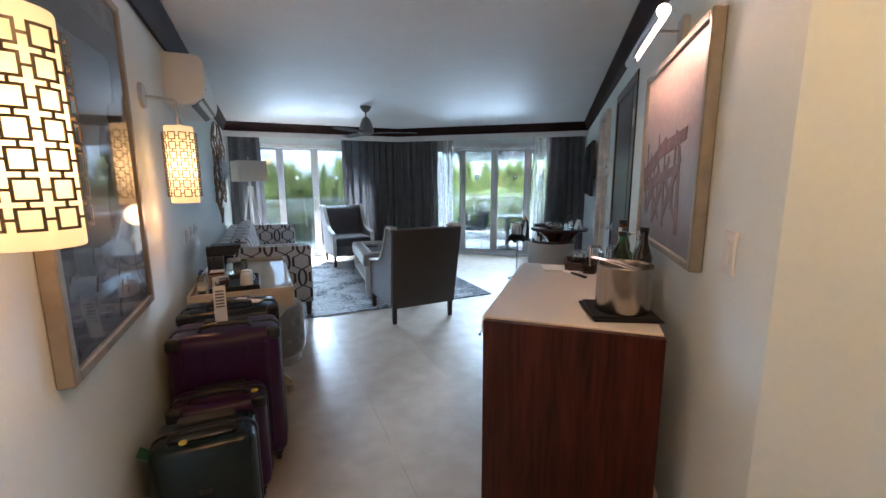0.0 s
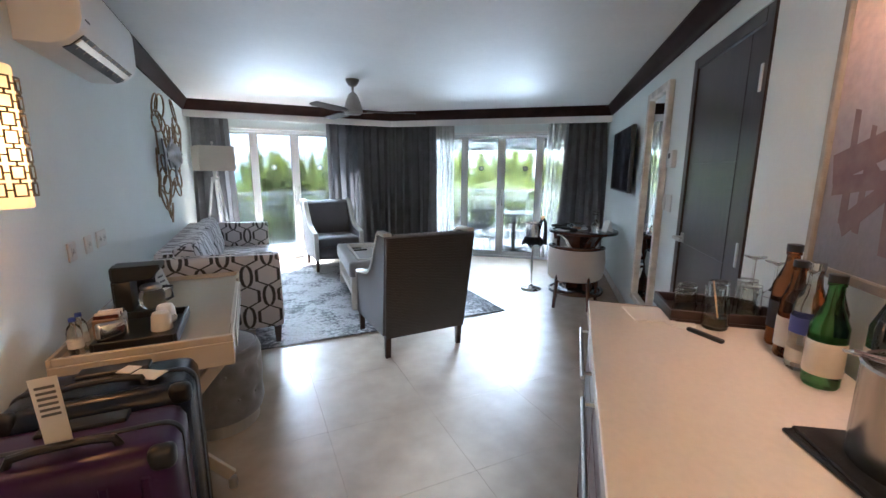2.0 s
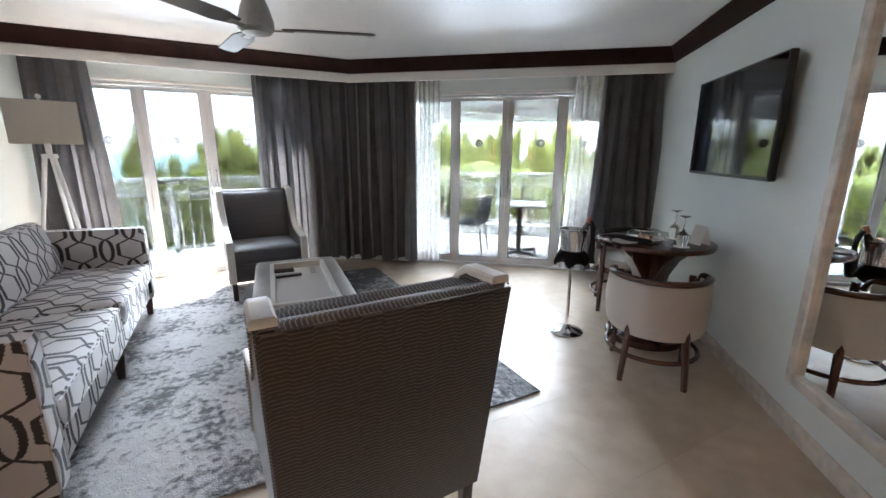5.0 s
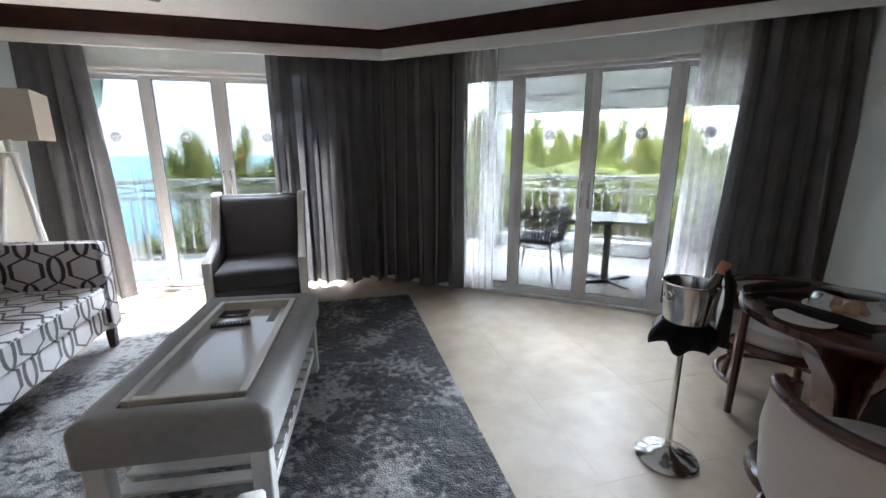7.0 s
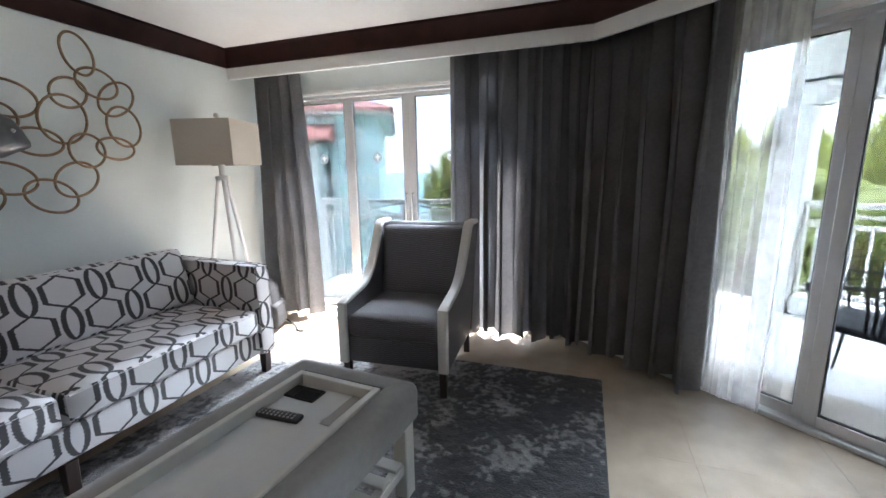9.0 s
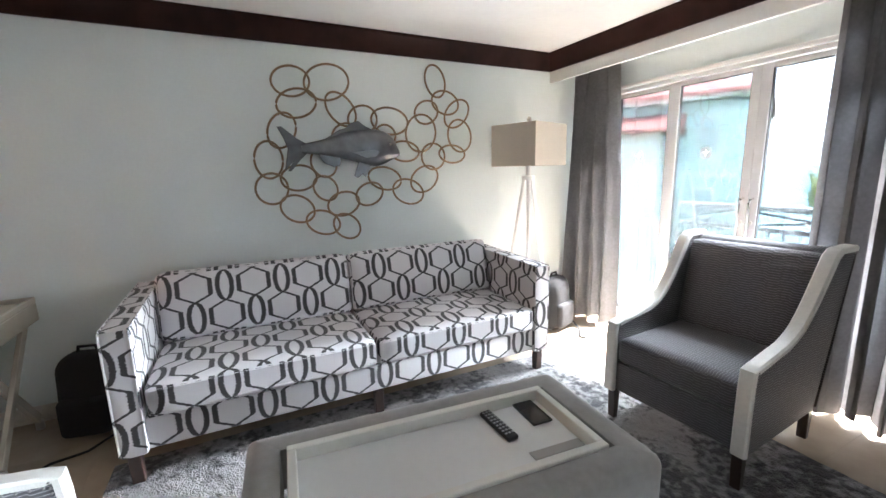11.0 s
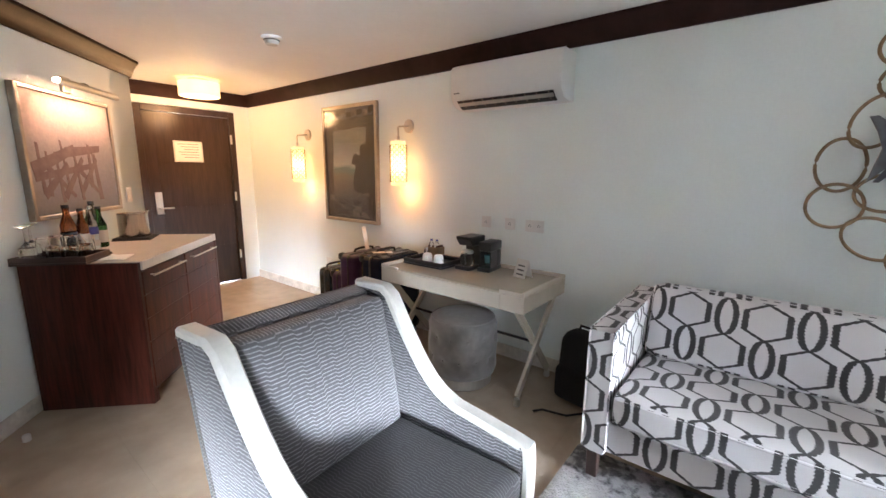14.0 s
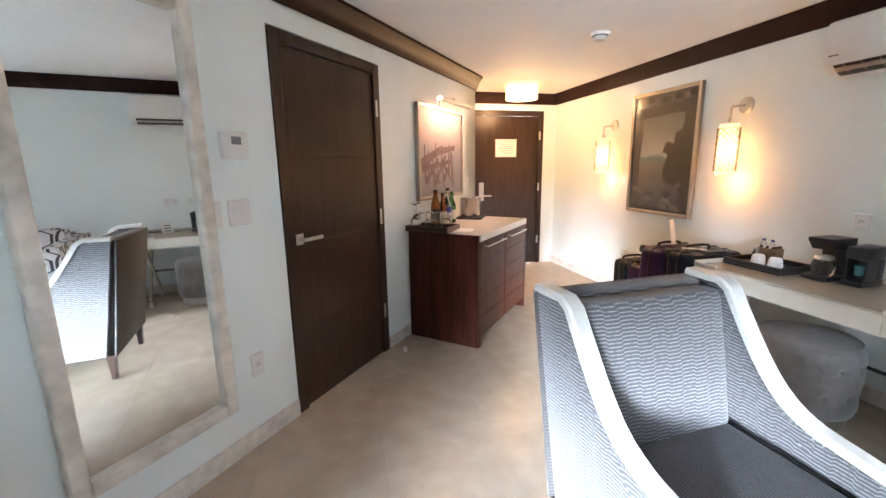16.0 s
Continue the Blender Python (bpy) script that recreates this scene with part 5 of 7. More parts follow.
part("lock_handle", h, STEEL, e, "steel card lock with lever")
for z in (0.3, 1.05, 1.75):
    part("hinge", abox(DOOR_X0 - 0.002, DOOR_X0 + 0.024, 0.0102, 0.017, z, z + 0.11, 0.002), STEEL, e)
PAPER = mat("white_paper", (0.75, 0.74, 0.70), 0.7, grain=0.03)
INK = mat("grey_print", (0.12, 0.12, 0.12), 0.7)
nt_ = thing("door_notice", Matrix.Translation((0.74, Y0 - 0.0150, 1.64)), "white framed evacuation notice on the entry door", "sign")
part("frame", abox(-0.155, 0.155, 0, 0.006, -0.12, 0.12, 0.002), STEEL, nt_)
part("paper", abox(-0.142, 0.142, 0.0062, 0.0075, -0.108, 0.108), PAPER, nt_)
for i in range(6):
    part("text_line", abox(-0.11, 0.11 - 0.03 * (i % 3), 0.0076, 0.0082, 0.08 - i * 0.03, 0.086 - i * 0.03), INK, nt_)

# ---- pictures ----
def picture(name, m, w, h, frame_w, fmat, label):
    """A framed canvas: x across, z up, y towards the room."""
    p = thing(name, m, label, "picture")
    for x0, x1, z0, z1 in ((-w / 2, -w / 2 + frame_w, -h / 2, h / 2), (w / 2 - frame_w, w / 2, -h / 2, h / 2), (-w / 2 + frame_w, w / 2 - frame_w, -h / 2, -h / 2 + frame_w), (-w / 2 + frame_w, w / 2 - frame_w, h / 2 - frame_w, h / 2)):
        part("frame_bar", abox(x0, x1, 0.002, 0.042, z0, z1, 0.004), fmat, p)
    return p


def canvas(name, stops, axis_scale, warp, seed):
    """A painted picture: bands from bottom to top with rough brush warp."""
    m, nt, g, uv, ob, u, v = cloth(name, 0.4)
    nt.nodes["Principled BSDF"].inputs["Sheen Weight"].default_value = 0.0
    sp = nt.nodes.new("ShaderNodeSeparateXYZ")
    nt.links.new(ob, sp.inputs[0])
    z = g.op("ADD", g.op("MULTIPLY", sp.outputs[2], axis_scale), 0.5)
    z = g.op("ADD", z, g.op("MULTIPLY", g.op("SUBTRACT", g.noise(ob, 7 + seed, 5), 0.5), warp))
    r = nt.nodes.new("ShaderNodeValToRGB")
    nt.links.new(z, r.inputs[0])
    els = r.color_ramp.elements
    while len(els) < len(stops):
        els.new(0.5)
    for el, (pos, c) in zip(els, stops):
        el.position, el.color = pos, (*c, 1)
    br = g.mix(g.ramp(g.noise(ob, 40, 4), 0.3, 0.7), r.outputs[0], (0.10, 0.10, 0.11))
    k = nt.nodes.new("ShaderNodeMix")
    k.data_type = "RGBA"
    k.inputs["Factor"].default_value = 0.25
    nt.links.new(r.outputs[0], k.inputs["A"])
    nt.links.new(br, k.inputs["B"])
    nt.links.new(k.outputs["Result"], nt.nodes["Principled BSDF"].inputs["Base Color"])
    g.bump(g.noise(ob, 60, 4), 0.3, 0.004)
    return m


SILVERF = mat("champagne_frame", (0.36, 0.31, 0.25), 0.35, 0.5, grain=0.2, scale=20, bump=0.1)
SKYDARK = canvas("stormy_beach_view", [(0.0, (0.03, 0.026, 0.026)), (0.26, (0.08, 0.068, 0.064)), (0.38, (0.12, 0.11, 0.10)), (0.46, (0.08, 0.15, 0.16)), (0.49, (0.30, 0.32, 0.33)), (0.60, (0.22, 0.23, 0.25)), (0.75, (0.10, 0.108, 0.13)), (1.0, (0.04, 0.045, 0.06))], 1.15, 0.12, 1)
DARKPAINT = mat("dark_brown_driftwood_paint", (0.020, 0.015, 0.014), 0.6, grain=0.5, scale=9, bump=0.2, bscale=20, second=(0.035, 0.027, 0.025))
STONEPAINT = mat("grey_stone_paint", (0.11, 0.095, 0.09), 0.45, grain=0.5, scale=14, bump=0.2, bscale=25, second=(0.025, 0.02, 0.02))
MP = Matrix(((0, 1, 0, 0.0), (-1, 0, 0, 1.765), (0, 0, 1, 1.497), (0, 0, 0, 1)))
pc = picture("painting", MP, 0.83, 1.15, 0.032, SILVERF, "dark beach painting seen through a window arch, champagne frame")
part("canvas", abox(-0.383, 0.383, 0.004, 0.026, -0.543, 0.543), SKYDARK, pc, smooth=0)
ra = random.Random(33)


def ragged(o, steps, jag):
    """An outline with a rough, hand-painted edge."""
    out = []
    for (p, q), (p2, q2) in zip(o, o[1:] + o[:1]):
        for k in range(steps):
            f = k / steps
            out.append((max(-0.382, min(0.382, p + (p2 - p) * f + ra.uniform(-jag, jag))), max(-0.542, min(0.542, q + (q2 - q) * f + ra.uniform(-jag, jag)))))
    return out


for o in ([(-0.38, -0.54), (-0.27, -0.42), (-0.235, -0.1), (-0.25, 0.36), (-0.38, 0.5)], [(0.38, -0.54), (0.38, 0.5), (0.25, 0.36), (0.27, -0.1), (0.28, -0.42)], [(-0.36, 0.345), (0.36, 0.335), (0.37, 0.44), (-0.37, 0.45)]):
    part("painted_arch", prism(bmesh.new(), ragged(o, 9, 0.007), "y", 0.0262, 0.0272), DARKPAINT, pc)
part("painted_tree", prism(bmesh.new(), ragged([(-0.25, -0.30), (-0.06, -0.27), (-0.05, -0.12), (-0.10, -0.02), (-0.03, 0.02), (-0.06, 0.11), (-0.15, 0.09), (-0.17, 0.19), (-0.25, 0.2)], 6, 0.014), "y", 0.0274, 0.0280), DARKPAINT, pc)
for k in range(16):
    u, z, r_ = ra.uniform(-0.33, 0.33), ra.uniform(-0.50, -0.28), ra.uniform(0.02, 0.05)
    part("painted_stone", prism(bmesh.new(), ragged([(u - r_ * 1.5, z - r_ * 0.5), (u + r_ * 1.4, z - r_ * 0.6), (u + r_, z + r_ * 0.5), (u - r_ * 0.8, z + r_ * 0.4)], 3, 0.006), "y", 0.0282, 0.0284 + 0.0002 * k), STONEPAINT if k % 3 else DARKPAINT, pc)
for k in range(9):
    u, z = -0.33 + 0.082 * k, ra.uniform(0.47, 0.515)
    part("painted_stone", prism(bmesh.new(), ragged([(u - 0.045, z - 0.025), (u + 0.04, z - 0.03), (u + 0.035, z + 0.02), (u - 0.03, z + 0.025)], 3, 0.007), "y", 0.0282, 0.0284 + 0.0002 * k), STONEPAINT if k % 2 else DARKPAINT, pc)

COATED = glass_mat("coated_picture_glass", (1, 1, 1), 0.03, 1.18)


def glazing(pic, w, h, y):
    """A thin clear picture glass in front of the paint."""
    g = part("glazing", abox(-w, w, y, y + 0.0015, -h, h), COATED, pic, "thin clear picture glass", smooth=0)
    g.visible_shadow = False


glazing(pc, 0.382, 0.542, 0.0330)
PINKSKY = canvas("misty_pier_sky", [(0.0, (0.17, 0.16, 0.17)), (0.22, (0.22, 0.20, 0.22)), (0.42, (0.30, 0.27, 0.29)), (0.58, (0.38, 0.33, 0.34)), (0.78, (0.56, 0.42, 0.38)), (1.0, (0.66, 0.47, 0.38))], 1.25, 0.18, 3)
PIER = mat("brown_pier_paint", (0.10, 0.055, 0.055), 0.6, grain=0.6, scale=22, big=9, second=(0.20, 0.135, 0.135), bump=0.2, bscale=30)
MP2 = RWALL @ Matrix.Translation((-0.95, 0.0, 1.52))
pq = picture("painting", MP2, 0.94, 0.80, 0.028, SILVERF, "misty pink pier painting over the bar in a champagne frame")
part("canvas", abox(-0.44, 0.44, 0.004, 0.03, -0.372, 0.372), PINKSKY, pq, smooth=0)
rp = random.Random(21)


def timber(u0, z0, u1, z1, w):
    """One painted pier timber: a tapering brush stroke between two points of the canvas."""
    d = Vector((u1 - u0, z1 - z0)).normalized() * w / 2
    q = Vector((-d.y, d.x))
    a, c = Vector((u0, z0)), Vector((u1, z1))
    o = [a + q * 1.15 - d * 0.3, a - q * 1.1, (a + c) / 2 - q * 0.85, c - q * 0.7 + d * 0.4, c + q * 0.8, (a + c) / 2 + q]
    part("painted_timber", prism(bmesh.new(), [(v.x, v.y) for v in o], "y", 0.0302, 0.0302 + 0.0006 * rp.uniform(1, 2.4)), PIER, pq)


for k in range(7):
    u = 0.36 - 0.095 * k + rp.uniform(-0.03, 0.03)
    timber(u, -0.31 + rp.uniform(0, 0.1), u + rp.uniform(-0.05, 0.05), -0.03 + rp.uniform(0.0, 0.20), rp.uniform(0.022, 0.05))
for u0, z0, u1, z1, w in ((0.41, -0.09, 0.02, 0.045, 0.075), (0.10, 0.02, -0.27, 0.06, 0.06), (0.40, -0.14, -0.20, -0.06, 0.045), (0.34, -0.25, 0.10, -0.06, 0.05), (0.16, -0.27, -0.06, -0.02, 0.045), (-0.02, -0.24, -0.22, -0.02, 0.04), (0.28, -0.08, 0.06, -0.27, 0.035), (0.02, -0.06, -0.20, -0.25, 0.035)):
    timber(u0, z0, u1, z1, w)

# picture lamp over the bar painting
WARM = (1.0, 0.42, 0.15)
pl = thing("picture_lamp", RWALL @ Matrix.Translation((-0.98, 0.0, 1.985)), "chrome picture lamp over the bar painting, lit warm", "lamp")
part("wall_plate", abox(-0.04, 0.04, 0.0, 0.025, -0.05, 0.05, 0.004), STEEL, pl)
t = bmesh.new()
tube(t, [(0, 0.02, 0), (0, 0.13, 0.012), (0, 0.15, 0.0)], 0.006, 8)
part("arm", t, STEEL, pl)
t = bmesh.new()
prism(t, [(0.15 + r * math.cos(a), -0.026 + r * math.sin(a)) for r, a0, a1 in ((0.024, -1.15, 3.5), (0.021, 3.5, -1.15)) for a in (a0 + (a1 - a0) * k / 10 for k in range(11))], "x", -0.32, 0.32)
part("tube_housing", t, STEEL, pl)
t = bmesh.new()
tube(t, [(-0.30, 0.148, -0.014), (0.30, 0.148, -0.014)], 0.0045, 8)
part("bulb", t, glow("picture_lamp_bulb", (1.0, 0.56, 0.34), 12.0), pl)

# wall sconces: a glowing cylinder inside a pierced metal sleeve
SCONCE = glow("warm_sconce_glass", (1.0, 0.47, 0.14), 1.0)
sc_g = Graph(SCONCE.node_tree)      # the bulb glows through the middle of the glass
sc_p = SCONCE.node_tree.nodes.new("ShaderNodeSeparateXYZ")
SCONCE.node_tree.links.new(SCONCE.node_tree.nodes.new("ShaderNodeTexCoord").outputs["Object"], sc_p.inputs[0])
sc_k = sc_g.op("POWER", sc_g.ramp(sc_g.op("ABSOLUTE", sc_g.op("ADD", sc_p.outputs[2], 0.33)), 0.20, 0.0), 1.6)
SCONCE.node_tree.links.new(sc_g.op("ADD", sc_g.op("MULTIPLY", sc_k, 0.30), 0.05), SCONCE.node_tree.nodes["Principled BSDF"].inputs["Emission Strength"])
BRASS = mat("aged_nickel_sleeve", (0.20, 0.16, 0.11), 0.35, 0.85, grain=0.25, scale=40)


def sconce(y, label):
    s = thing("wall_sconce", Matrix.Translation((0, y, 1.82)), label, "wall lamp", "pierced sconces")
    part("wall_plate", lathe(bmesh.new(), [(0.058, 0.0), (0.058, 0.012), (0.05, 0.018), (0.0, 0.019)], 28, m=Matrix.Rotation(radians(90), 4, "Y")), STEEL, s)
    a = bmesh.new()
    tube(a, [(0.01, 0, 0), (0.133, 0, -0.012), (0.14, 0, -0.02), (0.14, 0, -0.10)], 0.007, 8)
    part("arm", a, STEEL, s)
    part("holder", lathe(bmesh.new(), [(0.0, -0.09), (0.012, -0.092), (0.012, -0.125), (0.022, -0.13), (0.022, -0.16)], 16, m=Matrix.Translation((0.14, 0, 0.0))), STEEL, s)
    g = bmesh.new()
    lathe(g, [(0.061, -0.507), (0.063, -0.504), (0.063, -0.138), (0.061, -0.135)], 32, m=Matrix.Translation((0.14, 0, 0)), cap=False)
    bmesh.ops.solidify(g, geom=g.faces[:], thickness=0.003)
    sh = part("glass_shade", g, SCONCE, s, "glowing cream glass cylinder")
    w = bmesh.new()
    R, cols, rowsn = 0.074, 10, 7
    pitch_a, pitch_z = 2 * math.pi / cols, 0.0455

    def bar(a0, a1, z0, z1, k):
        st = max(1, int((a1 - a0) / 0.12))
        for i in range(st):
            b0, b1 = a0 + (a1 - a0) * i / st, a0 + (a1 - a0) * (i + 1) / st
            q = [w.verts.new((0.14 + r * math.cos(b), r * math.sin(b), z)) for r in (R - 0.0012, R + 0.0012) for b, z in ((b0, z0), (b1, z0), (b1, z1), (b0, z1))]
            for f in ((0, 3, 2, 1), (4, 5, 6, 7), (0, 1, 5, 4), (1, 2, 6, 5), (2, 3, 7, 6), (3, 0, 4, 7)):
                w.faces.new([q[j] for j in f])
    bw = 0.0046
    for c in range(cols):
        for r in range(rowsn):
            a = c * pitch_a
            z = -0.184 - r * pitch_z
            ha, hz = pitch_a * 0.375, pitch_z * 0.415
            wa = bw / R
            bar(a - ha, a + ha, z + hz - bw, z + hz, 0)
            bar(a - ha, a + ha, z - hz, z - hz + bw, 0)
            bar(a - ha, a - ha + wa, z - hz + bw, z + hz - bw, 0)
            bar(a + ha - wa, a + ha, z - hz + bw, z + hz - bw, 0)
            if r < rowsn - 1:
                bar(a - wa / 2, a + wa / 2, z - pitch_z + hz, z - hz, 0)
            bar(a + ha, a + pitch_a - ha, z - bw / 2, z + bw / 2, 0)
    part("pierced_sleeve", w, BRASS, s, "pierced square-link metal sleeve", smooth=0)
    b = new("sconce_bulb", bpy.data.lights.new("sconce_bulb", "POINT"))
    b.data.energy, b.data.color, b.data.shadow_soft_size = 0.085, WARM, 0.05
    b.parent = s
    b.location = (0.14, 0, -0.56)


sconce(1.03, "lit wall sconce with pierced metal sleeve near the entry")
sconce(2.565, "lit wall sconce with pierced metal sleeve over the luggage")

# drum ceiling light at the entry
dl = thing("ceiling_light", Matrix.Translation((0.80, 0.32, CEIL)), "glowing drum ceiling light above the entry", "ceiling lamp")
part("ceiling_plate", lathe(bmesh.new(), [(0.10, 0), (0.10, -0.02), (0.0, -0.021)], 28), STEEL, dl)
part("shade", lathe(bmesh.new(), [(0.0, -0.03), (0.185, -0.03), (0.19, -0.035), (0.19, -0.165), (0.185, -0.17), (0.0, -0.17)], 40, cap=False), glow("warm_drum_shade", (1.0, 0.50, 0.14), 0.10), dl)
for k in range(3):
    a = 2.094 * k
    part("clip", abox(-0.004, 0.004, -0.003, 0.003, -0.032, -0.018, m=Matrix.Translation((0.08 * math.cos(a), 0.08 * math.sin(a), 0))), STEEL, dl)
for nm, x, y, z, wt in (("entry_bulb", 0.88, 0.5, CEIL - 0.20, 0.95),):
    b = new(nm, bpy.data.lights.new(nm, "POINT"))
    b.data.energy, b.data.color, b.data.shadow_soft_size = wt, (1.0, 0.54, 0.22), 0.12
    b.parent = dl
    b.location = (0, 0, -0.23)

# smoke detector
# White detector's head greyed to carry the shade on its underside.
DETECT = mat("shade_grey_detector_plastic", (0.50, 0.49, 0.47), 0.45, grain=0.05)
sd = thing("smoke_detector", Matrix.Translation((1.05, 2.24, CEIL)), "white round smoke detector on the ceiling", "smoke detector")
part("base", lathe(bmesh.new(), [(0.07, 0), (0.07, -0.016), (0.06, -0.02)], 28), WHITE, sd)
part("head", lathe(bmesh.new(), [(0.045, -0.02), (0.048, -0.035), (0.04, -0.05), (0.0, -0.052)], 24), DETECT, sd)
# Dark ring added for the shade between base and head.
part("sensor_slot", lathe(bmesh.new(), [(0.058, -0.018), (0.052, -0.024), (0.044, -0.0245)], 28, cap=False), GASKET, sd)

# ---- split air conditioner ----
ac = thing("air_conditioner", Matrix.Translation((0, 3.185, 1.885)), "white wall-mounted split air conditioner", "air conditioner")
prof = [(0.0, 0.30), (0.17, 0.30), (0.205, 0.285), (0.215, 0.25), (0.215, 0.10), (0.20, 0.055), (0.15, 0.012), (0.10, 0.0), (0.0, 0.0)]
part("body", prism(bmesh.new(), prof, "y", 0.0, 0.845, 0.006, seg=2), mat("white_abs_plastic", (0.72, 0.71, 0.69), 0.35, grain=0.02), ac)
part("outlet", prism(bmesh.new(), [(0.126, 0.003), (0.150, 0.0135), (0.198, 0.0545), (0.2015, 0.0510), (0.1535, 0.0095), (0.128, -0.001)], "y", 0.05, 0.79), BLACK, ac)
part("louver", prism(bmesh.new(), [(0.165, 0.0215), (0.186, 0.0395), (0.190, 0.035), (0.169, 0.0170)], "y", 0.055, 0.785), STEEL, ac, "slim grey outlet louver")
for i in range(9):
    y = 0.10 + i * 0.082
    part("vane", prism(bmesh.new(), [(0.152, 0.012), (0.199, 0.0525), (0.2025, 0.049), (0.1555, 0.0085)], "y", y, y + 0.004), GROUT, ac)
part("badge", abox(0.2152, 0.2165, 0.03, 0.08, 0.10, 0.108), INK, ac)

# ---- switches, sockets, thermostat ----
PLATE = mat("white_plastic_plate", (0.74, 0.74, 0.72), 0.4, grain=0.02)


def plate(name, m, w, h, kind, label, category):
    p = thing(name, m, label, category)
    part("faceplate", abox(-w / 2, w / 2, 0.0, 0.009, -h / 2, h / 2, 0.003), PLATE, p)
    if kind == "switch":
        n = 1 if w < 0.1 else 2
        for i in range(n):
            x = (i - (n - 1) / 2) * 0.045
            part("rocker", abox(x - 0.016, x + 0.016, 0.0092, 0.013, -0.034, 0.034, 0.002), PLATE, p)
    else:
        n = 1 if w < 0.1 else 2
        for i in range(n):
            x = (i - (n - 1) / 2) * 0.07
            part("socket", abox(x - 0.018, x + 0.018, 0.0092, 0.0115, -0.02, 0.02, 0.002), PLATE, p)
            for q in (-0.008, 0.008):
                part("pin_hole", abox(x + q - 0.002, x + q + 0.002, 0.0116, 0.0121, -0.008, 0.004), INK, p)
            part("pin_hole", abox(x - 0.002, x + 0.002, 0.0116, 0.0121, 0.006, 0.013), INK, p)


def west(y, z):
    return Matrix(((0, 1, 0, 0.0), (-1, 0, 0, y), (0, 0, 1, z), (0, 0, 0, 1)))


plate("wall_socket", west(3.39, 1.055), 0.086, 0.086, "socket", "white data socket above the desk", "socket")
plate("wall_socket", west(3.60, 1.055), 0.086, 0.086, "socket", "white television socket above the desk", "socket")
plate("wall_socket", west(3.80, 1.055), 0.146, 0.086, "socket", "white double power socket above the desk", "socket")
plate("wall_socket", west(1.32, 0.42), 0.086, 0.13, "socket", "white power socket low beside the luggage", "socket")
plate("light_switch", RWALL @ Matrix.Translation((-1.62, 0, 1.22)), 0.075, 0.12, "switch", "white rocker light switch by the bar painting", "switch")
plate("light_switch", RWALL @ Matrix.Translation((1.225, 0, 1.205)), 0.12, 0.12, "switch", "white double light switch beside the door", "switch")
plate("light_switch", RWALL @ Matrix.Translation((1.345, 0, 1.205)), 0.05, 0.12, "switch", "narrow white switch beside the mirror", "switch")
plate("wall_socket", RWALL @ Matrix.Translation((1.22, 0, 0.43)), 0.075, 0.12, "socket", "white power socket low beside the door", "socket")
th = thing("thermostat", RWALL @ Matrix.Translation((1.225, 0, 1.51)), "white room thermostat with small dark display", "thermostat")
part("body", abox(-0.065, 0.065, 0.0, 0.032, -0.06, 0.06, 0.006, seg=2), PLATE, th)
part("display", abox(-0.025, 0.025, 0.0322, 0.0335, 0.005, 0.04), INK, th)

# ---- mirror ----
FOIL = mat("distressed_silver_leaf", (0.70, 0.66, 0.60), 0.45, 0.15, grain=0.3, scale=16, big=5, bump=0.15, bscale=30)
mi = thing("wall_mirror", RWALL @ Matrix.Translation((1.70, 0, 1.17)), "tall wall mirror in a distressed champagne frame", "mirror")
for x0, x1, z0, z1 in ((-0.325, -0.265, -0.90, 0.90), (0.265, 0.325, -0.90, 0.90), (-0.265, 0.265, -0.90, -0.84), (-0.265, 0.265, 0.84, 0.90)):
    part("frame_bar", abox(x0, x1, 0.001, 0.045, z0, z1, 0.006), FOIL, mi)
part("glass", abox(-0.268, 0.268, 0.004, 0.018, -0.843, 0.843), MIRROR, mi, smooth=0)
part("backing", abox(-0.26, 0.26, 0.0005, 0.0035, -0.83, 0.83), BLACK, mi)

# ---- television ----
tv = thing("television", RWALL @ Matrix.Translation((2.965, 0, 1.545)), "black flat television switched off on the wall", "television")
part("casing", abox(-0.565, 0.565, 0.045, 0.085, -0.33, 0.33, 0.006), BLACK, tv)
part("screen", abox(-0.553, 0.553, 0.0852, 0.0868, -0.311, 0.318), mat("dark_screen_glass", (0.006, 0.007, 0.012), 0.06, grain=0.0), tv)
part("bracket", abox(-0.15, 0.15, 0.0, 0.0448, -0.12, 0.12), IRON, tv)

# ---- bar cabinet ----
MAHOG = mat("red_brown_mahogany", (0.060, 0.015, 0.009), 0.36, Specular_IOR_Level=0.2, grain=0.6, scale=12, bump=0.03, bscale=40, stretch=(6, 6, 0.5))
STONE = mat("cream_quartz_top", (0.74, 0.68, 0.60), 0.16, grain=0.05, scale=60, bump=0.01)
bc = thing("bar_cabinet", RWALL @ Matrix.Translation((-0.875, 0.038, 0)) @ Matrix.Rotation(radians(-3.5), 4, "Z"), "mahogany bar cabinet with cream stone top and steel pulls", "cabinet")
CW, CD = 0.575, 0.64
part("side_panel", abox(-CW, -CW + 0.03, 0.02, CD, 0.0, 0.895, 0.002), MAHOG, bc)
part("side_panel", abox(CW - 0.03, CW, 0.02, CD, 0.0, 0.895, 0.002), MAHOG, bc)
part("body", abox(-CW + 0.0305, CW - 0.0305, 0.02, CD - 0.03, 0.08, 0.845), MAHOG, bc)
part("plinth", abox(-CW + 0.0305, CW - 0.0305, 0.04, CD - 0.08, 0.0, 0.079), DARKWOOD, bc)
part("stone_top", abox(-CW + 0.031, CW - 0.031, 0.022, CD + 0.012, 0.847, 0.902, 0.003), STONE, bc, "cream quartz top slab")
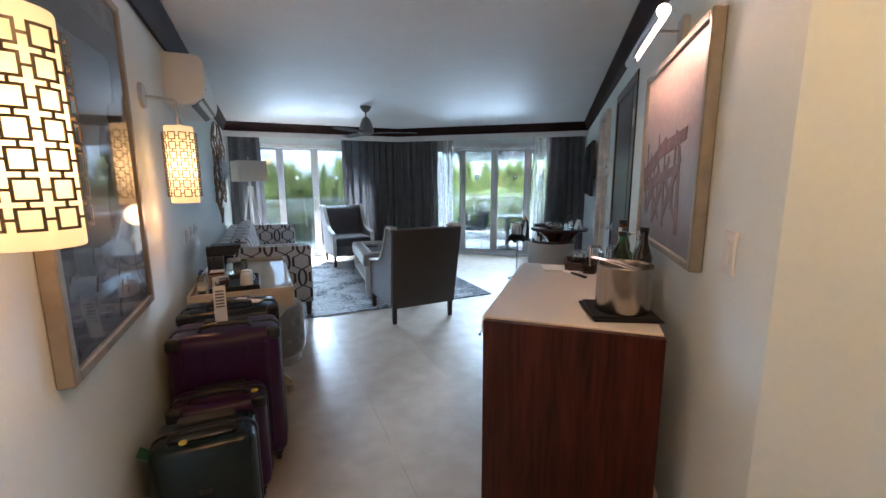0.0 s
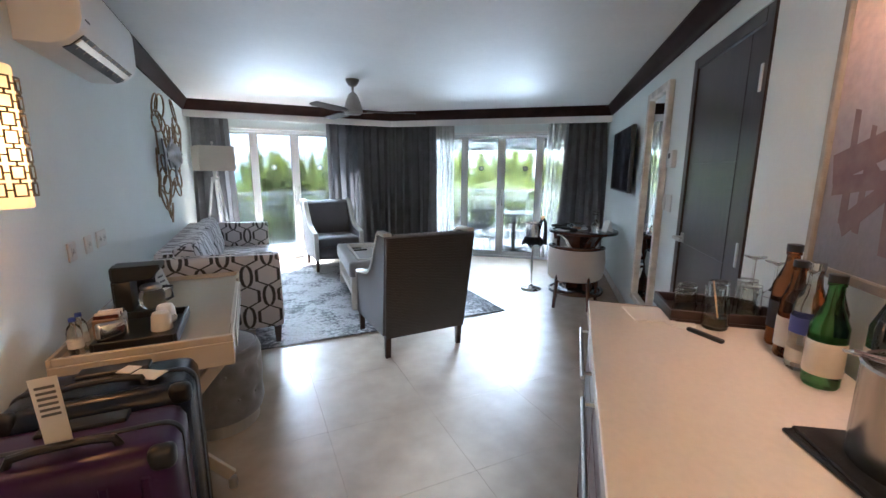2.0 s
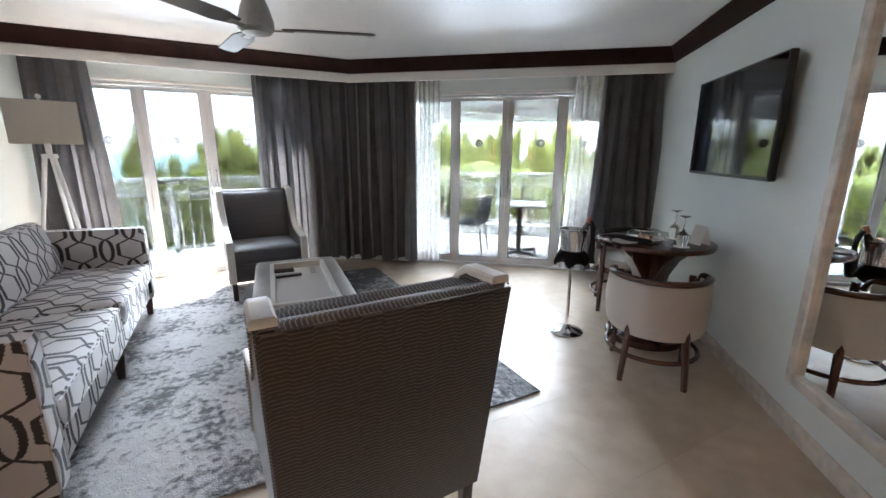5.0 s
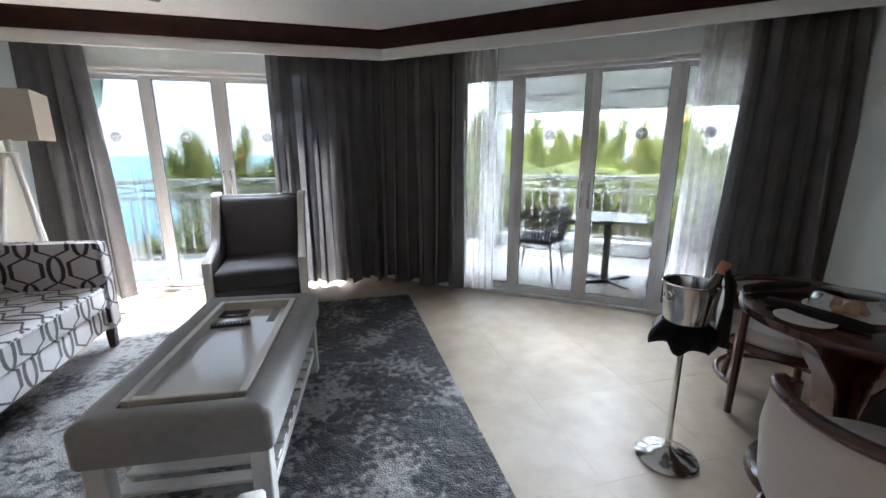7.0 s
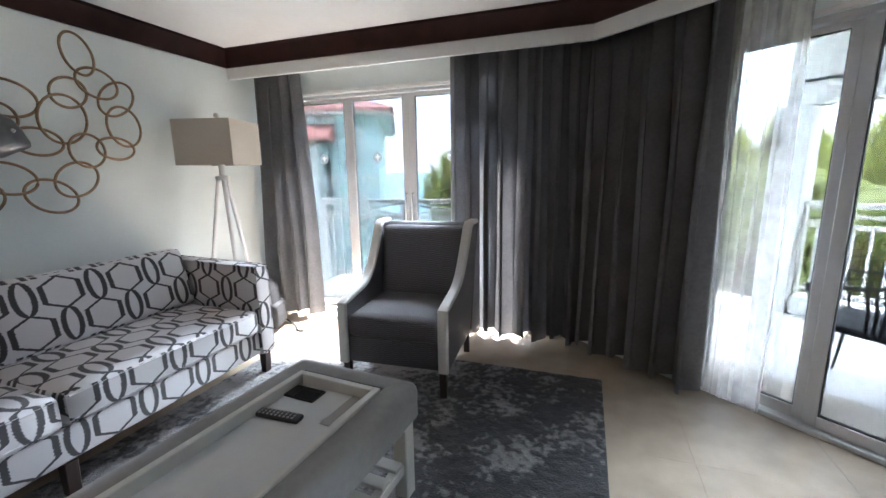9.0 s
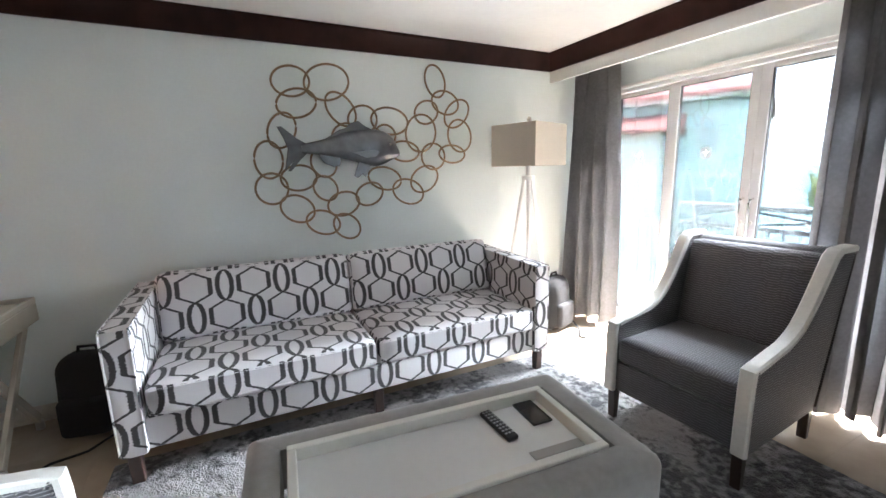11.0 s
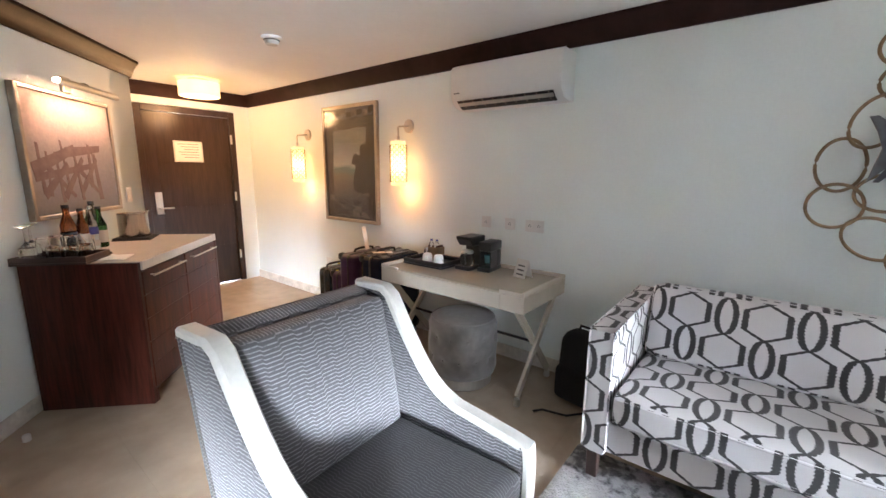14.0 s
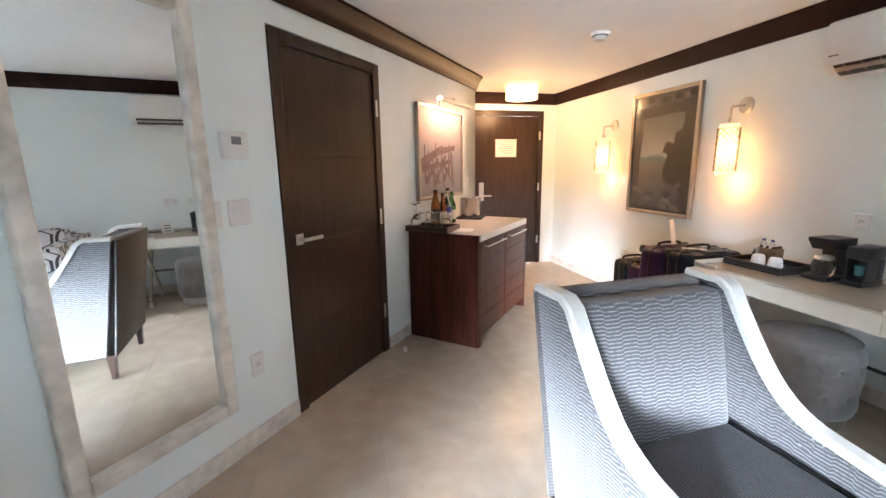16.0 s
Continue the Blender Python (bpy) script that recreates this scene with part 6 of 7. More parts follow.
for i, (x0, x1) in enumerate(((-CW + 0.033, -0.002), (0.002, CW - 0.033))):
    dr = part("door", abox(x0, x1, CD - 0.029, CD - 0.008, 0.085, 0.84, 0.002), MAHOG, bc)
    for k in range(5):
        z = 0.10 + k * 0.148
        part("board", abox(x0 + 0.004, x1 - 0.004, CD - 0.0078, CD + 0.001, z, z + 0.143, 0.002), MAHOG, dr)
    h = bmesh.new()
    xa, xb = (x0 + 0.06, x1 - 0.06)
    tube(h, [(xa, CD + 0.035, 0.80), (xb, CD + 0.035, 0.80)], 0.006, 8)
    for xx in (xa + 0.03, xb - 0.03):
        tube(h, [(xx, CD, 0.80), (xx, CD + 0.035, 0.80)], 0.005, 6)
    part("bar_pull", h, STEEL, dr, "long brushed steel bar pull")
part("foot", abox(CW - 0.055, CW - 0.031, CD - 0.06, CD - 0.0, 0.0, 0.079), MAHOG, bc)
TOPZ = 0.902


def onbar(s, n, z=0.0, turn=0.0):
    return RWALL @ Matrix.Translation((s, n, TOPZ + z)) @ Matrix.Rotation(radians(turn), 4, "Z")


# tray with tumblers and wine glasses
tr_ = thing("bar_tray", onbar(-0.36, 0.20), "dark wood tray for glasses on the bar", "tray")
part("bottom", abox(-0.12, 0.12, -0.17, 0.20, 0.0005, 0.012), DARKWOOD, tr_)
for x0, x1, y0, y1 in ((-0.12, -0.108, -0.17, 0.20), (0.108, 0.12, -0.17, 0.20), (-0.108, 0.108, -0.17, -0.158), (-0.108, 0.108, 0.188, 0.20)):
    part("rim", abox(x0, x1, y0, y1, 0.0122, 0.045, 0.002), DARKWOOD, tr_)


def tumbler(m, r, h):
    t = thing("tumbler", m, "clear upturned glass tumbler on the tray", "glass", "bar glasses")
    b = bmesh.new()
    lathe(b, [(r, 0), (r, 0.002), (r * 0.86, h), (0, h), (0, h - 0.008), (r * 0.8, h - 0.009), (r - 0.003, 0)], 20, cap=False)
    part("bowl", b, CLEAR, t)


def wineglass(m, label="clear upturned wine glass"):
    t = thing("wine_glass", m, label, "glass", "wine glasses")
    b = bmesh.new()
    lathe(b, [(0.03, 0), (0.040, 0.05), (0.036, 0.08), (0.012, 0.105), (0.004, 0.12), (0.004, 0.19), (0.035, 0.203), (0.035, 0.206), (0.0, 0.206)], 20, cap=False)
    part("bowl", b, CLEAR, t)


for s, n in ((-0.30, 0.30), (-0.38, 0.33), (-0.31, 0.21)):
    tumbler(onbar(s, n, 0.0125), 0.038, 0.085)
for s, n in ((-0.42, 0.24), (-0.36, 0.13), (-0.44, 0.15)):
    tumbler(onbar(s, n, 0.0125), 0.036, 0.13)
wineglass(onbar(-0.30, 0.09, 0.0125))
wineglass(onbar(-0.385, 0.06, 0.0125))


def bottle(m, r, h, shoulder, neck, glassm, capm, label, labels, lm=None):
    t = thing("bottle", m, label, "bottle", "bar bottles")
    b = bmesh.new()
    lathe(b, [(r * 0.9, 0.0), (r, 0.008), (r, h * shoulder), (r * 0.8, h * (shoulder + 0.07)), (neck * 1.15, h * (shoulder + 0.2)), (neck, h * 0.9), (neck * 1.2, h * 0.905), (neck * 1.2, h * 0.93), (neck, h * 0.935)], 24)
    bo = part("glass", b, glassm, t)
    part("cap", lathe(bmesh.new(), [(neck * 1.25, h * 0.936), (neck * 1.25, h), (neck, h * 1.003), (0, h * 1.003)], 16), capm, t)
    for z0, z1, m_ in labels:
        lb = bmesh.new()
        lathe(lb, [(r + 0.0006, h * z0), (r + 0.0012, h * z0), (r + 0.0012, h * z1), (r + 0.0006, h * z1)], 28, cap=False)
        part("label", lb, m_, t)


def spirit(name, c, rough=0.05):
    return mat(name, c, rough, Coat_Weight=0.6, grain=0.1, scale=10)


AMBER, GREEN, DARKG = glass_mat("amber_spirit", (0.55, 0.16, 0.04)), glass_mat("green_bottle_glass", (0.10, 0.42, 0.12)), spirit("black_wine_glass", (0.012, 0.010, 0.010))
CREAMLBL = mat("cream_label", (0.62, 0.58, 0.5), 0.6, grain=0.05)
BLACKLBL = mat("black_label", (0.02, 0.02, 0.025), 0.5)
BLUELBL = mat("blue_label", (0.05, 0.06, 0.25), 0.5)
bottle(onbar(-0.60, 0.125), 0.040, 0.31, 0.60, 0.016, AMBER, BLACK, "amber rum bottle with black cap", [(0.18, 0.45, BLACKLBL)])
bottle(onbar(-0.69, 0.15), 0.034, 0.28, 0.58, 0.014, AMBER, BLACK, "amber whisky bottle with cream label", [(0.12, 0.42, CREAMLBL)])
bottle(onbar(-0.77, 0.155), 0.037, 0.29, 0.60, 0.014, CLEAR, CHROME, "clear vodka bottle with blue label", [(0.35, 0.5, BLUELBL), (0.08, 0.2, CREAMLBL)])
bottle(onbar(-0.86, 0.16), 0.038, 0.28, 0.55, 0.015, GREEN, BLACK, "green gin bottle with cream label", [(0.12, 0.42, CREAMLBL)])
bottle(onbar(-0.93, 0.085), 0.038, 0.31, 0.58, 0.015, DARKG, BLACK, "dark red wine bottle with cream label", [(0.15, 0.42, CREAMLBL)])
bottle(onbar(-0.70, 0.06), 0.03, 0.24, 0.6, 0.013, CLEAR, CHROME, "small clear spirit bottle on the bar", [(0.15, 0.4, CREAMLBL)])

ca = thing("carafe", onbar(-0.50, 0.27), "small glass carafe with wooden stirrer", "carafe")
part("bowl", lathe(bmesh.new(), [(0.036, 0.0), (0.04, 0.01), (0.038, 0.08), (0.034, 0.105), (0.031, 0.105), (0.035, 0.08), (0.036, 0.012), (0.0, 0.010)], 20), CLEAR, ca)
part("coffee_rest", lathe(bmesh.new(), [(0.0, 0.013), (0.034, 0.013), (0.034, 0.04), (0.0, 0.04)], 20), mat("brown_drink", (0.05, 0.03, 0.02), 0.2), ca)
st_ = bmesh.new()
tube(st_, [(-0.02, 0, 0.042), (0.05, 0.0, 0.15)], 0.003, 6)
part("stirrer", st_, mat("pale_wood", (0.55, 0.38, 0.22), 0.6), ca)
nk = thing("napkin", onbar(-0.42, 0.46, 0, 8), "folded white paper napkin on the bar", "napkin")
part("sheet", abox(-0.075, 0.075, -0.07, 0.07, 0.0005, 0.006, 0.002), PAPER, nk)
cs = thing("paper_coaster", onbar(-0.49, 0.37), "round white paper coaster on the bar", "coaster")
part("disc", lathe(bmesh.new(), [(0.048, 0.0005), (0.048, 0.003), (0.0, 0.0031)], 24), PAPER, cs)
op_ = thing("corkscrew", onbar(-0.60, 0.33, 0, 35), "black folding corkscrew lying on the bar", "corkscrew")
part("handle", abox(-0.06, 0.06, -0.009, 0.009, 0.0005, 0.014, 0.004, seg=2), BLACK, op_)
# ice bucket on a black cloth
BUCKETSTEEL = mat("dull_brushed_steel", (0.42, 0.395, 0.37), 0.24, 1.0, grain=0.25, scale=50, bump=0.03, stretch=(1, 1, 0.05))
cl = thing("black_napkin", onbar(-1.205, 0.21, 0, 10), "folded black cloth under the ice bucket", "cloth")
part("cloth", abox(-0.125, 0.125, -0.125, 0.125, 0.0005, 0.010, 0.004), BLACKCLOTH, cl)
part("fold", abox(-0.12, 0.11, -0.12, 0.12, 0.0105, 0.018, 0.003, m=Matrix.Rotation(radians(-5), 4, "Z")), BLACKCLOTH, cl)
ib = thing("ice_bucket", onbar(-1.215, 0.20, 0.0185), "brushed steel ice bucket with tongs", "ice bucket")
part("bucket", lathe(bmesh.new(), [(0.098, 0.0), (0.1, 0.004), (0.1, 0.17), (0.103, 0.175), (0.1, 0.18), (0.094, 0.178), (0.092, 0.17), (0.092, 0.02), (0.0, 0.018)], 40), BUCKETSTEEL, ib)
part("ice", lathe(bmesh.new(), [(0.0, 0.125), (0.091, 0.12)], 24), mat("ice_rubble", (0.75, 0.78, 0.8), 0.1, grain=0.1, bump=0.8, bscale=60), ib)
t = bmesh.new()
tube(t, [(-0.02, -0.07, 0.16), (0.0, 0.02, 0.185), (0.02, 0.12, 0.20), (0.03, 0.125, 0.195), (0.015, 0.02, 0.172), (0.0, -0.07, 0.15)], 0.008, 6, flat=0.35)
part("tongs", t, CHROME, ib)
ds = thing("door_stop", Matrix.Translation((2.56, 2.17, 0.0)), "small steel floor door stop", "door stop")
part("post", lathe(bmesh.new(), [(0.018, 0), (0.018, 0.03), (0.014, 0.036), (0.0, 0.037)], 16), STEEL, ds)

# ---- desk ----
LACQ = mat("cream_taupe_lacquer", (0.54, 0.49, 0.41), 0.25, grain=0.05, scale=15, bump=0.02)
dk = thing("writing_desk", Matrix.Translation((0.0, 2.87, 0)), "cream lacquered desk with crossed legs and raised rim", "desk")
DLn, DW = 1.20, 0.64
part("top", abox(0.045, DW, 0, DLn, 0.62, 0.722, 0.004), LACQ, dk)
part("glass_top", abox(0.062, DW - 0.018, 0.02, DLn - 0.02, 0.7225, 0.729, 0.001), mat("glossy_desk_glass", (0.40, 0.36, 0.29), 0.06, grain=0.03), dk)
for x0, x1, y0, y1 in ((0.045, 0.06, 0, DLn), (0.061, DW, 0, 0.018), (0.061, DW, DLn - 0.018, DLn)):
    part("rim", abox(x0, x1, y0, y1, 0.7225, 0.752, 0.003), LACQ, dk)
for y0, y1 in ((0.0185, 0.17), (DLn - 0.17, DLn - 0.0185)):
    part("front_rim", abox(DW - 0.016, DW, y0, y1, 0.7225, 0.745, 0.003), LACQ, dk)
part("drawer_front", abox(DW + 0.0005, DW + 0.006, 0.16, DLn - 0.16, 0.63, 0.715, 0.002), LACQ, dk)
for y in (0.06, DLn - 0.06):
    for (xa, xb) in ((0.10, 0.58), (0.58, 0.10)):
        l = bmesh.new()
        d_ = Vector((xb - xa, 0, -0.56))
        off = 0.012 if xa < xb else -0.012
        mm = Matrix.Translation(((xa + xb) / 2, y + off, 0.34)) @ Matrix.Rotation(math.atan2(d_.x, d_.z), 4, "Y")
        box(l, -0.024, 0.024, -0.0115, 0.0115, -d_.length / 2, d_.length / 2, 0.003, m=mm)
        lg = part("cross_leg", l, LACQ, dk)
        f_ = bmesh.new()
        lathe(f_, [(0.018, 0.0), (0.02, 0.01), (0.018, 0.05), (0.0, 0.052)], 12, m=Matrix.Translation((xb, y + off, 0.0)))
        part("foot_cap", f_, STEEL, lg)
s_ = bmesh.new()
tube(s_, [(0.34, 0.06, 0.34), (0.34, DLn - 0.06, 0.34)], 0.010, 8)
part("stretcher", s_, IRON, dk)
DZ = 0.7295

so_ = thing("tufted_stool", Matrix.Translation((0.50, 3.54, 0)), "round grey velvet tufted stool under the desk", "stool")
SILK = mat("silver_grey_velvet", (0.20, 0.19, 0.185), 0.55, grain=0.2, scale=25, big=6, bump=0.08, bscale=150, Sheen_Weight=0.4)
b = bmesh.new()
prof = [(0.21, 0.075), (0.225, 0.08), (0.238, 0.12), (0.24, 0.28), (0.238, 0.42), (0.225, 0.455), (0.20, 0.47), (0.0, 0.478)]
segs = 72
rows = []
fine = []
for (r0, z0), (r1, z1) in zip(prof, prof[1:]):
    k = 10 if z1 - z0 > 0.08 else 3
    for i in range(k):
        fine.append((r0 + (r1 - r0) * i / k, z0 + (z1 - z0) * i / k))
fine.append(prof[-1])
for r, z in fine:
    row = []
    for i in range(segs):
        a = 2 * math.pi * i / segs
        dent = 0.0
        for kk, zz in enumerate((0.20, 0.35)):
            for q in range(12):
                aa = 2 * math.pi * (q + 0.5 * kk) / 12
                da = (a - aa + math.pi) % (2 * math.pi) - math.pi
                dd = (da * 0.24) ** 2 + (z - zz) ** 2
                dent += 0.020 * math.exp(-dd / 0.0009)
        rr = max(0.0, r - (dent if z < 0.45 else 0))
        row.append(b.verts.new((rr * math.cos(a), rr * math.sin(a), z)))
    rows.append(row)
for ra, rb in zip(rows, rows[1:]):
    for i in range(segs):
        b.faces.new((ra[i], ra[(i + 1) % segs], rb[(i + 1) % segs], rb[i]))
part("upholstery", b, SILK, so_, smooth=70)
part("piping", tube(bmesh.new(), [(0.215 * math.cos(2 * math.pi * i / 40), 0.215 * math.sin(2 * math.pi * i / 40), 0.462) for i in range(40)], 0.005, 6, closed=True), SILK, so_)
part("plinth", lathe(bmesh.new(), [(0.20, 0.0), (0.205, 0.005), (0.205, 0.072), (0.0, 0.074)], 40), STEEL, so_, "brushed steel plinth ring")
for kk, zz in enumerate((0.20, 0.35)):
    for q in range(12):
        aa = 2 * math.pi * (q + 0.5 * kk) / 12
        bb = bmesh.new()
        bmesh.ops.create_icosphere(bb, subdivisions=1, radius=0.009, matrix=Matrix.Translation((0.222 * math.cos(aa), 0.222 * math.sin(aa), zz)))
        part("button", bb, SILK, so_)

# coffee things on the desk
ty_ = thing("coffee_tray", Matrix.Translation((0.30, 3.10, DZ)), "black serving tray with cups on the desk", "tray")
part("bottom", abox(-0.14, 0.14, -0.19, 0.19, 0.0005, 0.012), BLACK, ty_)
for x0, x1, y0, y1 in ((-0.14, -0.128, -0.19, 0.19), (0.128, 0.14, -0.19, 0.19), (-0.128, 0.128, -0.19, -0.178), (-0.128, 0.128, 0.178, 0.19)):
    part("rim", abox(x0, x1, y0, y1, 0.0122, 0.045, 0.003), BLACK, ty_)


def cup(x, y, turn):
    c = thing("coffee_cup", Matrix.Translation((x, y, DZ + 0.0125)) @ Matrix.Rotation(radians(turn), 4, "Z"), "white upturned china coffee cup on the tray", "cup", "coffee cups")
    b_ = bmesh.new()
    lathe(b_, [(0.04, 0.0), (0.041, 0.003), (0.036, 0.06), (0.03, 0.075), (0.02, 0.078), (0.0, 0.078)], 24)
    part("bowl", b_, WHITE, c)
    h_ = bmesh.new()
    tube(h_, [(0.038, 0, 0.018), (0.06, 0, 0.022), (0.066, 0, 0.036), (0.058, 0, 0.052), (0.035, 0, 0.056)], 0.005, 6)
    part("handle", h_, WHITE, c)


cup(0.36, 3.09, 40)
cup(0.36, 3.20, 70)
bx = thing("sachet_box", Matrix.Translation((0.20, 3.04, DZ + 0.0125)), "bamboo box of sugar and tea sachets", "box")
part("box", abox(-0.045, 0.045, -0.055, 0.055, 0, 0.10, 0.004), mat("bamboo", (0.24, 0.15, 0.08), 0.5, grain=0.2, scale=30), bx)
for i in range(5):
    part("sachet", abox(-0.04, 0.04, -0.045 + i * 0.02, -0.039 + i * 0.02, 0.1002, 0.114 + 0.006 * (i % 2)), PAPER if i % 2 else MAHOG, bx)


def brewer(m, h, w, label, jug):
    c = thing("coffee_maker", m, label, "coffee maker", "coffee makers")
    part("base", abox(-0.10, 0.10, -w, w, 0, 0.028, 0.006, seg=2), BLACK, c)
    part("tower", abox(-0.10, -0.03, -w + 0.004, w - 0.004, 0.0282, h - 0.07, 0.008, seg=2), BLACK, c)
    if jug:
        part("head", prism(bmesh.new(), [(-0.10, h - 0.069), (0.05, h - 0.069), (0.09, h - 0.02), (0.09, h), (-0.10, h)], "y", -w, w, 0.006), BLACK, c)
        part("jug", lathe(bmesh.new(), [(0.045, 0.03), (0.055, 0.045), (0.056, 0.09), (0.04, 0.125), (0.042, 0.13)], 22, m=Matrix.Translation((0.035, 0, 0))), CLEAR, c, "clear glass coffee jug")
        part("jug_band", lathe(bmesh.new(), [(0.045, 0.118), (0.047, 0.128), (0.04, 0.14), (0.0, 0.142)], 20, m=Matrix.Translation((0.035, 0, 0))), STEEL, c)
        t_ = bmesh.new()
        tube(t_, [(0.075, 0.02, 0.12), (0.115, 0.035, 0.115), (0.115, 0.035, 0.06), (0.088, 0.02, 0.05)], 0.008, 6)
        part("jug_handle", t_, BLACK, c)
    else:
        part("head", abox(-0.10, 0.085, -w, w, h - 0.069, h, 0.01, seg=2), BLACK, c)
        part("side_cheek", abox(-0.029, 0.075, -w + 0.002, -w + 0.012, 0.0282, h - 0.07), BLACK, c)
        part("side_cheek", abox(-0.029, 0.075, w - 0.012, w - 0.002, 0.0282, h - 0.07), BLACK, c)
        part("cup_mouth", lathe(bmesh.new(), [(0.0, 0.05), (0.026, 0.055), (0.03, 0.11), (0.0, 0.112)], 16, m=Matrix.Translation((0.02, 0, 0))), mat("teal_water_tank", (0.12, 0.32, 0.35), 0.2), c, "teal water tank")


brewer(Matrix.Translation((0.24, 3.405, DZ)), 0.245, 0.066, "black drip coffee maker with glass jug", True)
brewer(Matrix.Translation((0.19, 3.545, DZ)) @ Matrix.Rotation(radians(6), 4, "Z"), 0.215, 0.050, "black pod coffee machine beside the drip maker", False)
tc_ = thing("tent_card", Matrix.Translation((0.22, 3.84, DZ)) @ Matrix.Rotation(radians(-15), 4, "Z"), "white tent card standing on the desk", "card")
part("front_sheet", abox(-0.001, 0.001, -0.052, 0.052, 0.002, 0.13, m=Matrix.Translation((0.045, 0, 0)) @ Matrix.Rotation(radians(-18), 4, "Y")), PAPER, tc_)
part("back_sheet", abox(-0.001, 0.001, -0.052, 0.052, 0.002, 0.13, m=Matrix.Translation((-0.035, 0, 0)) @ Matrix.Rotation(radians(18), 4, "Y")), PAPER, tc_)
for i in range(3):
    part("text_line", abox(0.001, 0.0016, -0.03, 0.03, 0.02 + i * 0.03, 0.03 + i * 0.03, m=Matrix.Translation((0.045, 0, 0)) @ Matrix.Rotation(radians(-18), 4, "Y")), INK, tc_)
for yy in (2.925, 2.985):
    wb = thing("water_bottle", Matrix.Translation((0.12, yy, DZ)) @ Matrix.Scale(0.78, 4), "clear plastic water bottle with blue cap", "bottle", "water bottles")
    part("body", lathe(bmesh.new(), [(0.028, 0.0), (0.03, 0.006), (0.03, 0.12), (0.024, 0.15), (0.012, 0.168), (0.012, 0.178)], 18), CLEAR, wb)
    part("cap", lathe(bmesh.new(), [(0.014, 0.1782), (0.014, 0.195), (0.0, 0.196)], 14), mat("blue_cap", (0.03, 0.06, 0.3), 0.4), wb)
    part("label", lathe(bmesh.new(), [(0.0304, 0.05), (0.031, 0.05), (0.031, 0.09), (0.0304, 0.09)], 20, cap=False), PAPER, wb)
fb = thing("foil_pack", Matrix.Translation((0.22, 2.97, DZ)) @ Matrix.Rotation(radians(25), 4, "Z"), "silver foil coffee pack leaning by the tray", "coffee pack")
bb = bmesh.new()
soft(bb, -0.05, 0.05, -0.015, 0.015, 0.0, 0.11, 0.012, 0.01, axis=1)
part("pouch", bb, CHROME, fb)

# ---- dining corner ----
WALNUT = mat("polished_red_walnut", (0.060, 0.022, 0.014), 0.22, grain=0.45, scale=10, bump=0.02, stretch=(1, 5, 1), Coat_Weight=0.3)
CREAMCL = mat("cream_grey_upholstery", (0.50, 0.47, 0.43), 0.8, grain=0.06, scale=80, bump=0.1, bscale=250)
TS, TN, TR, TZ = 3.05, 0.415, 0.385, 0.755
dt = thing("round_table", RWALL @ Matrix.Translation((TS, TN, 0)), "round polished walnut dining table on a pedestal", "dining table")
part("tabletop", lathe(bmesh.new(), [(0.0, 0.715), (TR - 0.03, 0.715), (TR, 0.722), (TR + 0.004, 0.735), (TR, TZ - 0.004), (TR - 0.008, TZ), (0.0, TZ)], 56), WALNUT, dt)
for k in range(4):
    a = math.pi / 2 * k + 0.4
    b = bmesh.new()
    prism(b, [(0.05, 0.06), (0.20, 0.06), (0.19, 0.12), (0.12, 0.22), (0.095, 0.36), (0.12, 0.50), (0.21, 0.64), (0.30, 0.714), (0.05, 0.714)], "y", -0.055, 0.055, 0.006, m=Matrix.Rotation(a, 4, "Z"))
    part("pedestal_fin", b, WALNUT, dt)
part("base", lathe(bmesh.new(), [(0.0, 0.0), (0.27, 0.0), (0.275, 0.012), (0.27, 0.045), (0.24, 0.06), (0.0, 0.061)], 44), WALNUT, dt)
part("column", lathe(bmesh.new(), [(0.062, 0.061), (0.055, 0.35), (0.062, 0.713)], 20), WALNUT, dt)


